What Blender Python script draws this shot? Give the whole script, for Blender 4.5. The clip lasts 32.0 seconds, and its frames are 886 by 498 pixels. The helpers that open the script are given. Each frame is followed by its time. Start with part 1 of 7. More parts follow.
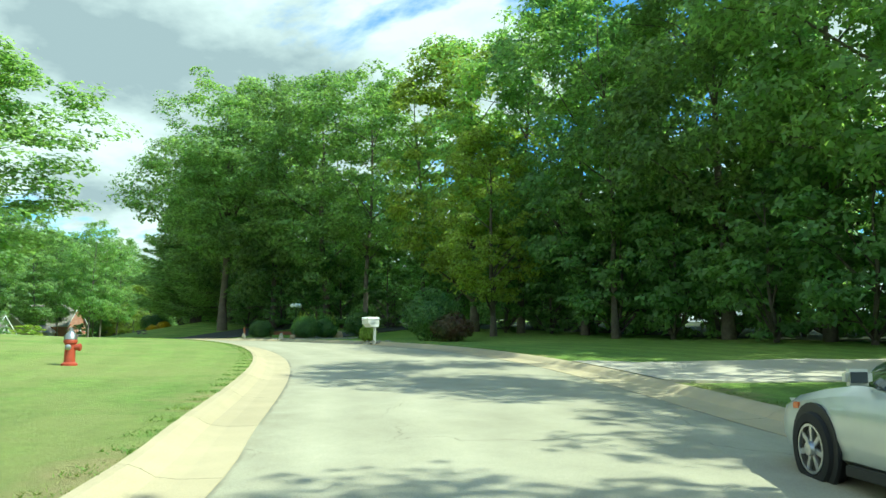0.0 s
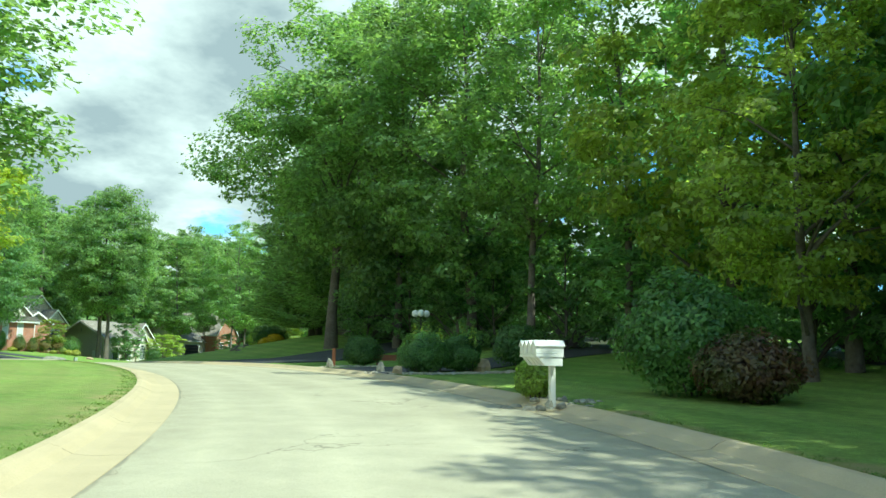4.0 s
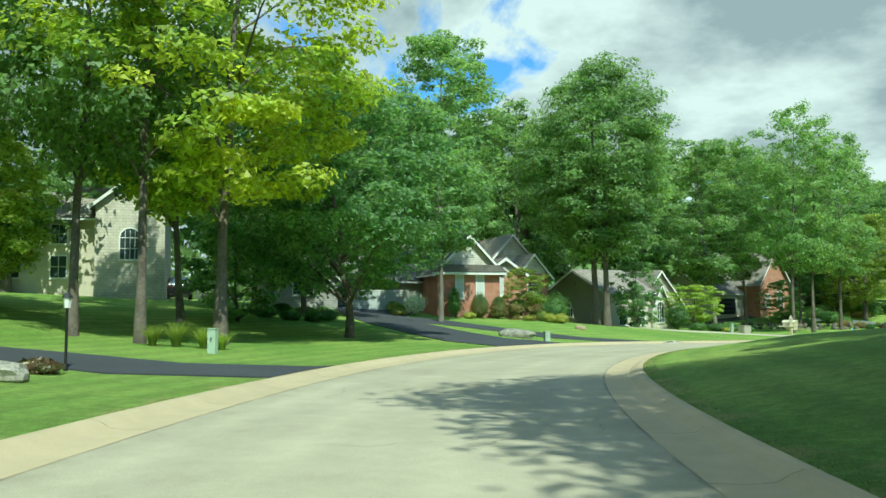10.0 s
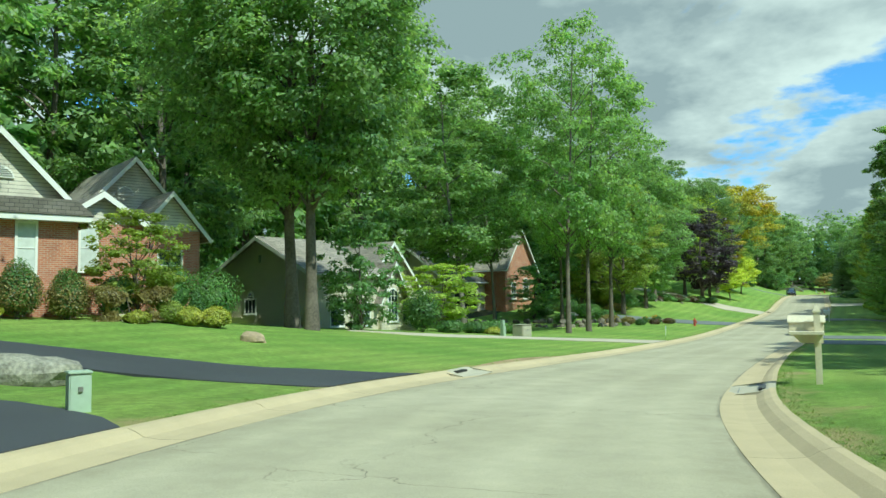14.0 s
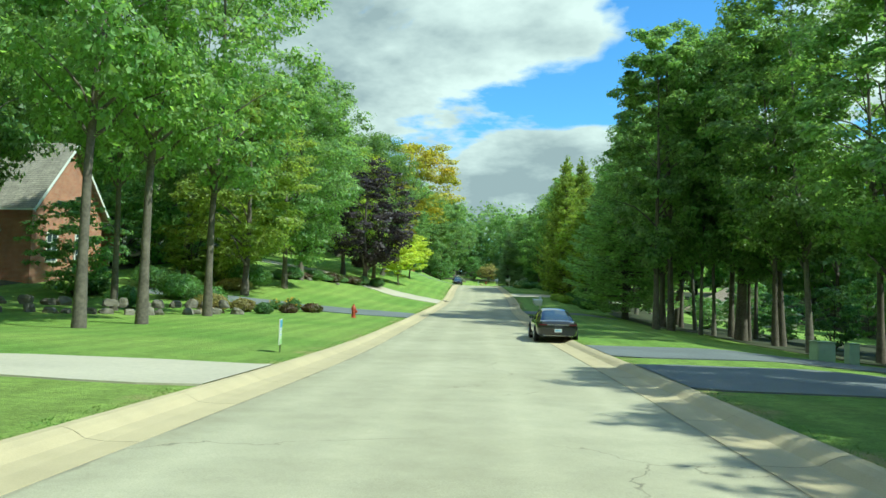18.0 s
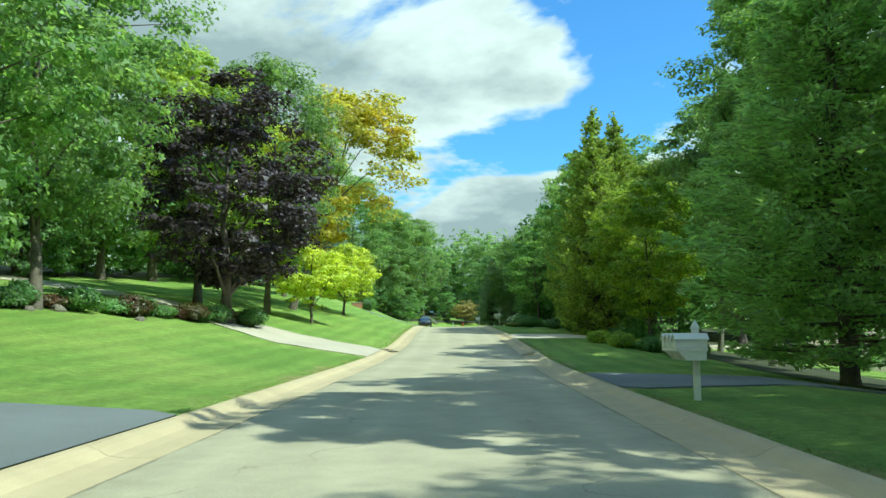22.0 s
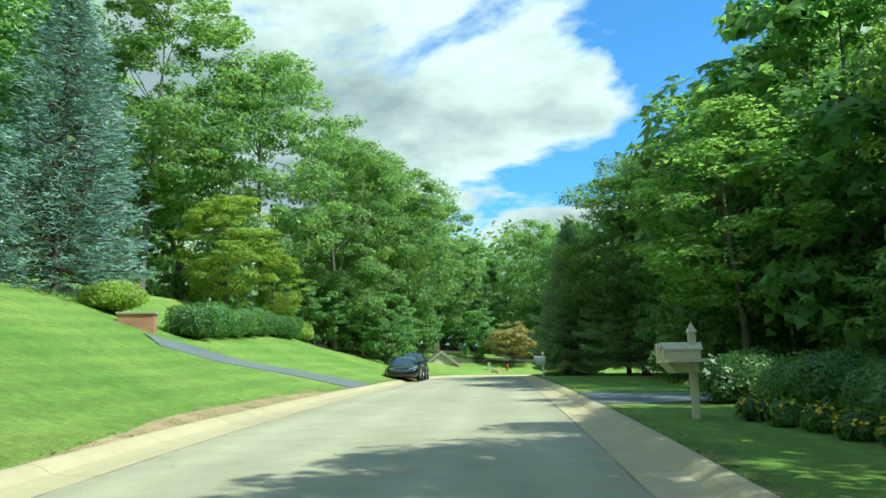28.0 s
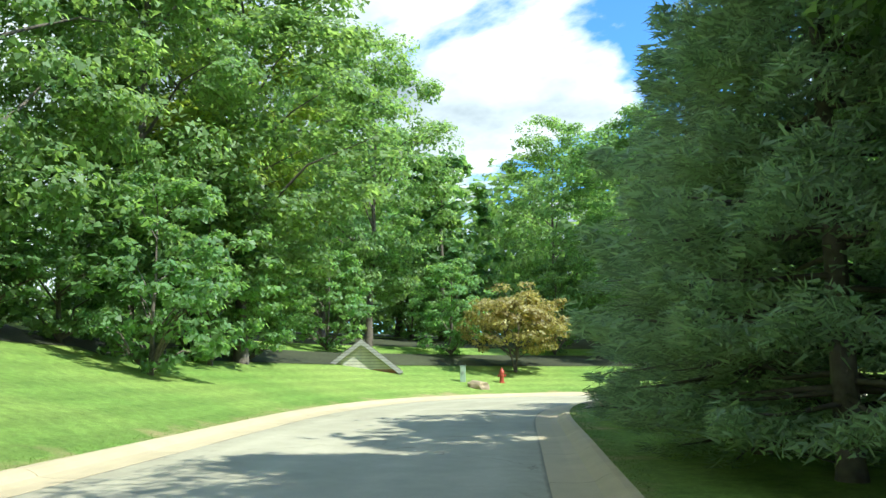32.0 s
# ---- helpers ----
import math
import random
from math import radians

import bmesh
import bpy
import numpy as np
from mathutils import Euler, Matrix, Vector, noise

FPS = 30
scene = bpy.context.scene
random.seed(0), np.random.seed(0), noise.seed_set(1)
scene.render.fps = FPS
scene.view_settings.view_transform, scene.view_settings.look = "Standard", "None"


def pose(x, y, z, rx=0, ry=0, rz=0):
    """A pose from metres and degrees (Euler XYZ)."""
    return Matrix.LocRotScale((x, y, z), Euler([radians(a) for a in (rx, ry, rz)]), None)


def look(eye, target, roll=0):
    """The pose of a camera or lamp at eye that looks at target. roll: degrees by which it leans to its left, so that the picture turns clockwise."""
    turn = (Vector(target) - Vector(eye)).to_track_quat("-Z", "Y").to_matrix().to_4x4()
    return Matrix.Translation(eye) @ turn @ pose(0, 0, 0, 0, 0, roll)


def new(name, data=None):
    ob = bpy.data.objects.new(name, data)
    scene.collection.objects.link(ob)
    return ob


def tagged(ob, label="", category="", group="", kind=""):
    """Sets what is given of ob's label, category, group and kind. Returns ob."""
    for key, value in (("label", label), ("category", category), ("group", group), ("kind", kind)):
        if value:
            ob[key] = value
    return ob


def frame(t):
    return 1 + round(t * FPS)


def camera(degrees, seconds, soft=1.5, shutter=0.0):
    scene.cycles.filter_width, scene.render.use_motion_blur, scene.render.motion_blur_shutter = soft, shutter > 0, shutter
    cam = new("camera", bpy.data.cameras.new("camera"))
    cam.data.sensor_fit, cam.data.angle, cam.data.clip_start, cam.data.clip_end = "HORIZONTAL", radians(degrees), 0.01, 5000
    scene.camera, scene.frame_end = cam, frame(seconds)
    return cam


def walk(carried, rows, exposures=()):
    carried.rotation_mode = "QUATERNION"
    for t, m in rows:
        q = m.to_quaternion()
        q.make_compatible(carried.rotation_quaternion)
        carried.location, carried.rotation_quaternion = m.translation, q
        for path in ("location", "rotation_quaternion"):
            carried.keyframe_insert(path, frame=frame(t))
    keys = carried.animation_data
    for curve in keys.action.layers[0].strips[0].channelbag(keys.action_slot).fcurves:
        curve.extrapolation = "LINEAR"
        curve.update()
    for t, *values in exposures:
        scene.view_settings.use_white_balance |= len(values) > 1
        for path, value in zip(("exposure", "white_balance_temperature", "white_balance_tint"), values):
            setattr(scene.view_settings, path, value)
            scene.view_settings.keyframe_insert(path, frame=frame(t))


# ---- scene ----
# ---- camera ----
cam = camera(58.4, 32.0)
PATH = [
    (0.0, (-0.000, 0.000, 1.250), (0.252, 9.916, 2.516), -0.09),
    (0.5, (0.052, 2.457, 1.389), (0.266, 12.358, 2.775), -0.41),
    (1.0, (0.101, 5.016, 1.536), (0.134, 14.923, 2.893), -0.41),
    (1.5, (0.060, 7.749, 1.658), (-0.176, 17.655, 3.007), 0.02),
    (2.0, (0.009, 10.400, 1.779), (-0.435, 20.288, 3.202), 0.24),
    (2.5, (-0.252, 13.003, 1.910), (-0.836, 22.885, 3.328), 0.55),
    (4.5, (-2.210, 24.950, 2.535), (-4.691, 34.540, 3.902), 0.90),
    (5.0, (-3.175, 28.236, 2.686), (-6.327, 37.632, 4.018), 0.95),
    (5.5, (-4.404, 31.624, 2.845), (-8.071, 40.849, 4.046), 0.99),
    (6.0, (-5.930, 35.152, 2.944), (-10.089, 44.188, 3.968), 0.72),
    (6.5, (-7.666, 38.589, 3.018), (-12.339, 47.378, 3.972), 0.65),
    (7.0, (-9.637, 41.976, 3.133), (-14.895, 50.437, 4.006), 1.13),
    (7.5, (-11.895, 45.263, 3.243), (-17.730, 53.342, 4.070), 1.13),
    (8.0, (-14.470, 48.573, 3.310), (-20.765, 56.304, 4.086), 0.43),
    (8.5, (-17.141, 51.857, 3.354), (-23.794, 59.286, 4.091), 0.03),
    (9.0, (-19.895, 54.940, 3.393), (-26.778, 62.160, 4.104), -0.41),
    (9.5, (-22.746, 57.969, 3.411), (-29.813, 65.004, 4.166), -0.40),
    (10.0, (-25.721, 61.035, 3.337), (-32.910, 67.946, 4.088), -0.39),
    (10.5, (-28.636, 64.103, 3.252), (-35.755, 71.088, 3.978), -0.67),
    (11.0, (-31.386, 67.204, 3.250), (-38.271, 74.428, 3.886), -0.63),
    (11.5, (-33.973, 70.260, 3.264), (-40.513, 77.803, 3.832), -0.56),
    (12.0, (-36.428, 73.574, 3.252), (-42.570, 81.440, 3.881), -0.51),
    (12.5, (-38.672, 77.000, 3.198), (-44.405, 85.166, 3.864), -0.29),
    (13.0, (-40.801, 80.649, 3.109), (-46.098, 89.104, 3.779), -0.51),
    (13.5, (-42.754, 84.344, 3.009), (-47.532, 93.101, 3.697), -0.74),
    (14.0, (-44.447, 88.171, 2.933), (-48.656, 97.217, 3.608), -0.75),
    (14.5, (-45.946, 91.985, 2.853), (-49.580, 101.277, 3.527), -0.56),
    (15.0, (-46.929, 95.755, 2.771), (-49.995, 105.246, 3.487), -0.31),
    (15.5, (-47.893, 99.661, 2.669), (-50.332, 109.333, 3.380), 0.22),
    (17.5, (-48.899, 116.796, 2.086), (-49.467, 126.759, 2.730), 1.62),
    (18.0, (-48.921, 121.602, 1.996), (-49.105, 131.585, 2.538), 1.52),
    (18.5, (-48.931, 126.433, 1.916), (-48.956, 136.422, 2.386), 0.78),
    (19.0, (-48.854, 131.267, 1.822), (-48.854, 141.255, 2.321), 0.07),
    (19.5, (-48.762, 136.266, 1.760), (-48.746, 146.244, 2.423), 0.22),
    (20.0, (-48.625, 141.337, 1.703), (-48.569, 151.306, 2.488), 0.44),
    (20.5, (-48.479, 146.370, 1.669), (-48.390, 156.332, 2.537), 0.43),
    (21.0, (-48.377, 151.683, 1.633), (-48.227, 161.637, 2.579), -0.14),
    (21.5, (-48.145, 157.076, 1.590), (-47.982, 167.025, 2.585), -0.31),
    (22.0, (-47.862, 162.474, 1.594), (-47.714, 172.408, 2.733), -0.14),
    (22.5, (-47.524, 167.833, 1.649), (-47.382, 177.749, 2.936), -0.21),
    (23.0, (-47.132, 173.386, 1.780), (-47.011, 183.293, 3.138), -0.51),
    (23.5, (-46.681, 179.177, 1.902), (-46.621, 189.082, 3.281), -0.59),
    (24.0, (-46.225, 185.288, 1.973), (-46.209, 195.201, 3.288), -0.63),
    (24.5, (-45.679, 191.188, 1.980), (-45.710, 201.102, 3.293), -0.71),
    (25.0, (-45.118, 197.036, 2.039), (-45.234, 206.940, 3.418), -1.16),
    (25.5, (-44.811, 202.788, 2.241), (-45.014, 212.668, 3.768), -0.85),
    (27.5, (-44.525, 225.577, 3.495), (-44.973, 235.435, 5.110), -1.04),
    (28.0, (-44.434, 231.209, 3.786), (-44.895, 241.076, 5.345), -0.76),
    (28.5, (-44.284, 236.918, 4.029), (-44.705, 246.789, 5.572), -0.40),
    (29.0, (-44.224, 242.883, 4.232), (-44.608, 252.767, 5.705), -0.16),
    (29.5, (-44.166, 248.640, 4.424), (-44.462, 258.520, 5.942), 0.16),
    (30.0, (-43.992, 254.073, 4.554), (-44.289, 263.951, 6.082), 0.55),
    (30.5, (-43.803, 259.443, 4.645), (-44.141, 269.324, 6.151), 0.80),
    (31.0, (-43.194, 264.677, 4.681), (-43.689, 274.547, 6.207), 0.48),
    (31.5, (-42.864, 269.882, 4.743), (-43.428, 279.743, 6.308), 0.08),
    (32.0, (-42.476, 275.183, 4.839), (-43.024, 285.058, 6.314), -0.27),
]
LIGHT = [(0, 0.65, -15), (2.5, 0.65, -15), (4.8, 0.65, -14), (7, 0.5, -15), (9, 0.36, -15), (12.5, 0.2, -15), (15, 0.2, -15), (17, 0.32, -15), (24, 0.45, -15), (29.5, 0.52, -14), (31, 0.7, -5), (32, 0.85, 2)]
walk(cam, [(t, look(eye, target, roll)) for t, eye, target, roll in PATH], [(t, stops + 0.22, 5980, tint - 4) for t, stops, tint in LIGHT])

# ---- plan of the street: centreline, heights, banks ----
CTRL = [(2.6, -90), (1.9, -45), (1.5, 0), (0.92, 10.5), (-0.38, 20.3), (-2.85, 29), (-6.4, 36.9), (-10.45, 43.6), (-15.05, 49.4), (-21, 55.6),
        (-28.3, 62.1), (-35.75, 70.4), (-41.55, 78.65), (-46.0, 88.15), (-48.6, 98.05), (-49.4, 108), (-49.2, 124), (-48.6, 140), (-48.2, 160),
        (-47.4, 185), (-46.25, 211), (-45.8, 242), (-45.2, 270), (-44.6, 288), (-43.9, 299), (-41.7, 306.3), (-37.2, 310.6), (-29, 311.8), (0, 312.5), (70, 313)]
RISE = [(-90, -3.2), (0, -0.17), (10.8, 0.4), (21.6, 1.0), (31, 1.4), (41, 1.7), (52, 1.95), (60, 1.97), (66, 1.87), (75, 1.7), (88, 1.5), (101, 1.2), (110, 0.9),
        (126, 0.5), (140, 0.3), (150, 0.2), (165, 0.25), (185, 0.5), (200, 0.75), (214, 1.4), (226, 2.1), (242, 2.8), (255, 3.1), (275, 3.4), (300, 3.55), (330, 3.4)]
HALF = 3.8
# widening of the street by northing
WIDEN = [(60, 1.0), (75, 1.06), (88, 1.08), (108, 1.08), (124, 1.0), (190, 1.0), (200, 1.045), (222, 1.045), (240, 1.0)]
# heights over the road at 8, 16, 30 and 60 m from the centreline, left then right, by northing
BANK = [(0, (0.15, 0.4, 0.8, 1.5), (0.2, 0.4, 0.6, 1)), (30, (0.2, 0.5, 1, 2), (0.15, 0.4, 0.8, 1.5)), (55, (0.1, 0.4, 1.2, 3), (0.2, 1.2, 2.2, 3)),
        (70, (0.1, 0.7, 3.1, 5), (0.8, 2.3, 3, 4)), (90, (0.2, 0.8, 2.7, 4.6), (0.8, 1.5, 2, 2.5)), (110, (0.3, 1.5, 2.5, 3.5), (0.2, 0.3, 0.3, 0.3)), (125, (0.2, 0.8, 1.4, 3), (0.1, -0.2, -0.6, -1)),
        (140, (0.2, 0.4, 0.8, 2), (0.1, -0.5, -1.2, -2)), (150, (0.2, 0.15, 0.8, 2.5), (0.1, -0.6, -1.6, -2.5)), (165, (0.2, 0.3, 1.6, 4), (0.1, -0.8, -2, -3)), (200, (0.7, 2.8, 4.5, 6), (0.1, -0.8, -2.4, -4)), (222, (0.95, 2.95, 4.9, 6.8), (0.1, -0.7, -2.4, -4)),
        (230, (1.0, 3.0, 5, 7), (0, -0.5, -1.5, -2)), (275, (1.2, 4.7, 7, 9), (0.1, 0, -0.5, -1)), (318, (0.8, 2, 3, 5), (0.2, 0.2, 0, 0))]


def smooth_line(points, step):
    p = np.array([points[0], *points, points[-1]], float)
    out = []
    for i in range(1, len(p) - 2):
        n = max(2, int(np.hypot(*(p[i + 1] - p[i])) / step))
        for t in np.arange(n) / n:
            out.append(0.5 * (2 * p[i] + (p[i + 1] - p[i - 1]) * t + (2 * p[i - 1] - 5 * p[i] + 4 * p[i + 1] - p[i + 2]) * t * t
                              + (3 * p[i] - p[i - 1] - 3 * p[i + 1] + p[i + 2]) * t ** 3))
    out.append(p[-2])
    out = np.array(out)
    s = np.r_[0, np.cumsum(np.hypot(*np.diff(out, axis=0).T))]
    even = np.arange(0, s[-1], step)
    return np.stack([np.interp(even, s, out[:, 0]), np.interp(even, s, out[:, 1])], 1)


LINE = smooth_line(CTRL, 1.0)
_t = np.gradient(LINE, axis=0)
_t /= np.hypot(_t[:, 0], _t[:, 1])[:, None]
SIDE = np.stack([_t[:, 1], -_t[:, 0]], 1)          # to the right of the way
_north = np.maximum.accumulate(LINE[:, 1])
SIDE = SIDE * np.interp(_north, [w[0] for w in WIDEN], [w[1] for w in WIDEN])[:, None]
LINE_Z = np.interp(_north, [r[0] for r in RISE], [r[1] for r in RISE])
LINE_Z = np.convolve(np.pad(LINE_Z, 5, "edge"), np.ones(11) / 11, "valid")
_bn = [b[0] for b in BANK]
_bank = np.array([[np.interp(_north, _bn, [b[1 + k][j] for b in BANK]) for j in range(4)] for k in range(2)])


def height(i, d):
    """Ground height at station i and d metres to the right of the centreline (arrays)."""
    i, d = np.asarray(i), np.asarray(d, float)
    a = np.abs(d)
    r = np.zeros(a.shape)
    for k, m in ((0, d < 0), (1, d >= 0)):
        b = _bank[k][:, i]
        knots = [HALF, 8, 16, 30, 60, 400]
        vals = [np.full(a.shape, 0.1), b[0], b[1], b[2], b[3], b[3] + 4]
        v = np.full(a.shape, 0.1)
        for j in range(5):
            u = np.clip((a - knots[j]) / (knots[j + 1] - knots[j]), 0, 1)
            v = np.where(a > knots[j], vals[j] + (vals[j + 1] - vals[j]) * u, v)
        r = np.where(m, v, r)
    return LINE_Z[i] + np.where(a < HALF - 0.5, 0, r)


def station(x, y):
    """Nearest station and the offset to the right."""
    q = (LINE[:, 0] - x) ** 2 + (LINE[:, 1] - y) ** 2
    i = int(q.argmin())
    return i, float(((x - LINE[i, 0]) * SIDE[i, 0] + (y - LINE[i, 1]) * SIDE[i, 1]) / (SIDE[i] ** 2).sum())


def ground_z(x, y):
    i, d = station(x, y)
    return float(height(np.array([i]), np.array([d if abs(d) > 0.01 else 0.01]))[0])


# ---- world and sun ----
CLOUD_SEED = 5.3
SUN = Vector((1.0, -0.42, 1.35)).normalized()
world = bpy.data.worlds.new("world")
scene.world = world
world.use_nodes = True
wn, wl = world.node_tree.nodes, world.node_tree.links
sky = wn.new("ShaderNodeTexSky")
sky.sky_type, sky.sun_disc = "NISHITA", False
sky.sun_elevation, sky.sun_rotation = math.asin(SUN.z), math.atan2(SUN.x, SUN.y)
sky.air_density, sky.dust_density, sky.ozone_density = 1.0, 0.6, 1.6


def link(tree, a, b):
    tree.links.new(a, b)


def sky_clouds():
    t = world.node_tree
    bg = wn["Background"]
    co = wn.new("ShaderNodeTexCoord")
    sep = wn.new("ShaderNodeSeparateXYZ")
    link(t, co.outputs["Generated"], sep.inputs[0])
    up = wn.new("ShaderNodeMath")
    up.operation, up.inputs[1].default_value = "ADD", 0.28
    link(t, sep.outputs["Z"], up.inputs[0])
    lift = wn.new("ShaderNodeMath")
    lift.operation, lift.inputs[1].default_value = "MAXIMUM", 0.05
    link(t, up.outputs[0], lift.inputs[0])
    flat = []
    for axis in ("X", "Y"):
        d = wn.new("ShaderNodeMath")
        d.operation = "DIVIDE"
        link(t, sep.outputs[axis], d.inputs[0])
        link(t, lift.outputs[0], d.inputs[1])
        flat.append(d)
    com = wn.new("ShaderNodeCombineXYZ")
    link(t, flat[0].outputs[0], com.inputs[0])
    link(t, flat[1].outputs[0], com.inputs[1])
    com.inputs[2].default_value = CLOUD_SEED
    n1 = wn.new("ShaderNodeTexNoise")
    n1.inputs["Scale"].default_value, n1.inputs["Detail"].default_value, n1.inputs["Roughness"].default_value = 1.35, 11, 0.56
    n1.inputs["Distortion"].default_value = 0.25
    link(t, com.outputs[0], n1.inputs["Vector"])
    cover = wn.new("ShaderNodeValToRGB")
    cover.color_ramp.elements[0].position, cover.color_ramp.elements[1].position = 0.436, 0.482
    low = wn.new("ShaderNodeMath")
    low.operation, low.inputs[1].default_value, low.inputs[2].default_value = "MULTIPLY_ADD", -0.1, 0.02
    link(t, sep.outputs["Z"], low.inputs[0])
    west = wn.new("ShaderNodeMapRange")
    west.interpolation_type = "SMOOTHSTEP"
    west.inputs["From Min"].default_value, west.inputs["From Max"].default_value, west.inputs["To Max"].default_value = 0.0, -0.7, 0.15
    link(t, sep.outputs["X"], west.inputs["Value"])
    bank = wn.new("ShaderNodeMath")
    bank.operation = "ADD"
    link(t, low.outputs[0], bank.inputs[0])
    link(t, west.outputs["Result"], bank.inputs[1])
    near_ = wn.new("ShaderNodeMath")
    near_.operation = "ADD"
    link(t, bank.outputs[0], near_.inputs[0])
    link(t, n1.outputs["Fac"], near_.inputs[1])
    link(t, near_.outputs[0], cover.inputs[0])
    n2 = wn.new("ShaderNodeTexNoise")
    n2.inputs["Scale"].default_value, n2.inputs["Detail"].default_value, n2.inputs["Roughness"].default_value = 1.9, 9, 0.58
    link(t, com.outputs[0], n2.inputs["Vector"])
    thick = wn.new("ShaderNodeMath")
    thick.operation, thick.inputs[1].default_value = "MULTIPLY_ADD", -0.9
    link(t, near_.outputs[0], thick.inputs[0])
    link(t, n2.outputs["Fac"], thick.inputs[2])
    gap = wn.new("ShaderNodeMapRange")
    gap.inputs["From Min"].default_value, gap.inputs["From Max"].default_value = -0.12, 0.1
    link(t, thick.outputs[0], gap.inputs["Value"])
    shade = wn.new("ShaderNodeMix")
    shade.data_type = "RGBA"
    shade.inputs["A"].default_value, shade.inputs["B"].default_value = (1.8, 2.0, 2.25, 1), (4.0, 4.1, 4.2, 1)
    link(t, gap.outputs["Result"], shade.inputs["Factor"])
    mix = wn.new("ShaderNodeMix")
    mix.data_type = "RGBA"
    link(t, cover.outputs[0], mix.inputs["Factor"])
    deep = wn.new("ShaderNodeMix")
    deep.data_type, deep.blend_type = "RGBA", "MULTIPLY"
    deep.inputs["Factor"].default_value = 1.0
    deep.inputs["B"].default_value = (0.45, 0.72, 1.05, 1)
    link(t, sky.outputs[0], deep.inputs["A"])
    link(t, deep.outputs["Result"], mix.inputs["A"])
    link(t, shade.outputs["Result"], mix.inputs["B"])
    link(t, mix.outputs["Result"], bg.inputs["Color"])
    bg.inputs["Strength"].default_value = 0.155


sky_clouds()
sun = new("sun", bpy.data.lights.new("sun", "SUN"))
sun.data.energy, sun.data.angle, sun.data.color = 3.7, radians(0.55), (1.0, 0.95, 0.86)
sun.matrix_world = look(SUN * 60, (0, 0, 0))


# ---- materials ----
def material(name, base, rough=0.7, metal=0.0, dark=0.8, light=1.15, grain=8.0, coarse=0.35, bump=0.0, bump_scale=40.0, spec=0.5, vary=0.0, coat=0.0):
    """A surface with two scales of colour variation, in metres, and fine relief; vary: difference from piece to piece."""
    m = bpy.data.materials.new(name)
    m.use_nodes = True
    t = m.node_tree
    n = t.nodes
    b = n["Principled BSDF"]
    co = n.new("ShaderNodeTexCoord")
    geo = n.new("ShaderNodeNewGeometry")
    where = geo.outputs["Position"]
    fine, wide = n.new("ShaderNodeTexNoise"), n.new("ShaderNodeTexNoise")
    fine.inputs["Scale"].default_value, fine.inputs["Detail"].default_value = grain, 6
    wide.inputs["Scale"].default_value, wide.inputs["Detail"].default_value = coarse, 4
    link(t, where, fine.inputs["Vector"])
    link(t, where, wide.inputs["Vector"])
    add = n.new("ShaderNodeMath")
    add.operation = "ADD"
    link(t, fine.outputs["Fac"], add.inputs[0])
    link(t, wide.outputs["Fac"], add.inputs[1])
    ramp = n.new("ShaderNodeMapRange")
    ramp.inputs["From Min"].default_value, ramp.inputs["From Max"].default_value = 0.65, 1.35
    ramp.inputs["To Min"].default_value, ramp.inputs["To Max"].default_value = dark, light
    link(t, add.outputs[0], ramp.inputs["Value"])
    value = ramp.outputs["Result"]
    if vary:
        info = n.new("ShaderNodeObjectInfo")
        r = n.new("ShaderNodeMapRange")
        r.inputs["To Min"].default_value, r.inputs["To Max"].default_value = 1 - vary, 1 + vary
        link(t, info.outputs["Random"], r.inputs["Value"])
        mul = n.new("ShaderNodeMath")
        mul.operation = "MULTIPLY"
        link(t, value, mul.inputs[0])
        link(t, r.outputs["Result"], mul.inputs[1])
        value = mul.outputs[0]
    tint = n.new("ShaderNodeVectorMath")
    tint.operation = "SCALE"
    tint.inputs[0].default_value = base
    link(t, value, tint.inputs["Scale"])
    link(t, tint.outputs[0], b.inputs["Base Color"])
    b.inputs["Roughness"].default_value, b.inputs["Metallic"].default_value = rough, metal
    b.inputs["Specular IOR Level"].default_value = spec
    b.inputs["Coat Weight"].default_value = coat
    if bump:
        bn, bt = n.new("ShaderNodeBump"), n.new("ShaderNodeTexNoise")
        bt.inputs["Scale"].default_value, bt.inputs["Detail"].default_value = bump_scale, 5
        link(t, where, bt.inputs["Vector"])
        bn.inputs["Strength"].default_value, bn.inputs["Distance"].default_value = bump, 0.02
        link(t, bt.outputs["Fac"], bn.inputs["Height"])
        link(t, bn.outputs[0], b.inputs["Normal"])
    return m


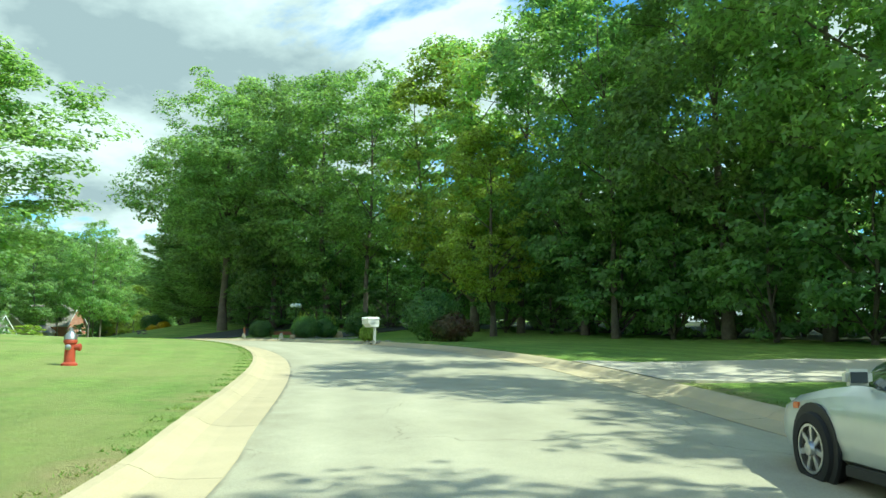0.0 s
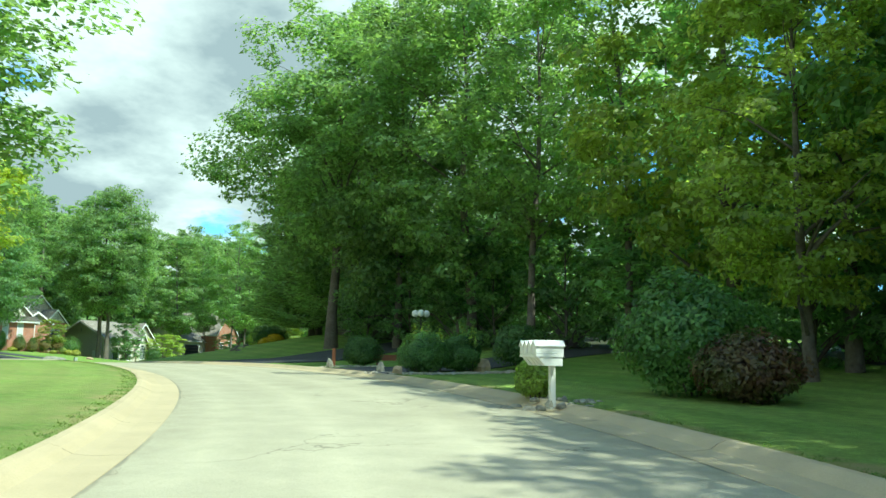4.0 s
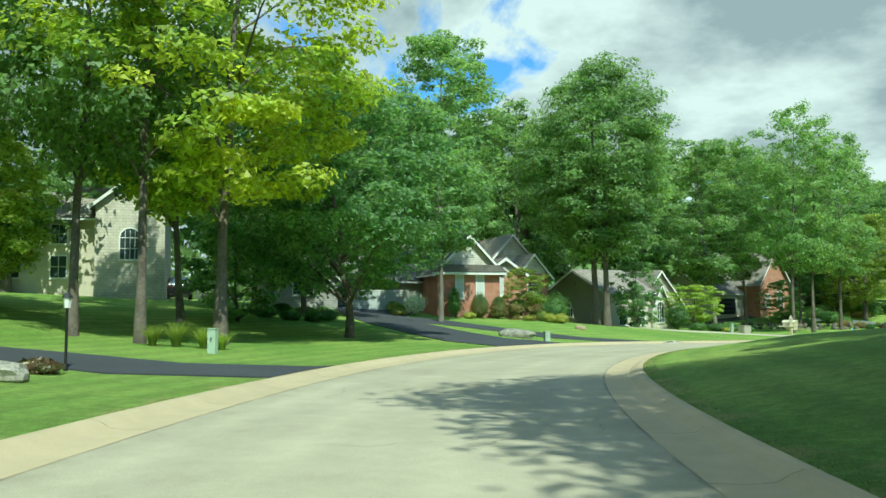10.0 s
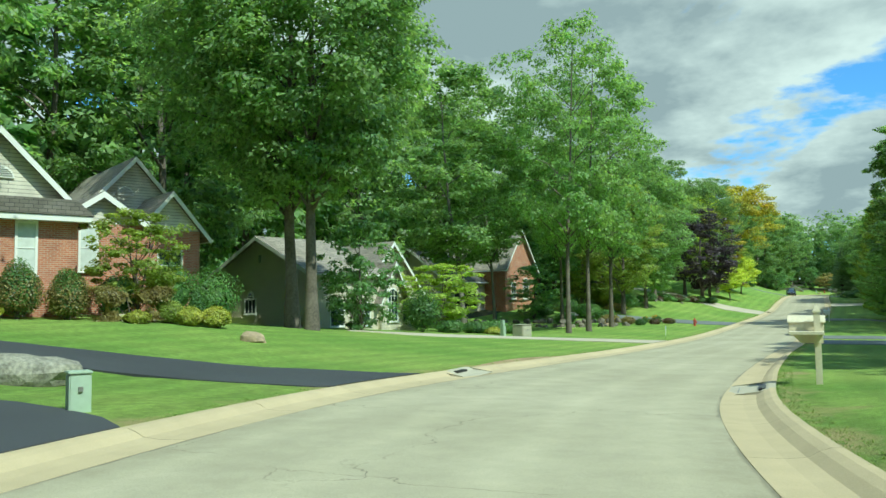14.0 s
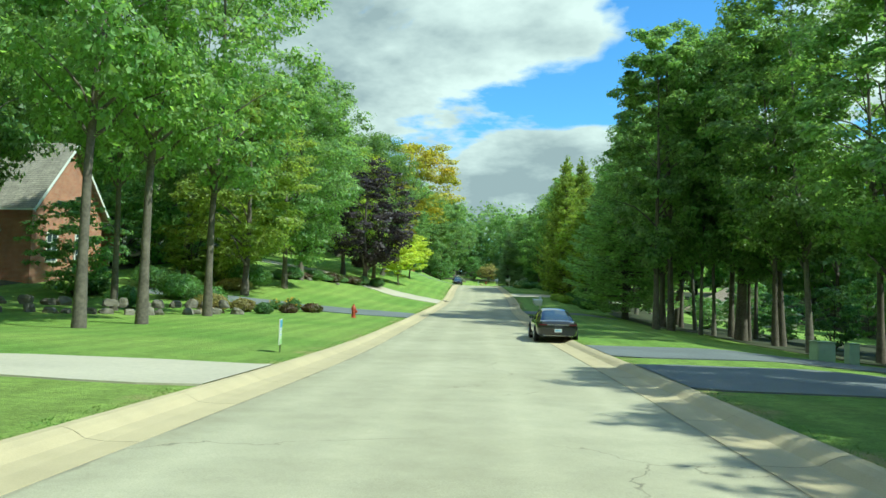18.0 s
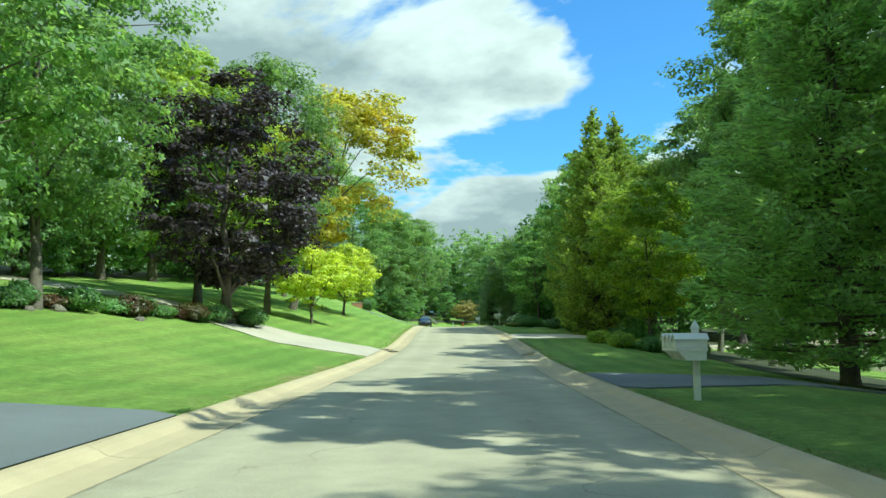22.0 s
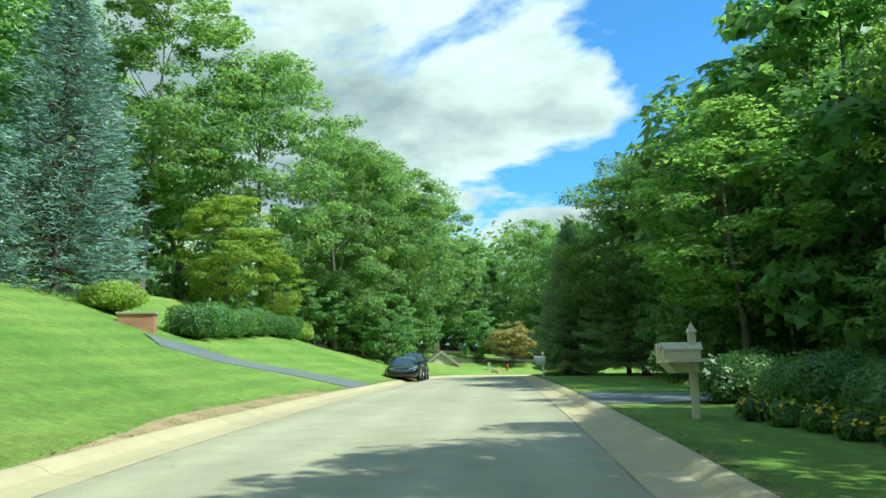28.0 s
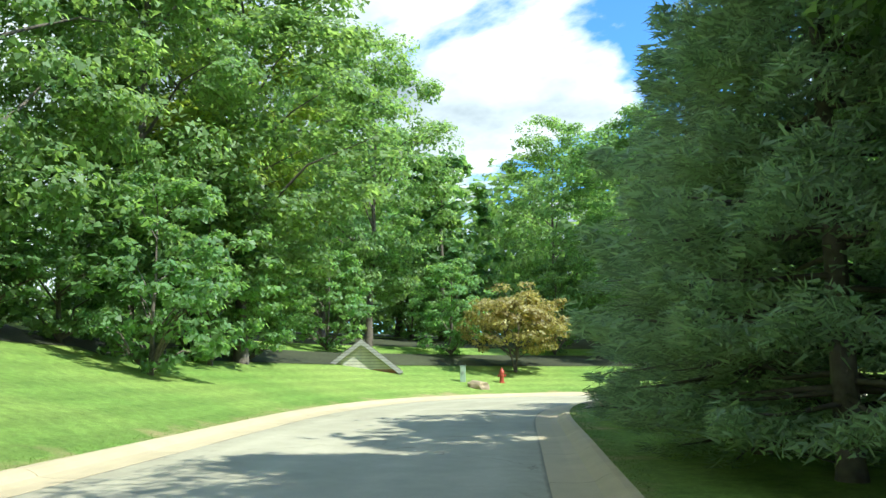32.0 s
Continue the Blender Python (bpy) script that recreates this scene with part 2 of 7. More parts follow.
def foliage(name, base, other, translucent=0.3, amount=0.5, scale=0.45, rough=0.5):
    """Leaves: two hues mixed in clumps and leaf by leaf, lit through."""
    m = bpy.data.materials.new(name)
    m.use_nodes = True
    t = m.node_tree
    n = t.nodes
    b, out = n["Principled BSDF"], n["Material Output"]
    geo = n.new("ShaderNodeNewGeometry")
    info = n.new("ShaderNodeObjectInfo")
    clump = n.new("ShaderNodeTexNoise")
    clump.inputs["Scale"].default_value, clump.inputs["Detail"].default_value = scale, 3
    link(t, geo.outputs["Position"], clump.inputs["Vector"])
    r = n.new("ShaderNodeMapRange")
    r.inputs["From Min"].default_value, r.inputs["From Max"].default_value = 0.35, 0.7
    r.inputs["To Max"].default_value = amount
    link(t, clump.outputs["Fac"], r.inputs["Value"])
    mix = n.new("ShaderNodeMix")
    mix.data_type = "RGBA"
    mix.inputs["A"].default_value, mix.inputs["B"].default_value = (*base, 1), (*other, 1)
    link(t, r.outputs["Result"], mix.inputs["Factor"])
    spread = n.new("ShaderNodeMapRange")
    spread.inputs["To Min"].default_value, spread.inputs["To Max"].default_value = 0.62, 1.42
    link(t, geo.outputs["Random Per Island"], spread.inputs["Value"])
    tree = n.new("ShaderNodeMapRange")
    tree.inputs["To Min"].default_value, tree.inputs["To Max"].default_value = 0.82, 1.2
    link(t, info.outputs["Random"], tree.inputs["Value"])
    mul = n.new("ShaderNodeMath")
    mul.operation = "MULTIPLY"
    link(t, spread.outputs["Result"], mul.inputs[0])
    link(t, tree.outputs["Result"], mul.inputs[1])
    tint = n.new("ShaderNodeVectorMath")
    tint.operation = "SCALE"
    link(t, mix.outputs["Result"], tint.inputs[0])
    link(t, mul.outputs[0], tint.inputs["Scale"])
    link(t, tint.outputs[0], b.inputs["Base Color"])
    b.inputs["Roughness"].default_value, b.inputs["Specular IOR Level"].default_value = rough * 0.85, 0.45
    tr = n.new("ShaderNodeBsdfTranslucent")
    warm = n.new("ShaderNodeVectorMath")
    warm.operation = "MULTIPLY"
    warm.inputs[1].default_value = (1.5, 1.5, 0.75)
    link(t, tint.outputs[0], warm.inputs[0])
    link(t, warm.outputs[0], tr.inputs["Color"])
    sh = n.new("ShaderNodeMixShader")
    sh.inputs[0].default_value = translucent
    link(t, b.outputs[0], sh.inputs[1])
    link(t, tr.outputs[0], sh.inputs[2])
    link(t, sh.outputs[0], out.inputs["Surface"])
    return m


def op(t, what, a, b=None, c=None):
    """A maths node on values or sockets."""
    m = t.nodes.new("ShaderNodeMath")
    m.operation = what
    for k, q in enumerate((a, b, c)):
        if isinstance(q, (int, float)):
            m.inputs[k].default_value = q
        elif q is not None:
            link(t, q, m.inputs[k])
    return m.outputs[0]


def speck(t, scale, detail=4, rough=0.5, distort=0.0):
    n = t.nodes.new("ShaderNodeTexNoise")
    n.inputs["Scale"].default_value, n.inputs["Detail"].default_value = scale, detail
    n.inputs["Roughness"].default_value, n.inputs["Distortion"].default_value = rough, distort
    g = t.nodes.new("ShaderNodeNewGeometry")
    link(t, g.outputs["Position"], n.inputs["Vector"])
    return n.outputs["Fac"]


def span(t, v, f0, f1, t0=0.0, t1=1.0):
    r = t.nodes.new("ShaderNodeMapRange")
    for k, q in zip(("From Min", "From Max", "To Min", "To Max"), (f0, f1, t0, t1)):
        r.inputs[k].default_value = q
    link(t, v, r.inputs["Value"])
    return r.outputs["Result"]


def blend(t, fac, a, b, how="MIX"):
    m = t.nodes.new("ShaderNodeMix")
    m.data_type, m.blend_type = "RGBA", how
    for k, q in (("Factor", fac), ("A", a), ("B", b)):
        if isinstance(q, tuple):
            m.inputs[k].default_value = (*q, 1)
        elif isinstance(q, (int, float)):
            m.inputs[k].default_value = q
        else:
            link(t, q, m.inputs[k])
    return m.outputs["Result"]


def offset_of(t):
    a = t.nodes.new("ShaderNodeAttribute")
    a.attribute_name = "offset"
    return a.outputs["Fac"]


def finish(m, t, colour, rough, height_, strength, distance):
    b = t.nodes["Principled BSDF"]
    link(t, colour, b.inputs["Base Color"])
    b.inputs["Roughness"].default_value, b.inputs["Specular IOR Level"].default_value = rough, 0.25
    bn = t.nodes.new("ShaderNodeBump")
    bn.inputs["Strength"].default_value, bn.inputs["Distance"].default_value = strength, distance
    link(t, height_, bn.inputs["Height"])
    link(t, bn.outputs[0], b.inputs["Normal"])
    return m


def lawn_material():
    """Mown grass: two greens in drifts, faint mowing stripes, dry flecks, thin yellowed turf at the southern end and tan turf beside the kerb."""
    m = bpy.data.materials.new("lawn")
    m.use_nodes = True
    t = m.node_tree
    drift = span(t, speck(t, 0.16, 5, 0.6), 0.38, 0.66)
    c = blend(t, drift, (0.165, 0.275, 0.05), (0.262, 0.35, 0.078))
    g = t.nodes.new("ShaderNodeNewGeometry")
    sep = t.nodes.new("ShaderNodeSeparateXYZ")
    link(t, g.outputs["Position"], sep.inputs[0])
    wob = op(t, "MULTIPLY", speck(t, 0.1, 2), 5.0)
    stripe = op(t, "SINE", op(t, "ADD", op(t, "MULTIPLY", offset_of(t), 5.2), wob))
    c = blend(t, 1.0, c, span(t, stripe, -0.5, 0.5, 0.93, 1.07), "MULTIPLY")
    grain = speck(t, 34.0, 6, 0.75)
    c = blend(t, 1.0, c, span(t, grain, 0.32, 0.68, 0.6, 1.4), "MULTIPLY")
    tuft = speck(t, 4.5, 6, 0.7)
    c = blend(t, 1.0, c, span(t, tuft, 0.3, 0.7, 0.72, 1.3), "MULTIPLY")
    sparse = op(t, "MULTIPLY", op(t, "MULTIPLY", span(t, sep.outputs["Y"], 62.0, 34.0), span(t, offset_of(t), 0.0, -3.0)), span(t, speck(t, 0.4, 6, 0.7), 0.34, 0.6))
    c = blend(t, op(t, "MULTIPLY", sparse, 0.8), c, (0.34, 0.35, 0.12))
    fleck = span(t, speck(t, 11.0, 5, 0.7), 0.58, 0.72)
    c = blend(t, op(t, "MULTIPLY", fleck, 0.3), c, (0.36, 0.36, 0.14))
    edge = span(t, op(t, "ABSOLUTE", offset_of(t)), 3.9, 4.9, 1.0, 0.0)
    dry = span(t, op(t, "ADD", op(t, "MULTIPLY", edge, 0.27), speck(t, 0.55, 5, 0.65)), 0.7, 0.86)
    c = blend(t, op(t, "MULTIPLY", dry, span(t, grain, 0.25, 0.6, 0.5, 1.0)), c, (0.4, 0.33, 0.15))
    return finish(m, t, c, 0.9, op(t, "ADD", grain, tuft), 0.9, 0.05)


def road_material():
    """Worn pale asphalt: paler wheel tracks, fine aggregate, hairline cracks and dirt at the gutter."""
    m = bpy.data.materials.new("worn_pale_asphalt")
    m.use_nodes = True
    t = m.node_tree
    wide = speck(t, 0.22, 5, 0.6)
    c = blend(t, span(t, wide, 0.35, 0.65), (0.375, 0.34, 0.238), (0.445, 0.405, 0.29))
    d = op(t, "ABSOLUTE", offset_of(t))
    track = span(t, op(t, "ABSOLUTE", op(t, "SUBTRACT", op(t, "ABSOLUTE", op(t, "SUBTRACT", d, 1.55)), 0.72)), 0.0, 0.45, 1.07, 0.97)
    c = blend(t, 1.0, c, track, "MULTIPLY")
    fine = speck(t, 70.0, 5, 0.7)
    c = blend(t, 1.0, c, span(t, fine, 0.3, 0.7, 0.8, 1.2), "MULTIPLY")
    blot = speck(t, 1.6, 6, 0.65)
    c = blend(t, 1.0, c, span(t, blot, 0.3, 0.7, 0.9, 1.09), "MULTIPLY")
    g = t.nodes.new("ShaderNodeNewGeometry")
    warp = t.nodes.new("ShaderNodeTexNoise")
    warp.inputs["Scale"].default_value, warp.inputs["Detail"].default_value = 0.9, 6
    link(t, g.outputs["Position"], warp.inputs["Vector"])
    sc = t.nodes.new("ShaderNodeVectorMath")
    sc.operation = "SCALE"
    sc.inputs["Scale"].default_value = 1.5
    link(t, warp.outputs["Color"], sc.inputs[0])
    ad = t.nodes.new("ShaderNodeVectorMath")
    link(t, g.outputs["Position"], ad.inputs[0])
    link(t, sc.outputs[0], ad.inputs[1])
    vo = t.nodes.new("ShaderNodeTexVoronoi")
    vo.feature = "DISTANCE_TO_EDGE"
    vo.inputs["Scale"].default_value = 0.19
    link(t, ad.outputs[0], vo.inputs["Vector"])
    crack = op(t, "MULTIPLY", span(t, vo.outputs["Distance"], 0.0009, 0.0022, 1.0, 0.0), span(t, speck(t, 0.33, 2), 0.45, 0.55))
    rim = op(t, "MULTIPLY", span(t, op(t, "ADD", d, op(t, "MULTIPLY", op(t, "SUBTRACT", speck(t, 2.3, 4), 0.5), 0.1)), 2.9, 2.94), span(t, speck(t, 0.5, 3), 0.36, 0.55))
    crack = op(t, "MAXIMUM", crack, rim)
    c = blend(t, op(t, "MULTIPLY", crack, 0.52), c, (0.07, 0.062, 0.048))
    dirt = op(t, "MULTIPLY", span(t, d, 2.3, 2.95), span(t, speck(t, 2.6, 6, 0.7), 0.42, 0.7))
    c = blend(t, op(t, "MULTIPLY", dirt, 0.35), c, (0.24, 0.2, 0.13))
    return finish(m, t, c, 0.88, op(t, "SUBTRACT", fine, crack), 0.3, 0.012)


LAWN = lawn_material()
GRASS = foliage("grass_blades", (0.13, 0.23, 0.05), (0.22, 0.27, 0.075), 0.4, 0.9, 0.6, 0.8)
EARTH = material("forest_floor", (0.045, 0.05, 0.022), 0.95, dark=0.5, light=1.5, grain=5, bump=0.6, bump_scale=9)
ROADWAY = road_material()
KERB = material("kerb_concrete", (0.5, 0.405, 0.25), 0.9, dark=0.86, light=1.1, grain=60, coarse=1.6, bump=0.3, bump_scale=110, vary=0.05)
GREY_ASPHALT = material("grey_asphalt", (0.16, 0.17, 0.175), 0.85, dark=0.75, light=1.3, grain=70, coarse=0.4, bump=0.5, bump_scale=140)
ASPHALT = material("dark_asphalt", (0.052, 0.055, 0.062), 0.85, dark=0.75, light=1.3, grain=70, coarse=0.4, bump=0.5, bump_scale=140)
CONCRETE = material("drive_concrete", (0.5, 0.44, 0.34), 0.85, dark=0.85, light=1.1, grain=12, coarse=0.5, bump=0.2, bump_scale=80, vary=0.05)
BARK = material("bark", (0.15, 0.125, 0.1), 0.95, dark=0.5, light=1.4, grain=9, coarse=1.5, bump=0.9, bump_scale=14)
BARK_PALE = material("pale_bark", (0.2, 0.18, 0.145), 0.95, dark=0.55, light=1.3, grain=9, coarse=1.5, bump=0.8, bump_scale=14)
OAK_LEAF = foliage("oak_leaves", (0.185, 0.292, 0.124), (0.326, 0.432, 0.173), 0.58, 0.7, rough=0.55)
MAPLE_LEAF = foliage("maple_leaves", (0.157, 0.275, 0.124), (0.275, 0.394, 0.162), 0.58, 0.7, rough=0.55)
LIMEY_LEAF = foliage("lime_leaves", (0.24, 0.36, 0.07), (0.42, 0.47, 0.08), 0.55, 0.9, 0.6)
LIME_LEAF = foliage("light_leaves", (0.281, 0.367, 0.0972), (0.427, 0.486, 0.133), 0.58, 0.8, rough=0.55)
OPEN_LEAF = foliage("mid_green_leaves", (0.2, 0.32, 0.12), (0.315, 0.425, 0.155), 0.58, 0.75, rough=0.55)
YELLOW_LEAF = foliage("yellowing_leaves", (0.3, 0.4, 0.07), (0.56, 0.57, 0.07), 0.55, 0.95, 0.3)
GOLD_LEAF = foliage("golden_leaves", (0.34, 0.36, 0.08), (0.6, 0.47, 0.08), 0.55, 0.9, 0.22)
BRIGHT_LEAF = foliage("yellow_green_leaves", (0.42, 0.49, 0.08), (0.58, 0.6, 0.1), 0.45, 1.0, 0.8)
PURPLE_LEAF = foliage("purple_leaves", (0.035, 0.024, 0.03), (0.075, 0.055, 0.06), 0.15, 0.9, 0.8)
SPRUCE_LEAF = foliage("spruce_needles", (0.224, 0.313, 0.216), (0.382, 0.475, 0.323), 0.5, 0.7, 1.0)
PINE_LEAF = foliage("pine_needles", (0.224, 0.335, 0.151), (0.337, 0.454, 0.205), 0.55, 0.7, 0.8)
BLUE_LEAF = foliage("blue_spruce_needles", (0.19, 0.3, 0.27), (0.32, 0.44, 0.4), 0.15, 0.9, 1.2)
RUST_LEAF = foliage("rusty_leaves", (0.26, 0.21, 0.08), (0.38, 0.34, 0.13), 0.4, 1.0, 1.0)
HEDGE_LEAF = foliage("hedge_leaves", (0.09, 0.18, 0.055), (0.17, 0.28, 0.075), 0.4, 0.8, 1.5)
RED_LEAF = foliage("reddish_leaves", (0.12, 0.06, 0.035), (0.09, 0.12, 0.03), 0.25, 0.9, 1.5)


# ---- builders ----
def mesh_of(name, verts, faces, mats, smooth=False, mat_index=None, normals=None):
    me = bpy.data.meshes.new(name)
    verts, faces = np.asarray(verts, np.float32), np.asarray(faces, np.int32)
    me.vertices.add(len(verts))
    me.vertices.foreach_set("co", verts.ravel())
    k = faces.shape[1]
    me.loops.add(faces.size)
    me.loops.foreach_set("vertex_index", faces.ravel())
    me.polygons.add(len(faces))
    me.polygons.foreach_set("loop_start", np.arange(0, faces.size, k, dtype=np.int32))
    me.polygons.foreach_set("use_smooth", np.full(len(faces), smooth))
    for m in mats if isinstance(mats, (list, tuple)) else [mats]:
        me.materials.append(m)
    if mat_index is not None:
        me.polygons.foreach_set("material_index", np.asarray(mat_index, np.int32))
    me.update(calc_edges=True)
    if normals is not None:
        me.normals_split_custom_set_from_vertices(normals)
    return me


def thing(name, x, y, z=None, rz=0, label="", category="", group="", kind=""):
    """An Empty at the base of a thing."""
    e = new(name)
    e.matrix_world = pose(x, y, ground_z(x, y) if z is None else z, 0, 0, rz)
    return tagged(e, label, category, group, kind)


def part(name, data, mat, parent=None, label="", smooth=False):
    """A bmesh or a mesh as one mesh object under its thing, in the thing's own axes."""
    if isinstance(data, bmesh.types.BMesh):
        bmesh.ops.recalc_face_normals(data, faces=data.faces)
        me = bpy.data.meshes.new(name)
        data.to_mesh(me)
        data.free()
        me.materials.append(mat)
        if smooth:
            me.polygons.foreach_set("use_smooth", np.full(len(me.polygons), True))
            me.set_sharp_from_angle(angle=radians(35))
    else:
        me = data
    ob = new(name, me)
    if parent:
        ob.parent = parent
    return tagged(ob, label)


def box(x0, y0, z0, x1, y1, z1, bevel=0.0, bm=None):
    x0, x1, y0, y1, z0, z1 = min(x0, x1), max(x0, x1), min(y0, y1), max(y0, y1), min(z0, z1), max(z0, z1)
    bm = bm or bmesh.new()
    made = bmesh.ops.create_cube(bm, size=1)["verts"]
    for v in made:
        v.co = Vector(((x0 + x1) / 2 + v.co.x * (x1 - x0), (y0 + y1) / 2 + v.co.y * (y1 - y0), (z0 + z1) / 2 + v.co.z * (z1 - z0)))
    if bevel:
        bmesh.ops.bevel(bm, geom=[e for e in bm.edges if e.verts[0] in made], offset=bevel, segments=2, affect="EDGES")
    return bm


def prism(points, y0, y1, bm=None):
    """An outline in x and z, pushed from y0 to y1."""
    bm = bm or bmesh.new()
    a = [bm.verts.new((x, y0, z)) for x, z in points]
    b = [bm.verts.new((x, y1, z)) for x, z in points]
    bm.faces.new(a)
    bm.faces.new(b[::-1])
    for i in range(len(points)):
        j = (i + 1) % len(points)
        bm.faces.new((a[i], b[i], b[j], a[j]))
    return bm


def lathe(profile, n=16, bm=None, at=(0, 0, 0)):
    """A round body from rows of radius and height."""
    bm = bm or bmesh.new()
    rings = [[bm.verts.new((at[0] + r * math.cos(2 * math.pi * k / n), at[1] + r * math.sin(2 * math.pi * k / n), at[2] + z)) for k in range(n)] for r, z in profile]
    for a, b in zip(rings, rings[1:]):
        for k in range(n):
            bm.faces.new((a[k], a[(k + 1) % n], b[(k + 1) % n], b[k]))
    bm.faces.new(rings[0][::-1])
    bm.faces.new(rings[-1])
    return bm


def tube_arrays(points, radii, sides):
    """Vertices and quads of a tapering tube along points."""
    p, r = np.asarray(points, float), np.asarray(radii, float)
    d = np.gradient(p, axis=0)
    d /= np.linalg.norm(d, axis=1)[:, None] + 1e-9
    ref = np.where(np.abs(d[:, 2:3]) > 0.9, [[1.0, 0, 0]], [[0, 0, 1.0]])
    u = np.cross(d, ref)
    u /= np.linalg.norm(u, axis=1)[:, None] + 1e-9
    w = np.cross(d, u)
    a = np.arange(sides) * 2 * np.pi / sides
    v = p[:, None] + r[:, None, None] * (u[:, None] * np.cos(a)[None, :, None] + w[:, None] * np.sin(a)[None, :, None])
    k, i = np.meshgrid(np.arange(sides), np.arange(len(p) - 1))
    k2 = (k + 1) % sides
    f = np.stack([i * sides + k, i * sides + k2, (i + 1) * sides + k2, (i + 1) * sides + k], -1).reshape(-1, 4)
    return v.reshape(-1, 3), f


def joined(parts_list):
    vs, fs, n = [], [], 0
    for v, f in parts_list:
        vs.append(v)
        fs.append(f + n)
        n += len(v)
    return np.concatenate(vs), np.concatenate(fs)


def leaf_tris(rng, at, out, size, flat=0.5, slim=0.62):
    """One leaf at each point, turned outwards and up, as a pointed triangle; sizes may differ."""
    n = len(at)
    normal = out * (1 - flat) + np.array([0, 0, flat]) + rng.normal(0, 0.36, (n, 3))
    normal /= np.linalg.norm(normal, axis=1)[:, None] + 1e-9
    along = np.cross(normal, rng.normal(0, 1, (n, 3)))
    along /= np.linalg.norm(along, axis=1)[:, None] + 1e-9
    across = np.cross(normal, along)
    l = (size * rng.uniform(0.7, 1.3, n))[:, None]
    v = np.stack([at + along * l * 0.6, at - along * l * 0.4 + across * l * slim * 0.5, at - along * l * 0.4 - across * l * slim * 0.5], 1)
    return v.reshape(-1, 3)


def leafy(name, v, mat):
    """A mesh of leaves."""
    return mesh_of(name, v, np.arange(len(v)).reshape(-1, 3), mat)


def broadleaf(seed, high, wide, base, clumps, leaves, size, leaf, bark=BARK, lean=0.0, shape=0.75, forks=1, radius=0.3, open_=0.0, slim=0.8, limbs=16, flat=0.55, core=350, lobes=26):
    """Meshes of trunk with limbs and crown of a broad-leaved tree; base: the height where the crown begins."""
    rng = np.random.default_rng(seed)
    mid = base + (high - base) * 0.45
    # large boughs of foliage round the crown, each set with clumps on its outer and upper side
    boughs = []
    for k in range(lobes):
        zz = 1 - 2 * (k + 0.5) / lobes
        az = k * 2.4 + seed + rng.uniform(-0.3, 0.3)
        r = math.sqrt(max(0.0, 1 - zz * zz))
        ring = (0.9 + 0.13 * math.sin(3 * az + seed) + 0.1 * math.sin(2 * az + 5 * zz + seed * 1.7)) * rng.uniform(0.56, 0.76)
        if zz < 0:
            r *= 1 - (1 - shape) * (-zz)
        stretch = (high - mid) if zz > 0 else (mid - base)
        size_b = wide * rng.uniform(0.27, 0.42) * (0.82 if zz > 0.6 else 1)
        boughs.append((r * math.cos(az) * wide * ring, r * math.sin(az) * wide * ring, mid + zz * (stretch - size_b * 0.6) * rng.uniform(0.86, 1.0), size_b))
    boughs = np.array(boughs)
    ctr = []
    while len(ctr) < clumps:
        b = boughs[rng.integers(0, lobes)]
        u = rng.normal(0, 1, 3)
        u /= np.linalg.norm(u)
        away = np.array([b[0], b[1], (b[2] - mid) * 0.7 + 0.25 * wide])
        away /= np.linalg.norm(away) + 1e-6
        if u @ away < rng.uniform(-0.75, 0.25):
            continue
        if open_ and rng.uniform() < open_ * 0.5:
            u = u * rng.uniform(0.2, 0.7)
        ctr.append(b[:3] + u * b[3] * rng.uniform(0.72, 1.08) * np.array([1.08, 1.08, 0.85]))
    ctr = np.array(ctr)
    ctr[:, 2] = np.maximum(ctr[:, 2], base * 0.8)
    ctr[:, 0] += lean * ctr[:, 2] / high
    cr = rng.uniform(0.1, 0.17, clumps) * wide * rng.uniform(0.75, 1.25, clumps)
    n = clumps * leaves
    which = np.repeat(np.arange(clumps), leaves)
    o = rng.normal(0, 1, (n, 3))
    o /= np.linalg.norm(o, axis=1)[:, None]
    o[:, 2] = np.where(rng.uniform(0, 1, n) < 0.35, np.abs(o[:, 2]), o[:, 2])
    rr = rng.uniform(0.15, 1.0, n) ** 0.33 * (1 + 0.3 * (rng.uniform(0, 1, n) < 0.12))
    at = ctr[which] + o * (cr[which] * rr)[:, None] * np.array([1.2, 1.2, flat])
    body = ctr[which] - np.array([lean * 0.5, 0, mid - 0.15 * high])
    body /= np.linalg.norm(body, axis=1)[:, None] + 1e-9
    out = o * 0.75 + body * 0.45 + np.array([0, 0, 0.2])
    big = np.where(rng.uniform(0, 1, n) < 0.15, 1.35, 0.92) * size
    big = np.where(rr < 0.6, big * 1.2, big)
    if core:
        ci = rng.integers(0, clumps, core)
        inner = ctr[ci] * 1.0
        k = rng.uniform(0.35, 0.85, core)[:, None]
        axis = np.stack([lean * inner[:, 2] / high, 0 * inner[:, 2], mid + (inner[:, 2] - mid) * 0.9], 1)
        at = np.concatenate([at, axis + (inner - axis) * k])
        out = np.concatenate([out, rng.normal(0, 0.6, (core, 3)) + np.array([0, 0, 0.4])])
        big = np.concatenate([big, np.full(core, min(wide * 0.075, 0.3))])
    crown = leafy("crown", leaf_tris(rng, at, out, big, 0.35, slim), leaf)
    wood = []
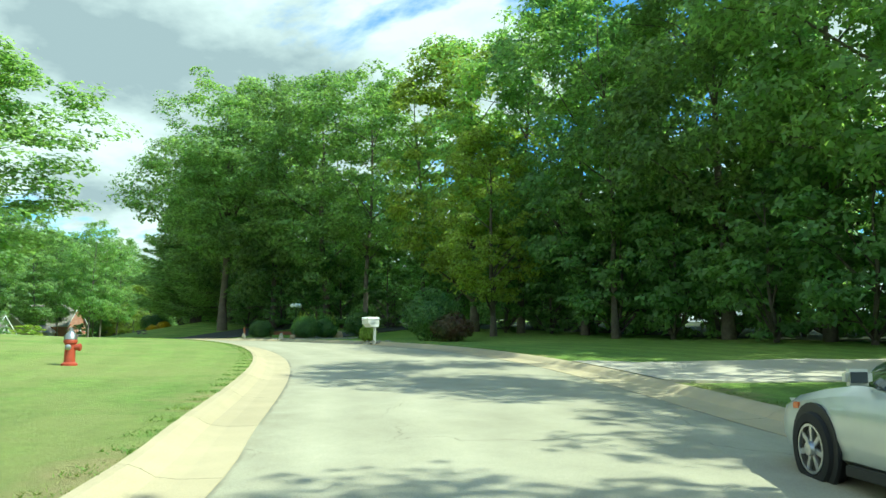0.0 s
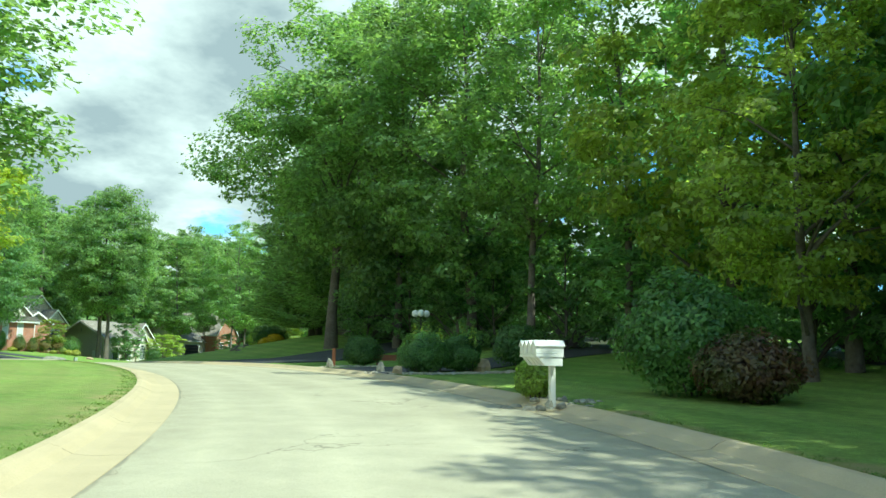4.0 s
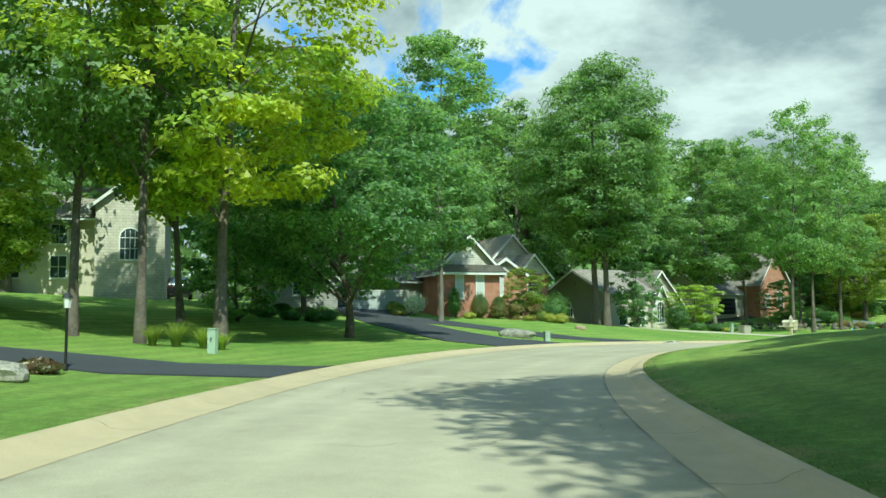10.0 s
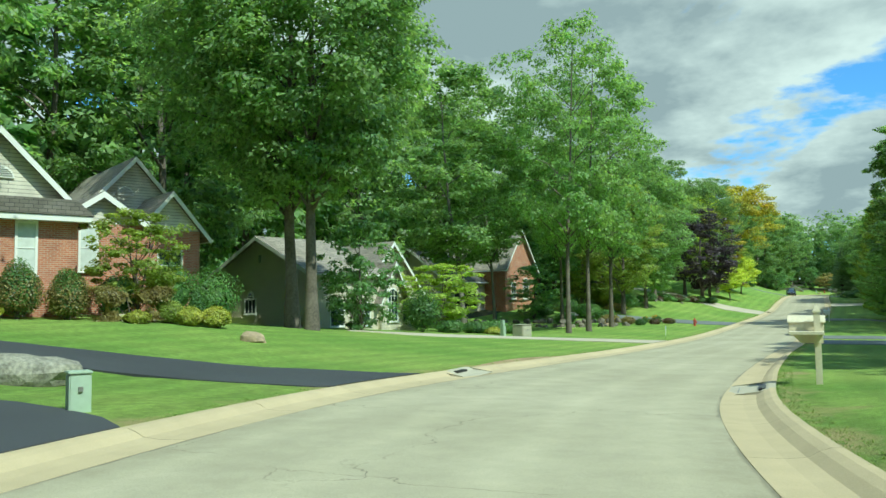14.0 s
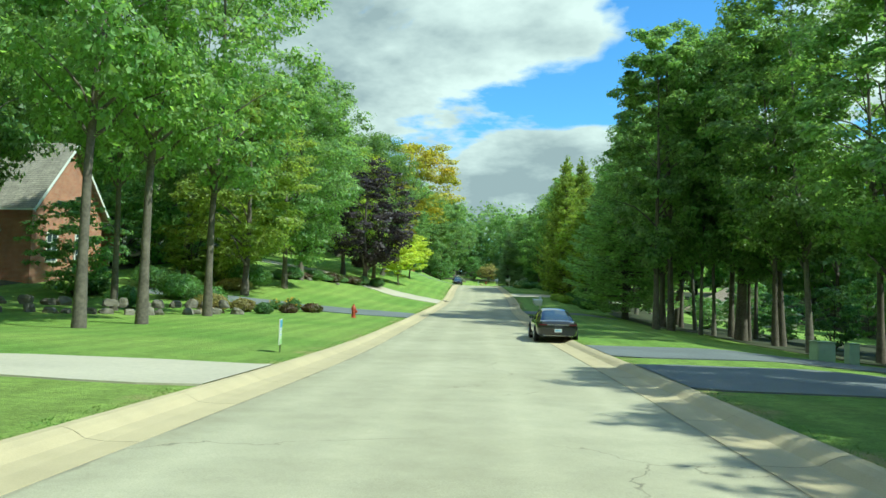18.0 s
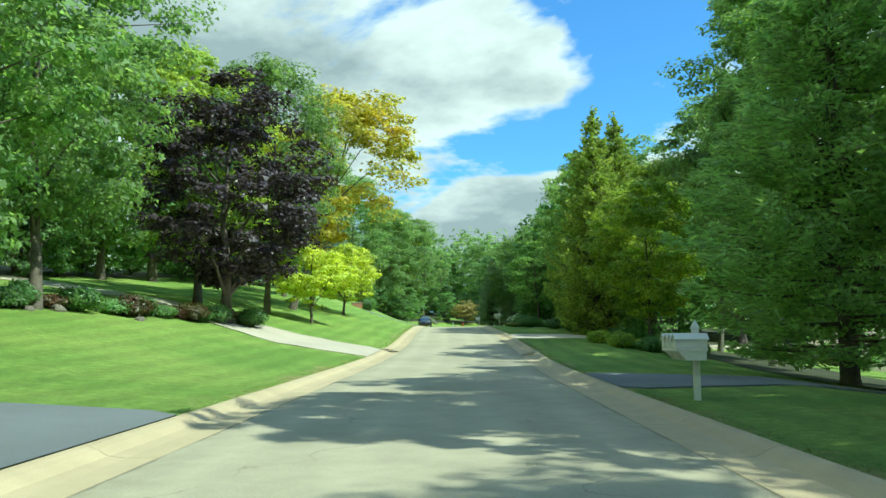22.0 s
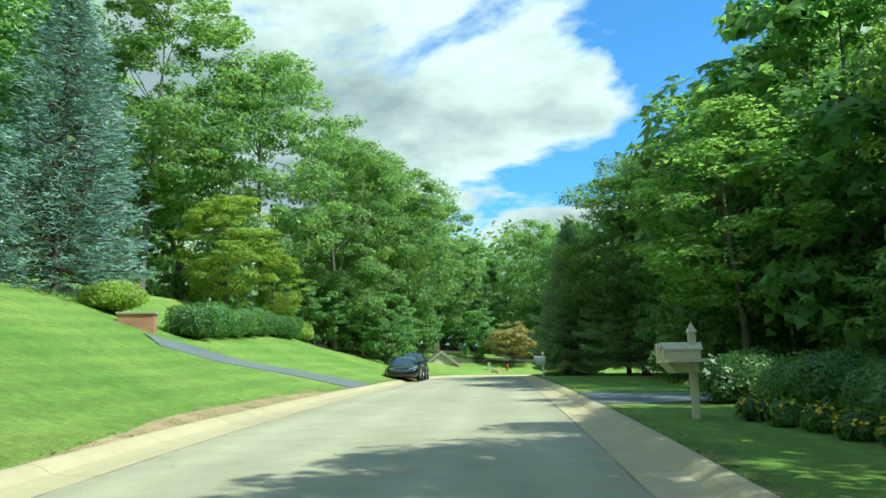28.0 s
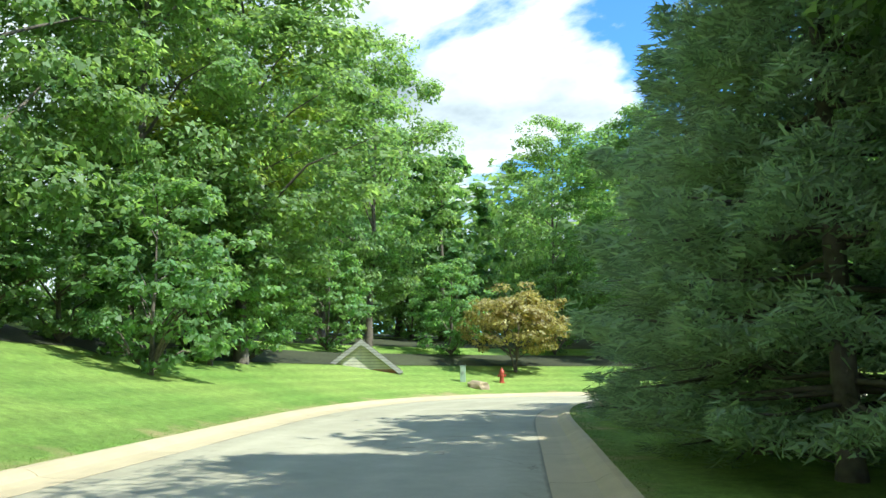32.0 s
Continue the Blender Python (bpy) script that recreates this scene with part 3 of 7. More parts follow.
    for k in range(forks):
        a0 = 2 * np.pi * k / max(1, forks) + seed
        spread = 0.0 if forks == 1 else wide * 0.35
        zs = np.linspace(-0.3, high * 0.86, 9)
        bend = rng.normal(0, 0.05, (9, 2)).cumsum(0) * wide * 0.34
        bend[:3] *= np.array([[0], [0.2], [0.6]])
        px = lean * zs / high + bend[:, 0] + math.cos(a0) * spread * (zs / high).clip(0) ** 1.2
        py = bend[:, 1] + math.sin(a0) * spread * (zs / high).clip(0) ** 1.2
        rad = radius * (1 - 0.9 * (zs / (high * 0.88)).clip(0, 1)) / (1 if forks == 1 else 1.25)
        rad[0] *= 1.45
        rad[1] *= 1.02
        spine = np.stack([px, py, zs], 1)
        wood.append(tube_arrays(spine, rad, 9))
        for j in rng.choice(clumps, size=min(clumps, limbs // forks + 3), replace=False):
            e = ctr[j]
            z0 = np.clip(e[2] - rng.uniform(0.25, 0.6) * np.hypot(*e[:2]) - 0.8, base * 0.75, high * 0.8)
            s = np.array([np.interp(z0, zs, px), np.interp(z0, zs, py), z0])
            m = (s + e) / 2 + np.array([0, 0, 0.12 * np.linalg.norm(e - s)]) + rng.normal(0, 0.15, 3)
            r0 = max(0.03, np.interp(z0, zs, rad) * 0.5)
            wood.append(tube_arrays([s, s * 0.5 + m * 0.5 + rng.normal(0, 0.06, 3), m, (m + e) / 2, e], [r0, r0 * 0.8, r0 * 0.55, r0 * 0.35, 0.012], 5))
    trunk = mesh_of("trunk", *joined(wood), bark, True)
    return trunk, crown


def conifer(seed, high, wide, base, whorls, per, tufts, size, leaf, droop=0.25, bark=BARK, airy=0.0, slim=0.14, fan=0.32, loose=0.0):
    """Meshes of trunk and crown of a spruce or pine: whorls of drooping boughs set with needles."""
    rng = np.random.default_rng(seed)
    wood = [tube_arrays([(0, 0, -0.3), (0, 0, 0.3), (0, 0, high * 0.5), (0, 0, high)], [high * 0.02, high * 0.014, high * 0.008, 0.02], 8)]
    at, out = [], []
    for w in range(whorls):
        f = w / (whorls - 1)
        z = base + (high - base) * f ** 0.92
        reach = wide * (1 - f) ** 0.8 * (1 if f > 0.1 else 0.8 + 2 * f) + 0.15
        for k in range(per):
            a = 2 * np.pi * (k + rng.uniform(-0.35, 0.35)) / per + w * 1.3
            l = reach * rng.uniform(0.72, 1.12)
            if airy and rng.uniform() < airy:
                continue
            s = np.linspace(0, 1, 6)
            dz = -droop * l * s ** 1.5 + 0.22 * l * s ** 3 + rng.normal(0, 0.1 + loose)
            spine = np.stack([np.cos(a) * l * s, np.sin(a) * l * s, z + dz], 1)
            wood.append(tube_arrays(spine[:5], np.linspace(0.035, 0.008, 5) * (0.5 + l / 3), 4))
            m = max(6, int(tufts * l / wide))
            t = rng.uniform(0.18, 1.0, m) ** 0.7
            c = np.stack([np.interp(t, s, spine[:, j]) for j in range(3)], 1)
            side = np.array([-np.sin(a), np.cos(a), 0])
            spreadw = (fan * l * (1 - t) ** 0.6 + 0.12) * rng.uniform(-1, 1, m)
            c = c + side * spreadw[:, None] + np.stack([np.zeros(m), np.zeros(m), -0.25 * np.abs(spreadw) + rng.normal(0, 0.07, m) - rng.uniform(0, 0.18 * fan / 0.32, m)], 1)
            at.append(c)
            o = np.tile(np.array([np.cos(a), np.sin(a), 0.25]), (m, 1)) + side * np.sign(spreadw)[:, None] * 0.5
            out.append(o)
    at, out = np.concatenate(at), np.concatenate(out)
    n = len(at)
    along = out + rng.normal(0, 0.4 + loose, (n, 3)) + np.array([0, 0, -0.25])
    along /= np.linalg.norm(along, axis=1)[:, None]
    nor = np.cross(along, rng.normal(0, 1, (n, 3)) * np.array([1, 1, 0.35]))
    nor /= np.linalg.norm(nor, axis=1)[:, None] + 1e-9
    l = (size * rng.uniform(0.7, 1.35, n))[:, None]
    v = np.stack([at + along * l * 0.6, at - along * l * 0.4 + nor * l * slim, at - along * l * 0.4 - nor * l * slim], 1).reshape(-1, 3)
    crown = leafy("crown", v, leaf)
    return mesh_of("trunk", *joined(wood), bark, True), crown


def bush_mesh(seed, rx, ry, high, n, size, leaf, flat_top=0.0, lumps=6, square=0.0):
    """A clipped or loose shrub: leaves in a thick shell round lumps, with a denser heart, standing on the ground."""
    rng = np.random.default_rng(seed)
    n = int(n * 2.2)
    o = rng.normal(0, 1, (n, 3))
    o /= np.linalg.norm(o, axis=1)[:, None]
    o[:, 2] = np.abs(o[:, 2]) * rng.choice([1, 1, 1, -0.55], n)
    k = o.copy()
    if square:
        k = np.sign(o) * np.abs(o) ** (1 - square)
        k /= np.maximum(np.abs(k).max(1), 1e-6)[:, None] ** square
    ph = rng.uniform(0, 6.28, (3, lumps))
    bumpy = 1 + 0.05 * sum(np.sin(lumps * 0.6 * o[:, 0] + ph[0, j] * (j + 1)) * np.sin(lumps * 0.7 * o[:, 1] + ph[1, j]) * np.sin(5 * o[:, 2] + ph[2, j]) for j in range(3)) * 2
    heart = rng.uniform(0, 1, n) < 0.1
    r = (1 - 0.28 * rng.uniform(0, 1, n) ** 2) * bumpy * (1 + 0.04 * rng.normal(0, 1, n))
    r = np.where(heart, 0.62, r)
    at = k * r[:, None] * np.array([rx, ry, high * 0.62]) + np.array([0, 0, high * 0.4])
    at[:, 2] = np.maximum(at[:, 2], 0.03)
    return leafy("leaves", leaf_tris(rng, at, o, np.where(heart, size * 4.0, size), 0.15), leaf)

# ---- ground, road, kerbs ----
def strip(i0, i1, offsets, name, mat, lift=0.0, step=1):
    """A sheet along the street between offsets from the centreline, at the height of the ground."""
    ii = np.arange(i0, i1 + 1, step)
    off = np.asarray(offsets, float)
    g, d = np.meshgrid(ii, off, indexing="ij")
    z = height(g, d) + lift
    x, y = LINE[g, 0] + SIDE[g, 0] * d, LINE[g, 1] + SIDE[g, 1] * d
    m = len(off)
    a, b = np.meshgrid(np.arange(len(ii) - 1), np.arange(m - 1), indexing="ij")
    f = np.stack([a * m + b, a * m + b + 1, (a + 1) * m + b + 1, (a + 1) * m + b], -1).reshape(-1, 4)
    me = mesh_of(name, np.stack([x, y, z], -1).reshape(-1, 3), f, mat, True)
    me.attributes.new("offset", "FLOAT", "POINT").data.foreach_set("value", d.ravel().astype(np.float32))
    return me


LAST = len(LINE) - 2
BEND = station(-44, 299)[0]
road = tagged(new("road"), "pale worn asphalt street between concrete kerbs", "road", kind="structure")
crown_off = np.array([-2.97, -1.5, 0, 1.5, 2.97])
me = strip(0, LAST, crown_off, "roadway", ROADWAY)
part("roadway", me, ROADWAY, road)

ground = tagged(new("ground"), "mown green lawns on both sides of the street", "lawn", kind="structure")
OFFS = np.array([3.8, 4.4, 5.2, 6.4, 8, 10, 12, 14, 16, 20, 25, 30, 40])
part("lawn", strip(0, LAST, -OFFS, "lawn", LAWN, 0.01), LAWN, ground)
part("lawn", strip(0, BEND, OFFS, "lawn", LAWN, 0.01), LAWN, ground)


# near-black ground sheets laid just over the lawn under the woods
def at_north(y):
    return int(np.abs(LINE[:BEND, 1] - y).argmin())


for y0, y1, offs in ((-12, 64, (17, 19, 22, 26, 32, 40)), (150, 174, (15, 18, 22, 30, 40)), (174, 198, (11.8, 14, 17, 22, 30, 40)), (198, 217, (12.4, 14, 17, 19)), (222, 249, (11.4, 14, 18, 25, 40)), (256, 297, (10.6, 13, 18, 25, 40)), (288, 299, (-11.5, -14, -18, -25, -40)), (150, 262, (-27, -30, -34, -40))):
    part("litter", strip(at_north(y0), at_north(y1), sorted(offs), "litter", EARTH, 0.035), EARTH, ground, "near-black ground under the trees")


part("litter", strip(at_north(300), LAST, sorted((-10.5, -13, -17, -24, -32, -40)), "litter", EARTH, 0.035), EARTH, ground, "near-black ground under the trees")


def far_ground():
    xs = np.r_[-2500, -900, -400, np.arange(-200, 121, 8.0), 400, 900, 2500]
    ys = np.r_[-2500, -900, -300, np.arange(-120, 421, 8.0), 800, 1500, 3000]
    v = np.zeros((len(ys), len(xs), 3))
    for a, y in enumerate(ys):
        for b, x in enumerate(xs):
            i, d = station(x, y)
            z = ground_z(x, y)
            near = abs(d) < 40 and not (i >= BEND and d > 3)
            v[a, b] = (x, y, z - (1.2 if near else 0.35))
    k = len(xs)
    a, b = np.meshgrid(np.arange(len(ys) - 1), np.arange(k - 1), indexing="ij")
    f = np.stack([a * k + b, a * k + b + 1, (a + 1) * k + b + 1, (a + 1) * k + b], -1).reshape(-1, 4)
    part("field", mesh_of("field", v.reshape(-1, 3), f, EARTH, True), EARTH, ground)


far_ground()


DRIVES = []
KERB_OUT, KERB_IN = 3.82, 2.96


def drive(name, points, half, mat, label):
    """A drive laid on the ground along points; half: half width at each point."""
    a, b = Vector(points[0]), Vector(points[1])
    points, half = [tuple(a - (b - a).normalized() * 2.4)] + list(points), [half[0]] + list(half)
    line = smooth_line(points, 1.0)
    w = np.interp(np.linspace(0, 1, len(line)), np.linspace(0, 1, len(half)), half)
    t = np.gradient(line, axis=0)
    t /= np.hypot(t[:, 0], t[:, 1])[:, None]
    nrm = np.stack([t[:, 1], -t[:, 0]], 1)
    DRIVES.append((line, w))
    off = np.linspace(-1, 1, 7)
    v = np.zeros((len(line), 7, 3))
    for a in range(len(line)):
        for b in range(7):
            p = line[a] + nrm[a] * off[b] * w[a]
            i, d = station(*p)
            if abs(d) < KERB_OUT and i < BEND:
                p = LINE[i] + SIDE[i] * math.copysign(KERB_OUT, d)
            v[a, b] = (*p, ground_z(*p) + 0.045)
    skirt = v[:, [0, 6]].copy()
    skirt[:, :, 2] -= 0.08
    v = np.concatenate([skirt[:, :1], v, skirt[:, 1:]], 1)
    a, b = np.meshgrid(np.arange(len(line) - 1), np.arange(8), indexing="ij")
    f = np.stack([a * 9 + b, a * 9 + b + 1, (a + 1) * 9 + b + 1, (a + 1) * 9 + b], -1).reshape(-1, 4)
    ob = new(name, mesh_of(name, v.reshape(-1, 3), f, mat, False))
    return tagged(ob, label, "driveway", kind="structure")


def kerbs():
    """Rolled concrete kerbs in lengths of about three metres, with open joints."""
    owner = tagged(new("kerb"), "rolled tan concrete kerb with a wide gutter", "kerb", kind="structure")
    prof = [(KERB_IN - 0.02, -0.06), (KERB_IN, 0.006), (3.3, 0.0), (3.5, 0.02), (3.62, 0.09), (3.72, 0.125), (KERB_OUT, 0.13), (KERB_OUT + 0.01, -0.06)]
    for side in (-1, 1):
        i = 40
        while i + 3 < LAST:
            st = [i + 0.005, i + 1, i + 2, i + 2.995]
            v = []
            for s in st:
                k = int(s)
                u = s - k
                c = LINE[k] * (1 - u) + LINE[k + 1] * u
                n = SIDE[k] * (1 - u) + SIDE[k + 1] * u
                z = LINE_Z[k] * (1 - u) + LINE_Z[k + 1] * u
                for d, h in prof:
                    v.append((c[0] + n[0] * d * side, c[1] + n[1] * d * side, z + h))
            m = len(prof)
            f = []
            for a in range(3):
                for b in range(m - 1):
                    q = (a * m + b, a * m + b + 1, (a + 1) * m + b + 1, (a + 1) * m + b)
                    f.append(q if side > 0 else q[::-1])
            part("kerb_stone", mesh_of("kerb_stone", v, f, KERB, False), None, owner)
            i += 3


drive("driveway", [(-28.2, 56.6), (-32, 55.9), (-38, 55.0), (-46, 53)], [2.6, 1.9, 1.8, 1.8], CONCRETE, "pale grey concrete driveway across the sunny lawn")
drive("driveway", [(4.4, 16.6), (7, 16.4), (14, 16.2), (30, 17)], [2.6, 1.8, 1.8, 1.8], CONCRETE, "pale concrete driveway crossing the shaded lawn")
drive("driveway", [(-8.7, 50.0), (-6, 53.5), (-2, 58), (6, 64)], [2.2, 1.8, 1.8, 2], ASPHALT, "dark asphalt driveway between clipped bushes")
drive("driveway", [(-18.9, 59.8), (-15, 65), (-8, 74), (0, 86)], [3, 2, 1.8, 2], ASPHALT, "dark asphalt driveway climbing into the shade")
drive("driveway", [(-43.0, 71.4), (-46, 69.8), (-51.5, 66.8), (-62, 60)], [1.9, 1.4, 1.3, 1.3], ASPHALT, "dark asphalt driveway to the tan house")
drive("driveway", [(-51.6, 92.2), (-55, 93.2), (-62, 94.5), (-70, 97), (-79, 104)], [3.2, 2.4, 2.2, 2.6, 4], ASPHALT, "dark asphalt driveway in front of the brick house")
drive("driveway", [(-53.3, 103.6), (-58, 102.6), (-63, 100.7), (-70, 98.3)], [2.0, 1.5, 1.5, 2], ASPHALT, "dark asphalt driveway joining the brick house drive")
drive("driveway", [(-53.0, 135.2), (-57, 134.9), (-60.8, 132.2), (-64, 127.5), (-68, 124.5)], [2.0, 1.4, 1.2, 1.5, 2.0], CONCRETE, "pale concrete driveway to the stucco house")
drive("driveway", [(-44.6, 145.4), (-38, 145.5), (-30, 146), (-16, 148)], [2.6, 1.8, 1.8, 1.8], GREY_ASPHALT, "grey asphalt driveway crossing the shaded lawn")
drive("driveway", [(-44.7, 137.6), (-38, 137.0), (-30, 137), (-16, 139)], [2.8, 2.0, 2.0, 2.0], GREY_ASPHALT, "grey asphalt driveway under the trees")
drive("driveway", [(-51.6, 171.7), (-57, 171.9), (-62, 172.6), (-70, 172.8)], [3.1, 1.8, 1.6, 2], GREY_ASPHALT, "grey asphalt driveway across the mown lawn")
drive("driveway", [(-43.6, 182.4), (-39.5, 182.1), (-36.5, 182.4)], [2.8, 1.7, 1.5], GREY_ASPHALT, "grey asphalt driveway beside the woods")
drive("driveway", [(-50.6, 201.5), (-55, 203), (-62, 205.5), (-76, 212)], [3.2, 1.8, 1.8, 2.0], CONCRETE, "pale concrete driveway climbing the bank")
drive("driveway", [(-42.3, 219.0), (-38, 219.5), (-32, 221), (-20, 226)], [2.6, 1.6, 1.6, 1.8], CONCRETE, "worn concrete driveway into the woods")
drive("driveway", [(-41.6, 252.0), (-37, 252.4), (-33.5, 253.6)], [2.6, 1.6, 1.4], GREY_ASPHALT, "grey asphalt driveway beside the letterbox")
drive("driveway", [(-49.7, 262.6), (-51.6, 261.4), (-53.4, 259.9), (-56.4, 257.4)], [1.9, 1.15, 1.1, 1.0], GREY_ASPHALT, "grey asphalt driveway below the hedge")

# ---- trees ----
DIMS = {}


def kind(name, make, seed, high, wide, *rest, **more):
    DIMS[name] = (high, wide)
    return make(seed, high, wide, *rest, **more)


KINDS = {
    "oak": kind("oak", broadleaf, 1, 21, 6.2, 2.4, 240, 125, 0.235, OAK_LEAF, radius=0.24),
    "oak_b": kind("oak_b", broadleaf, 21, 22, 7.0, 3.0, 250, 140, 0.235, OAK_LEAF, radius=0.26, shape=0.85, open_=0.3),
    "tall_oak": kind("tall_oak", broadleaf, 2, 24, 5.4, 4.8, 230, 135, 0.225, OAK_LEAF, BARK_PALE, radius=0.175, lean=2.0, limbs=22),
    "maple": kind("maple", broadleaf, 3, 17, 5.8, 1.6, 230, 125, 0.225, MAPLE_LEAF, radius=0.2, shape=0.85, flat=0.5),
    "round_maple": kind("round_maple", broadleaf, 4, 10.5, 4.9, 1.7, 270, 150, 0.16, MAPLE_LEAF, radius=0.16, shape=0.9, flat=0.5),
    "light_tree": kind("light_tree", broadleaf, 5, 15, 4.6, 1.8, 210, 115, 0.19, LIME_LEAF, radius=0.22, shape=0.85, flat=0.5),
    "yellow_tree": kind("yellow_tree", broadleaf, 6, 20, 5.8, 4.0, 230, 130, 0.21, YELLOW_LEAF, radius=0.2, flat=0.5),
    "gold_tree": kind("gold_tree", broadleaf, 7, 16, 5.2, 4.0, 170, 110, 0.22, GOLD_LEAF, radius=0.19, lean=4.0, open_=0.5, flat=0.5, core=150),
    "bright_tree": kind("bright_tree", broadleaf, 8, 5.2, 2.9, 1.2, 150, 90, 0.15, BRIGHT_LEAF, radius=0.1, shape=0.95, flat=0.4, core=200),
    "purple_maple": kind("purple_maple", broadleaf, 9, 12.5, 4.6, 1.7, 240, 100, 0.2, PURPLE_LEAF, radius=0.24, shape=0.8),
    "dense_oak": kind("dense_oak", broadleaf, 51, 23, 7.0, 5.6, 330, 135, 0.225, OAK_LEAF, radius=0.3, shape=0.8, lobes=34),
    "lime_maple": kind("lime_maple", broadleaf, 52, 11.3, 3.7, 1.6, 230, 120, 0.17, LIMEY_LEAF, radius=0.11, shape=0.9, flat=0.4, lobes=30),
    "pyramid_tree": kind("pyramid_tree", conifer, 53, 18, 4.6, 0.6, 34, 12, 120, 0.27, LIME_LEAF, -0.12, slim=0.34, fan=0.34, loose=0.3),
    "open_tree": kind("open_tree", broadleaf, 54, 19, 5.2, 4.0, 150, 95, 0.2, OPEN_LEAF, radius=0.17, shape=0.8, open_=0.5, core=100, lobes=22),
    "slim_tree": kind("slim_tree", broadleaf, 10, 19, 3.4, 3.5, 150, 110, 0.21, OAK_LEAF, BARK, radius=0.2, lean=0.6, core=260),
    "understory": kind("understory", broadleaf, 11, 7.5, 3.4, 0.2, 110, 44, 0.25, MAPLE_LEAF, radius=0.1, shape=0.95, flat=0.5, core=120),
    "small_tree": kind("small_tree", broadleaf, 12, 6.5, 2.6, 0.9, 130, 70, 0.17, LIME_LEAF, radius=0.08, forks=3, shape=0.7, core=120),
    "crab_tree": kind("crab_tree", broadleaf, 13, 4.6, 3.3, 1.0, 140, 76, 0.16, RUST_LEAF, radius=0.09, forks=3, shape=0.9, core=150),
    "spruce": kind("spruce", conifer, 14, 12, 3.3, 0.5, 22, 9, 260, 0.27, SPRUCE_LEAF, 0.32, slim=0.055),
    "near_spruce": kind("near_spruce", conifer, 44, 12, 3.3, 1.3, 17, 9, 900, 0.19, SPRUCE_LEAF, 0.2, slim=0.11, fan=0.42, loose=0.12),
    "pine": kind("pine", conifer, 15, 18, 4.6, 1.6, 30, 11, 260, 0.3, PINE_LEAF, 0.1, airy=0.12, slim=0.16, fan=0.4, loose=0.12),
    "blue_spruce": kind("blue_spruce", conifer, 16, 13, 3.6, 0.2, 32, 13, 110, 0.26, BLUE_LEAF, 0.22, slim=0.09),
    "mid_oak": kind("mid_oak", broadleaf, 31, 21, 6.2, 2.0, 190, 64, 0.33, OAK_LEAF, radius=0.32, shape=0.85, limbs=8, core=450),
    "mid_maple": kind("mid_maple", broadleaf, 32, 18, 5.6, 1.5, 180, 64, 0.32, MAPLE_LEAF, radius=0.28, shape=0.9, limbs=8, flat=0.5, core=450),
    "far_tree": kind("far_tree", broadleaf, 17, 20, 6.0, 1.5, 120, 40, 0.62, OAK_LEAF, radius=0.3, shape=0.9, limbs=5, core=250),
    "far_maple": kind("far_maple", broadleaf, 18, 18, 5.2, 1.0, 115, 40, 0.58, MAPLE_LEAF, radius=0.3, shape=0.95, limbs=5, core=250),
}
TREE_LABELS = {
    "oak": ("tall oak with a broad dark green crown", "oak_tree"), "oak_b": ("large spreading oak with gaps in its crown", "oak_tree"),
    "tall_oak": ("tall pale-barked oak with a high green crown", "oak_tree"),
    "maple": ("dense dark green maple beside the lawn", "maple_tree"), "round_maple": ("round dark green maple on a short trunk", "maple_tree"),
    "light_tree": ("light green tree with fine leaves", "tree"), "yellow_tree": ("tall tree with leaves turning yellow", "tree"),
    "gold_tree": ("open-crowned tree with golden yellow leaves", "tree"), "bright_tree": ("small yellow-green ornamental tree on the bank", "tree"),
    "purple_maple": ("dark purple-leaved maple on the lawn", "maple_tree"), "dense_oak": ("massive dense green oak above the house", "oak_tree"), "lime_maple": ("small lime green maple at the wood's edge", "maple_tree"),
    "pyramid_tree": ("tall narrow pyramid-shaped green tree", "tree"), "open_tree": ("tall tree with a thin sunlit crown", "tree"), "slim_tree": ("slim tall tree with a narrow green crown", "tree"),
    "understory": ("low bushy green tree under the tall ones", "tree"), "small_tree": ("small multi-stemmed light green tree", "tree"),
    "crab_tree": ("small rounded tree with rusty olive leaves", "tree"), "near_spruce": ("dense grey-green spruce with layered drooping boughs", "spruce_tree"), "spruce": ("dark green spruce with boughs to the ground", "spruce_tree"),
    "pine": ("soft-needled pine with layered boughs", "pine_tree"), "blue_spruce": ("pale blue-green spruce with dense boughs", "spruce_tree"),
    "mid_oak": ("tall oak standing among the woods", "oak_tree"), "mid_maple": ("dense maple standing among the woods", "maple_tree"),
    "far_tree": ("tall green tree in the woods behind", "tree"), "far_maple": ("dense green tree in the woods behind", "tree")}
rng = np.random.default_rng(5)


def tree(which, x, y, high=None, wide=None, group="", turn=None, sink=0.03):
    """A tree of a kind, of that height and crown radius in metres."""
    label, name = TREE_LABELS[which]
    trunk, crown = KINDS[which]
    h0, w0 = DIMS[which]
    sz = (high or h0 * rng.uniform(0.92, 1.08)) / h0
    sx = (wide or w0 * sz * rng.uniform(0.9, 1.1)) / w0
    e = thing(name, x, y, None, 0, label, "tree", group)
    e.matrix_world = e.matrix_world @ pose(0, 0, -sink, 0, 0, rng.uniform(0, 360) if turn is None else turn)
    for nm, me in (("trunk", trunk), ("crown", crown)):
        o = part(nm, me, None, e)
        o.matrix_basis = Matrix.Diagonal((sx, sx, sz, 1))
    return e


STRAIGHT = station(-43, 303)[0]


def at_side(y, d):
    """The place d metres to the right of the centreline at a northing."""
    i = int(np.abs(LINE[:STRAIGHT, 1] - y).argmin())
    return LINE[i, 0] + SIDE[i, 0] * d, LINE[i, 1] + SIDE[i, 1] * d


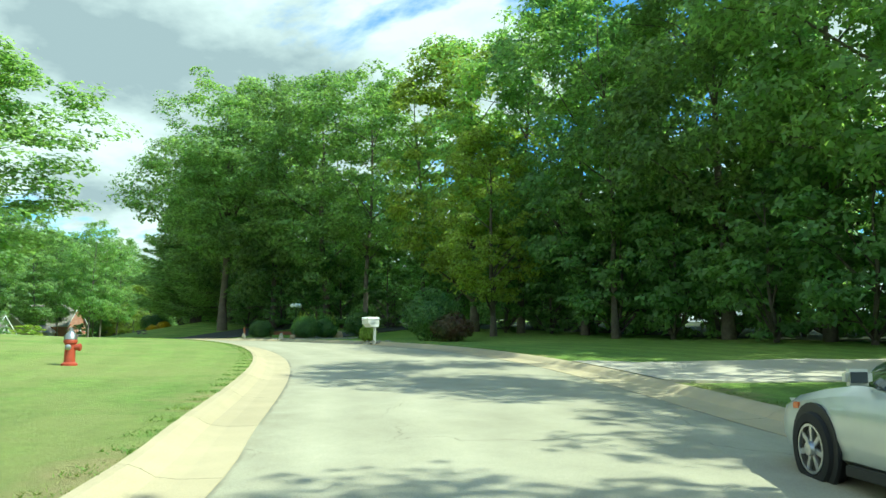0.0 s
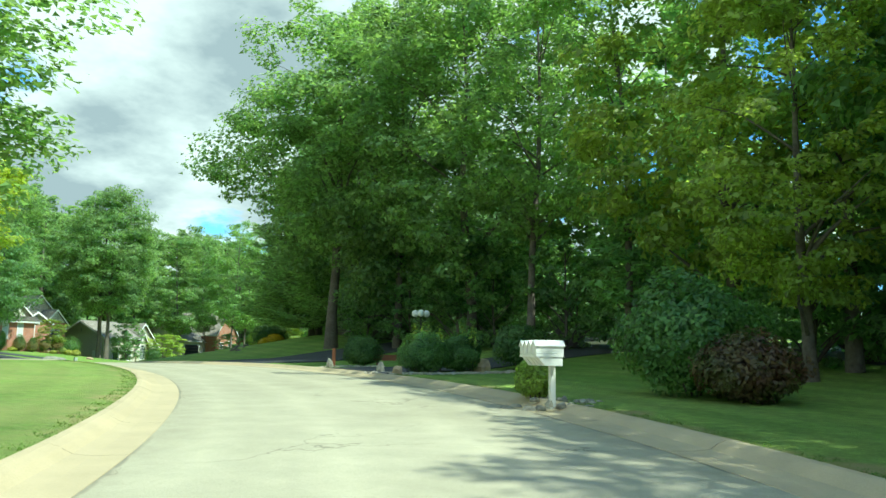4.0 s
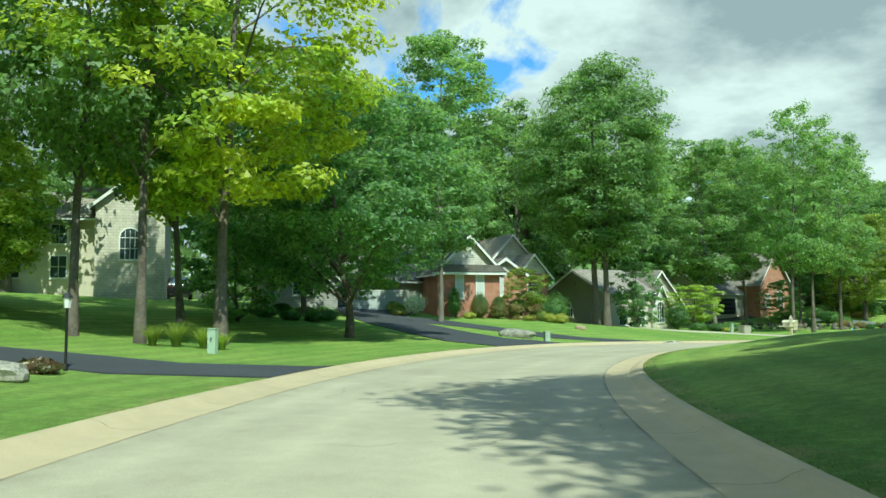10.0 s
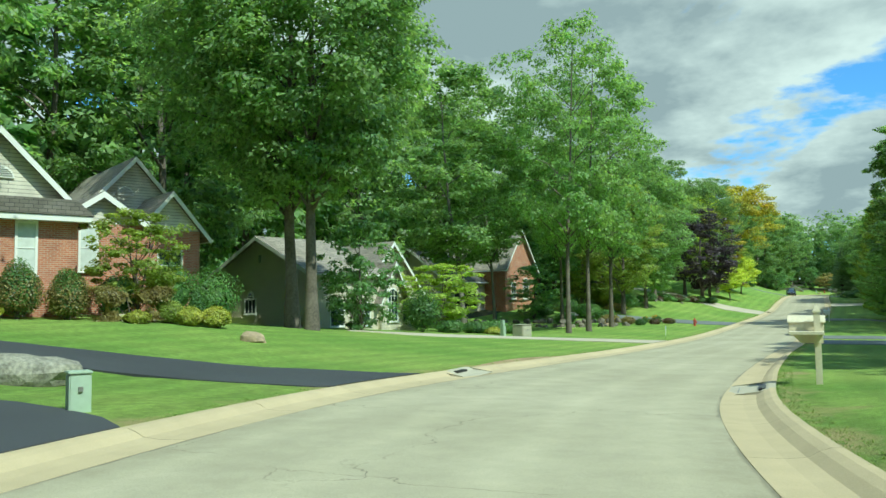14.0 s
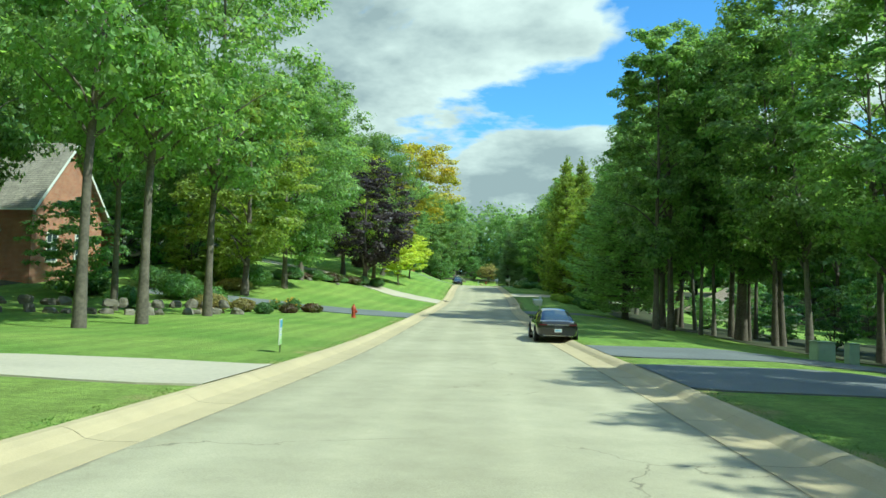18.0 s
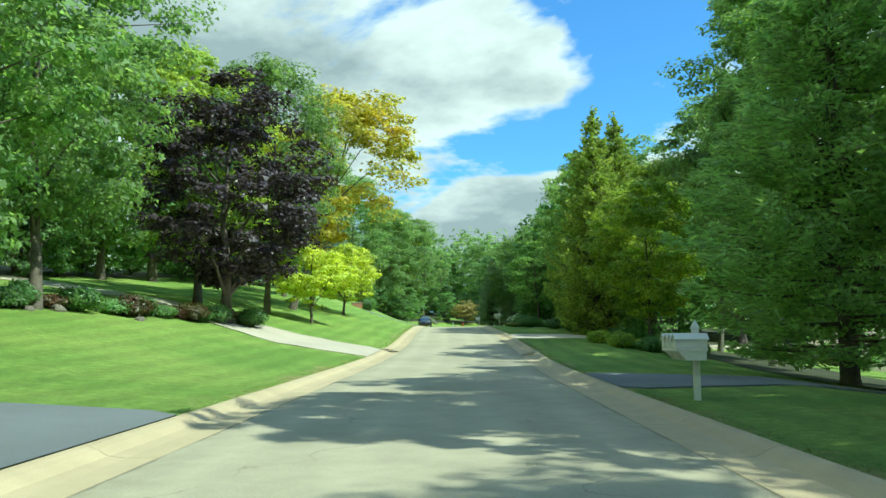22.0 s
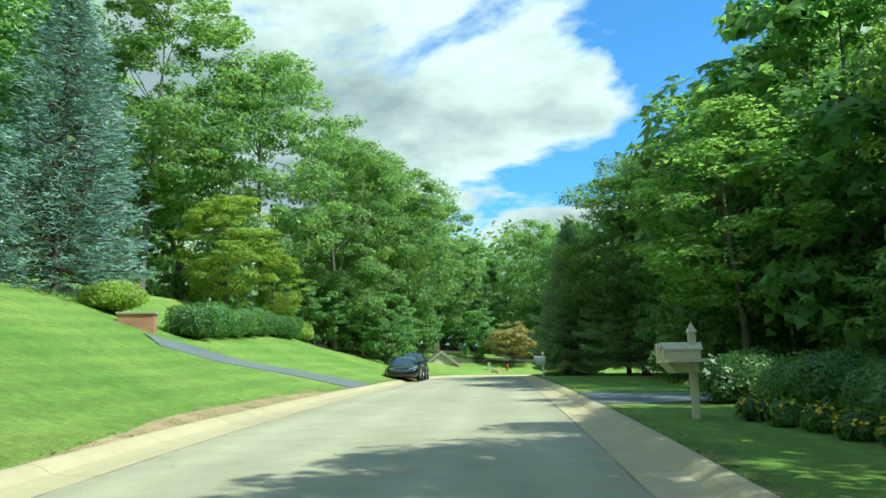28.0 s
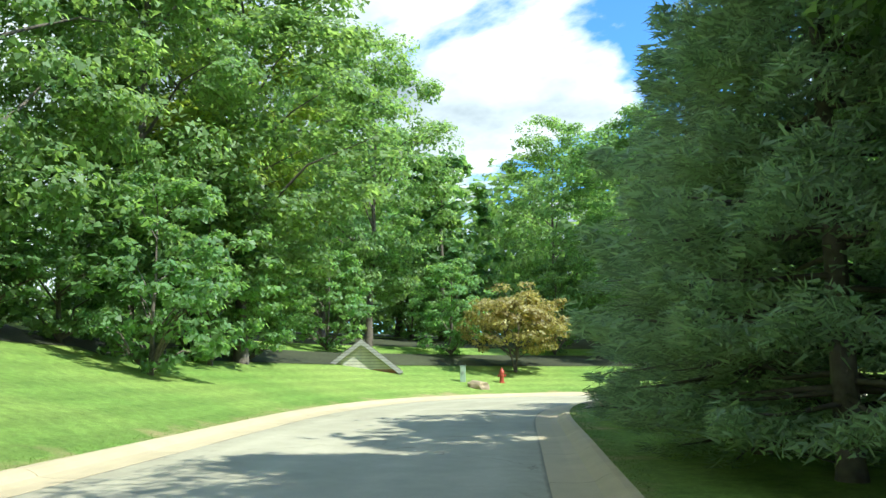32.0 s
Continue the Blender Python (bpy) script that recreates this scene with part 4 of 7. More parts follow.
def woods(y0, y1, d0, d1, step, kinds, lo, hi, group="woods"):
    """A loose row of trees along the street between two offsets, heights from lo to hi."""
    y, k = y0, 0
    while y < y1:
        x, yy = at_side(y + rng.uniform(-0.3, 0.3) * step, rng.uniform(d0, d1))
        tree(kinds[k % len(kinds)], x, yy, rng.uniform(lo, hi), group=group)
        y += step * rng.uniform(0.8, 1.2)
        k += 1


G1 = "trees beyond the shaded lawn"
for which, x, y, h, w in (
        ("dense_oak", -17.2, 68.6, 23, 8.0), ("oak", -12.5, 66.5, 22, 6), ("oak_b", -7.5, 62.5, 22, 7.5), ("open_tree", -4.2, 58.3, 21, 6), ("open_tree", 0, 53.8, 19, 5.6), ("light_tree", 3.2, 49.5, 20, 5.6),
        ("open_tree", 5.6, 45.4, 20.5, 6), ("maple", 8.4, 41, 20, 5.6), ("open_tree", 8.9, 36.6, 18, 5), ("open_tree", 12.4, 39.2, 18, 5), ("oak_b", 12.8, 33, 21, 6.2), ("open_tree", 14.8, 28.6, 22, 6.4), ("oak_b", 15.8, 23.8, 22, 7),
        ("open_tree", 18, 20.6, 20, 6), ("open_tree", 15, 11.5, 22, 6.5), ("light_tree", 16.5, 5, 17, 5.5), ("oak", 14, -3, 21, 6.5), ("light_tree", 3.8, 42.8, 12, 3.4)):
    tree(which, x, y, h, w, G1)
woods(-6, 66, 17, 20, 3.0, ["understory"], 5, 9, G1)
woods(22, 60, 14.5, 16.5, 2.7, ["understory"], 5, 8.5, G1)
woods(-4, 12, 14.5, 16.5, 2.7, ["understory"], 5, 8.5, G1)
woods(-8, 68, 21.5, 24, 4.2, ["understory"], 5, 8, G1)
woods(-10, 70, 26, 30, 9, ["far_tree", "far_maple"], 19, 23, G1)
tree("spruce", -14.5, 73.5, 17, 4.5)
tree("pine", -24.5, 85.5, 20, 6.8)
tree("pine", -20.5, 81, 19, 6.0)
woods(66, 100, 17, 24, 7, ["mid_oak", "mid_maple"], 17, 21, "trees above the stone bed")
# left side, near the tan house
G2 = "trees before the tan house"
for which, x, y, h, w in (("oak_b", -26.5, 42, 16.5, 9), ("yellow_tree", -54, 76.2, 22, 7.0), ("open_tree", -57.5, 71.9, 24, 5.6), ("tall_oak", -64.9, 79.8, 26, 5.4), ("tall_oak", -57.5, 62.6, 22, 6.6), ("understory", -66.5, 84, 6, 3.2), ("open_tree", -54.4, 73.2, 24, 5.6), ("round_maple", -58, 85.5, 13.2, 6.6), ("oak", -71.5, 88, 17, 4.6),
                          ("open_tree", -62, 65, 18, 6), ("oak_b", -56, 58, 21, 6.8), ("maple", -47, 50, 18, 6), ("oak", -42, 43, 18, 6), ("oak", -40, 30, 17, 6), ("round_maple", -70.5, 91.1, 12, 5.6)):
    tree(which, x, y, h, w, G2)
for x, y, h, w in ((-62.2, 68.9, 8.5, 3.4), (-66.5, 71.0, 8.5, 3.2), (-60.0, 66.0, 8, 3.2)):
    tree("light_tree", x, y, h, w, G2)
tree("tall_oak", -66.4, 99.9, 23, 5.0, turn=120)
G3 = "tall trees round the stucco house"
for which, x, y, h, w in (("dense_oak", -67.3, 119.9, 23, 7.4), ("dense_oak", -65.4, 118.8, 24, 6.6), ("understory", -68.6, 128.6, 7.0, 2.7), ("understory", -70.0, 129.6, 4.0, 1.7), ("open_tree", -66, 161, 25, 4.8), ("tall_oak", -69.4, 180.6, 25, 5), ("tall_oak", -72.7, 160.7, 26, 4.6),
                          ("open_tree", -61.9, 148.8, 27, 5.8), ("open_tree", -61.4, 153, 26, 6), ("open_tree", -61.4, 161.3, 25, 6), ("understory", -70.5, 166, 6, 3), ("tall_oak", -70, 147, 24, 6.5), ("light_tree", -63.5, 176, 15, 5), ("oak", -62.5, 184, 19, 5.6), ("oak_b", -63, 193, 20, 6)):
    tree(which, x, y, h, w, G3)
tree("small_tree", -68.4, 139.0, 5.0, 3.4)
tree("small_tree", -69, 181.4, 5.2, 3.2)
tree("small_tree", -67.7, 110.6, 4.3, 2.0)
G4 = "woods behind the houses"
woods(62, 215, -43, -37, 5.6, ["far_tree", "far_maple", "mid_oak"], 22, 28, G4)
for x, y, h in ((-91, 112, 25), (-86.5, 121.5, 26), (-93.5, 103, 24), (-81, 125.5, 24), (-96, 118, 26), (-88, 130, 25)):
    tree("mid_oak", x, y, h, 7, G4)
tree("purple_maple", -58.4, 203.4, 12.8, 5.3)
tree("light_tree", -61.5, 209, 16, 5)
tree("oak_b", -58.8, 215.5, 19, 5.2)
tree("gold_tree", -58.6, 224, 18, 7.0, turn=0)
tree("yellow_tree", -61.5, 236, 17, 5.4)
tree("bright_tree", -55.9, 216, 5.4, 2.9, "yellow-green trees on the bank")
tree("bright_tree", -55.6, 232.6, 6.4, 3.6, "yellow-green trees on the bank")
G5 = "woods on the bank"
woods(186, 300, -30, -24, 6.5, ["mid_oak", "mid_maple", "mid_oak"], 18, 22, G5)
woods(240, 262, -22, -17, 7, ["mid_oak", "mid_maple"], 16, 20, G5)
tree("blue_spruce", -61.2, 261.5, 14, 4.2)
tree("tall_oak", -65, 278, 24, 6.5, G5)
tree("oak_b", -60, 287, 22, 6.5, G5)
for x, y, h, w, which in ((-56.5, 296, 20, 5.5, "oak"), (-55.2, 302.5, 21, 6, "oak_b"), (-55, 309, 21, 6, "light_tree"), (-59, 315, 22, 6, "oak"), (-49.5, 322, 20, 5.2, "oak"), (-54, 330, 20, 6, "maple"), (-52.5, 298.5, 6.5, 2.8, "understory"), (-52.8, 304.5, 7, 3, "understory")):
    tree(which, x, y, h, w, G5)
tree("oak", -52.6, 307.5, 20, 6.6, G5)
tree("light_tree", -59.0, 275.5, 7.4, 3.2)
tree("light_tree", -58.6, 284.5, 5.6, 2.5)
# right side, the straight
G6 = "trees along the straight"
woods(104, 130, 18, 24, 6, ["mid_maple", "mid_oak", "mid_maple"], 16, 20, G6)
woods(127, 134, 16, 19, 4, ["mid_oak", "slim_tree"], 17, 22, G6)
woods(151, 181, 14.5, 18, 5.4, ["slim_tree", "open_tree", "tall_oak", "open_tree"], 18, 22, G6)
woods(128, 150, 23, 28, 5.4, ["mid_maple", "mid_oak", "pine"], 17, 22, G6)
woods(100, 180, 34, 42, 7, ["far_tree", "far_maple"], 20, 25, G6)
woods(234, 262, 30, 40, 7, ["far_tree", "far_maple"], 20, 25, G6)
woods(186, 240, 46, 52, 6, ["far_tree", "far_maple"], 18, 23, G6)
for y, d, h, w, which in ((187.5, 12.2, 16, 5.4, "pine"), (192, 16, 20, 5.2, "open_tree"), (184, 16, 19, 2.6, "slim_tree"), (197, 16.5, 21, 5, "tall_oak"), (203, 15.2, 22, 5.2, "tall_oak"), (208, 17.5, 21, 5, "tall_oak"), (218, 17.6, 20, 5, "tall_oak"),
                          (212.5, 11.4, 11.3, 3.7, "lime_maple"), (224, 10.6, 17.6, 4.2, "pyramid_tree"), (227.5, 13, 18, 4.4, "pyramid_tree"), (219.5, 13.5, 14, 4, "light_tree"),
                          (230, 12, 17, 5, "oak"), (235, 12.5, 18, 5, "light_tree"), (241, 14.5, 16, 4.5, "maple"), (248, 16.5, 18, 5, "open_tree"), (254, 16.5, 16, 4.5, "open_tree"), (262, 11.0, 11.5, 5.2, "open_tree"), (269, 15, 17, 5.4, "open_tree"), (281, 10.5, 15, 5.6, "oak_b"), (276, 14, 14, 5.5, "open_tree")):
    tree(which, *at_side(y, d), h, w, G6)
woods(228, 300, 18, 26, 6, ["mid_oak", "mid_maple", "mid_oak"], 18, 23, G6)
for x, y, h, w, which in ((-36.7, 170.3, 19, 3.2, "slim_tree"), (-35.4, 171.8, 21, 3.6, "slim_tree"), (-33.6, 171.6, 20, 3.4, "tall_oak"), (-32.2, 173.4, 22, 3.8, "tall_oak"), (-31.6, 170.8, 18, 3.0, "slim_tree"), (-30.6, 171.6, 21, 3.6, "open_tree"), (-29.6, 169.0, 20, 3.4, "slim_tree"),
                          (-34.2, 178.5, 20, 3.6, "slim_tree"), (-31.0, 181.5, 21, 3.8, "tall_oak"), (-27.8, 178.0, 20, 4.2, "open_tree"), (-30.0, 190.0, 20, 4, "slim_tree")):
    tree(which, x, y, h, w, G6)
woods(176, 196, 19, 25, 4.5, ["understory"], 3, 5, G6)
woods(216, 262, 13, 16, 4, ["understory"], 5, 8, G6)
woods(190, 212, 40, 44, 4, ["understory"], 5, 8, G6)
woods(190, 214, 19, 23, 6, ["understory"], 2.4, 4, G6)
woods(263, 284, 10.5, 13, 2.6, ["understory"], 4.5, 7, G6)
woods(262, 300, 14, 18, 4, ["mid_maple", "understory"], 14, 18, G6)
for x, y, h, w in ((-38.6, 287, 8.5, 2.6), (-38.0, 292, 9.5, 2.8), (-36.4, 297, 9, 2.8)):
    tree("spruce", x, y, h, w, "spruces at the bend")
for x, y, h, w in ((-38.5, 284.4, 10.6, 3.0), (-35.4, 281.0, 10.5, 3.2)):
    tree("near_spruce", x, y, h, w, "spruces at the bend")
for x, y, h, w in ((-56.8, 296.5, 5, 2.6), (-55.9, 299.5, 6.5, 3), (-55.2, 302.5, 5, 2.6), (-54.0, 305.5, 6, 2.8), (-52.6, 308.5, 5, 2.4), (-57.5, 293.0, 5.5, 2.8), (-58.5, 290, 5, 2.4)):
    tree("understory", x, y, h, w, G5)
for k in range(15):
    tree("understory", 32 + 7 * (k % 3) + rng.uniform(-1, 1), -16 + 4.2 * k, rng.uniform(6, 9), group=G1)
woods(184, 262, -31, -25, 4.2, ["understory"], 5, 8, G5)
for k in range(26):
    tree("understory", -62 + 3.4 * k + rng.uniform(-1, 1), 333 + rng.uniform(-2, 3), rng.uniform(5, 7.5), group=G5)
for k in range(7):
    i = min(len(LINE) - 3, STRAIGHT + 6 + 3 * k)
    tree("understory", *(LINE[i] - SIDE[i] * rng.uniform(12.5, 15)), rng.uniform(4.5, 6.5), group=G5)
tree("crab_tree", -41.0, 318.6, 4.6, 3.2)
G7 = "woods at the end of the street"
for k, x in enumerate(range(-68, 30, 6)):
    tree(["far_tree", "far_maple", "oak"][k % 3], x + rng.uniform(-2, 2), 338 + rng.uniform(-4, 6), rng.uniform(15, 19), group=G7)
for k, (x, y) in enumerate(((-26, 322), (-20, 324), (-13, 321), (-33, 326), (-5, 323), (-22, 301), (-28, 298), (-15, 303), (-8, 300))):
    tree(["maple", "oak", "light_tree"][k % 3], x, y, rng.uniform(13, 17), group=G7)


def far_woods():
    """The woods all round, too far to tell trees apart."""
    r = np.random.default_rng(77)
    vs = []
    spots = [(*at_side(y, d), 0) for y in np.arange(-80, 300, 6.5) for d in (58 + r.uniform(-5, 5), -66 + r.uniform(-5, 5))]
    spots += [(x, 362 + r.uniform(-8, 8), 0) for x in np.arange(-130, 110, 6.5)] + [(x, 380 + r.uniform(-8, 8), 0) for x in np.arange(-130, 110, 6.5)]
    for x, y, _ in spots:
        h, w = r.uniform(17, 24), r.uniform(5, 7)
        m = 950
        o = r.normal(0, 1, (m, 3))
        o /= np.linalg.norm(o, axis=1)[:, None]
        rr = r.uniform(0.5, 1.0, m) ** 0.6
        c = o * rr[:, None] * np.array([w, w, h * 0.52]) * (1 + 0.16 * np.sin(5 * o[:, :1] + x) * np.cos(4 * o[:, 1:2] + y)) + np.array([x, y, ground_z(x, y) + h * 0.48])
        low = r.normal(0, 1, (200, 3))
        low /= np.linalg.norm(low, axis=1)[:, None]
        c = np.concatenate([c, low * np.array([w * 0.9, w * 0.9, 3.2]) + np.array([x, y, ground_z(x, y) + 2.6])])
        o = np.concatenate([o, low])
        vs.append(leaf_tris(r, c, o, 1.0, 0.3, 0.8))
    v = np.concatenate(vs)
    ob = new("far_woods", leafy("far_woods", v, OAK_LEAF))
    tagged(ob, "dense green woods far behind the houses", "woods", kind="stuff")


far_woods()

# ---- materials of houses and things ----
def courses(name, a, b, joint, wide, tall, gap, rough=0.85, bump=0.5, offset=0.5, axes="wall"):
    """Courses of brick, boards or shingles at real size on the thing's own axes."""
    m = bpy.data.materials.new(name)
    m.use_nodes = True
    t, n = m.node_tree, m.node_tree.nodes
    bs = n["Principled BSDF"]
    co = n.new("ShaderNodeTexCoord")
    sep = n.new("ShaderNodeSeparateXYZ")
    link(t, co.outputs["Object"], sep.inputs[0])
    add = n.new("ShaderNodeMath")
    add.operation = "ADD"
    link(t, sep.outputs["X"], add.inputs[0])
    link(t, sep.outputs["Y"], add.inputs[1])
    com = n.new("ShaderNodeCombineXYZ")
    link(t, add.outputs[0], com.inputs[0])
    link(t, sep.outputs["Z"], com.inputs[1])
    br = n.new("ShaderNodeTexBrick")
    br.offset = offset
    br.inputs["Color1"].default_value, br.inputs["Color2"].default_value, br.inputs["Mortar"].default_value = (*a, 1), (*b, 1), (*joint, 1)
    br.inputs["Scale"].default_value = 1.0
    br.inputs["Brick Width"].default_value, br.inputs["Row Height"].default_value, br.inputs["Mortar Size"].default_value = wide, tall, gap
    link(t, com.outputs[0], br.inputs["Vector"])
    no = n.new("ShaderNodeTexNoise")
    no.inputs["Scale"].default_value, no.inputs["Detail"].default_value = 1.7, 5
    link(t, co.outputs["Object"], no.inputs["Vector"])
    r = n.new("ShaderNodeMapRange")
    r.inputs["From Min"].default_value, r.inputs["From Max"].default_value, r.inputs["To Min"].default_value, r.inputs["To Max"].default_value = 0.3, 0.7, 0.82, 1.15
    link(t, no.outputs["Fac"], r.inputs["Value"])
    sc = n.new("ShaderNodeVectorMath")
    sc.operation = "SCALE"
    link(t, br.outputs["Color"], sc.inputs[0])
    link(t, r.outputs["Result"], sc.inputs["Scale"])
    link(t, sc.outputs[0], bs.inputs["Base Color"])
    bs.inputs["Roughness"].default_value = rough
    bu = n.new("ShaderNodeBump")
    bu.invert = True
    bu.inputs["Strength"].default_value, bu.inputs["Distance"].default_value = bump, 0.012
    link(t, br.outputs["Fac"], bu.inputs["Height"])
    link(t, bu.outputs[0], bs.inputs["Normal"])
    return m


BRICK = courses("red_brick", (0.42, 0.13, 0.07), (0.5, 0.2, 0.11), (0.46, 0.36, 0.28), 0.215, 0.075, 0.01)
SIDING = courses("cream_siding", (0.62, 0.58, 0.48), (0.66, 0.62, 0.52), (0.3, 0.28, 0.23), 6.0, 0.14, 0.012)
GREY_SIDING = courses("grey_siding", (0.36, 0.35, 0.32), (0.4, 0.38, 0.35), (0.2, 0.2, 0.18), 6.0, 0.14, 0.012)
SHINGLE = courses("dark_shingles", (0.145, 0.13, 0.11), (0.2, 0.18, 0.155), (0.07, 0.065, 0.06), 0.3, 0.14, 0.01, 0.95)
TAN_SHINGLE = courses("tan_shingles", (0.26, 0.23, 0.19), (0.34, 0.3, 0.25), (0.14, 0.12, 0.1), 0.3, 0.14, 0.01, 0.95)
PINK_SHINGLE = courses("pinkish_tan_shingles", (0.44, 0.33, 0.26), (0.52, 0.4, 0.32), (0.25, 0.18, 0.14), 0.3, 0.14, 0.01, 0.95)
STUCCO = material("tan_stucco", (0.6, 0.54, 0.42), 0.95, dark=0.86, light=1.08, grain=20, coarse=0.6, bump=0.3, bump_scale=60)
STONE_WALL = courses("pale_stone", (0.55, 0.5, 0.4), (0.63, 0.57, 0.46), (0.42, 0.38, 0.3), 0.4, 0.2, 0.015)
WHITE = material("white_paint", (0.78, 0.77, 0.72), 0.5, dark=0.93, light=1.04, grain=20)
CREAM = material("cream_paint", (0.66, 0.6, 0.44), 0.55, dark=0.85, light=1.08, grain=14, coarse=2)
GLASS = material("window_glass", (0.05, 0.07, 0.075), 0.06, dark=0.9, light=1.1, grain=1, spec=0.8)
CURTAIN = material("pale_curtain", (0.6, 0.63, 0.58), 0.9, dark=0.85, light=1.1, grain=6)
GARAGE = material("garage_door", (0.5, 0.53, 0.5), 0.6, dark=0.93, light=1.05, grain=9)
DARK = material("dark_opening", (0.02, 0.02, 0.022), 0.8)
RED_PAINT = material("hydrant_red", (0.42, 0.07, 0.035), 0.45, dark=0.75, light=1.15, grain=18, coarse=4, bump=0.15)
STEEL = material("dull_steel", (0.45, 0.45, 0.44), 0.4, 0.9, dark=0.8, light=1.1)
GREEN_BOX = material("pale_green_steel", (0.42, 0.52, 0.4), 0.5, dark=0.88, light=1.08, grain=10, coarse=2)
GREY_BOX = material("weathered_tan_steel", (0.42, 0.4, 0.3), 0.6, dark=0.85, light=1.1, grain=10, coarse=2)
ROCK = material("grey_fieldstone", (0.3, 0.285, 0.225), 0.95, dark=0.45, light=1.35, grain=14, coarse=3.5, bump=0.9, bump_scale=16, vary=0.2)
# browner fieldstone for shaded beds and banks, the shade put into its base colour
SHADED_ROCK = material("shaded_fieldstone", (0.17, 0.15, 0.12), 0.9, dark=0.5, light=1.4, grain=5, coarse=1.5, bump=0.7, bump_scale=12, vary=0.3)
TAN_ROCK = material("tan_boulder", (0.46, 0.35, 0.22), 0.9, dark=0.6, light=1.25, grain=5, coarse=1.5, bump=0.6, bump_scale=12, vary=0.15)
MULCH = material("brown_mulch", (0.13, 0.08, 0.05), 0.95, dark=0.5, light=1.5, grain=25, bump=0.8, bump_scale=30)
TIMBER = material("red_brown_timber", (0.26, 0.1, 0.05), 0.8, dark=0.75, light=1.2, grain=10, bump=0.2)
BLACK_METAL = material("black_painted_metal", (0.02, 0.02, 0.02), 0.4)
GLOBE = material("frosted_globe", (0.85, 0.85, 0.82), 0.25, dark=0.97, light=1.02)
YELLOW_FLOWER = foliage("yellow_flowers", (0.55, 0.4, 0.02), (0.75, 0.55, 0.03), 0.2, 0.8, 3)
ORANGE_FLOWER = foliage("orange_flowers", (0.6, 0.28, 0.02), (0.7, 0.45, 0.03), 0.2, 0.8, 3)
WHITE_FLOWER = foliage("white_flowers", (0.7, 0.75, 0.55), (0.8, 0.82, 0.7), 0.2, 0.8, 3)
HOSTA = foliage("yellow_hosta", (0.32, 0.36, 0.06), (0.5, 0.48, 0.1), 0.3, 0.9, 3)
TYRE = material("tyre_rubber", (0.02, 0.02, 0.02), 0.9)
RIM = material("alloy_rim", (0.55, 0.55, 0.55), 0.3, 0.9, dark=0.9, light=1.05)
BLACK_CAR = material("black_car_paint", (0.012, 0.012, 0.014), 0.25, dark=0.95, light=1.05, spec=0.6, coat=1.0)
GREY_CAR = material("charcoal_car_paint", (0.06, 0.065, 0.07), 0.3, 0.4, dark=0.95, light=1.05, coat=1.0)
SILVER_CAR = material("pale_silver_car_paint", (0.62, 0.64, 0.6), 0.35, 0.3, dark=0.96, light=1.04, coat=0.8)
CAR_GLASS = material("car_glass", (0.05, 0.065, 0.07), 0.03, dark=0.95, light=1.05, spec=1.0, coat=1.0)
LAMP_LENS = material("lamp_lens", (0.7, 0.72, 0.72), 0.1, dark=0.9, light=1.05)
RED_LENS = material("red_lens", (0.11, 0.018, 0.02), 0.1, coat=0.6)
AMBER = material("amber_lens", (0.6, 0.16, 0.04), 0.2)
TRIM = material("black_trim", (0.025, 0.025, 0.025), 0.6)
PLATE = material("plate_white", (0.7, 0.72, 0.72), 0.4)
BLUE_INK = material("blue_print", (0.08, 0.35, 0.6), 0.5)
GREEN_INK = material("green_print", (0.35, 0.6, 0.2), 0.5)


# ---- houses ----
def block(house, x0, x1, y0, y1, eave, ridge, along, wall, roof, gable=None, over=0.4, name="wing", edge=WHITE):
    """A wing: walls, gable ends, two roof slopes with thickness and white fascia boards. along: the axis of its ridge."""
    w = new(name)
    w.parent = house
    part("wall", box(x0, y0, -1.5, x1, y1, eave), wall, w)
    if along == "x":
        c, half = (y0 + y1) / 2, (y1 - y0) / 2
        tri = prism([(-half, eave + 0.002), (half, eave + 0.002), (0, ridge)], x0 + 0.004, x1 - 0.004)
        turn = Matrix.Translation((0, c, 0)) @ Matrix.Rotation(radians(90), 4, "Z") @ Matrix.Diagonal((1, -1, 1, 1))
    else:
        c, half = (x0 + x1) / 2, (x1 - x0) / 2
        tri = prism([(-half, eave + 0.002), (half, eave + 0.002), (0, ridge)], y0 + 0.004, y1 - 0.004)
        turn = Matrix.Translation((c, 0, 0))
    bmesh.ops.transform(tri, matrix=turn, verts=tri.verts)
    part("gable", tri, gable or wall, w)
    lo, hi = (x0 - over, x1 + over) if along == "x" else (y0 - over, y1 + over)
    slope = (ridge - eave) / half
    for s in (-1, 1):
        e = half + over
        dz = -over * slope
        pts = [(s * e, eave + dz + 0.02), (s * e, eave + dz + 0.17), (0, ridge + 0.17), (0, ridge + 0.02)]
        r = prism(pts, lo, hi)
        bmesh.ops.transform(r, matrix=turn, verts=r.verts)
        part("roof", r, roof, w)
        for k, q in enumerate((lo - 0.03, hi + 0.005)):
            f = prism([(s * e, eave + dz - 0.12), (s * e, eave + dz + 0.14), (0, ridge + 0.14), (0, ridge - 0.12)], q, q + 0.025)
            bmesh.ops.transform(f, matrix=turn, verts=f.verts)
            part("fascia", f, edge, w)
        g = prism([(s * e, eave + dz - 0.02), (s * (e + 0.11), eave + dz - 0.02), (s * (e + 0.11), eave + dz + 0.1), (s * e, eave + dz + 0.1)], lo, hi)
        bmesh.ops.transform(g, matrix=turn, verts=g.verts)
        part("gutter", g, edge, w)
    return w


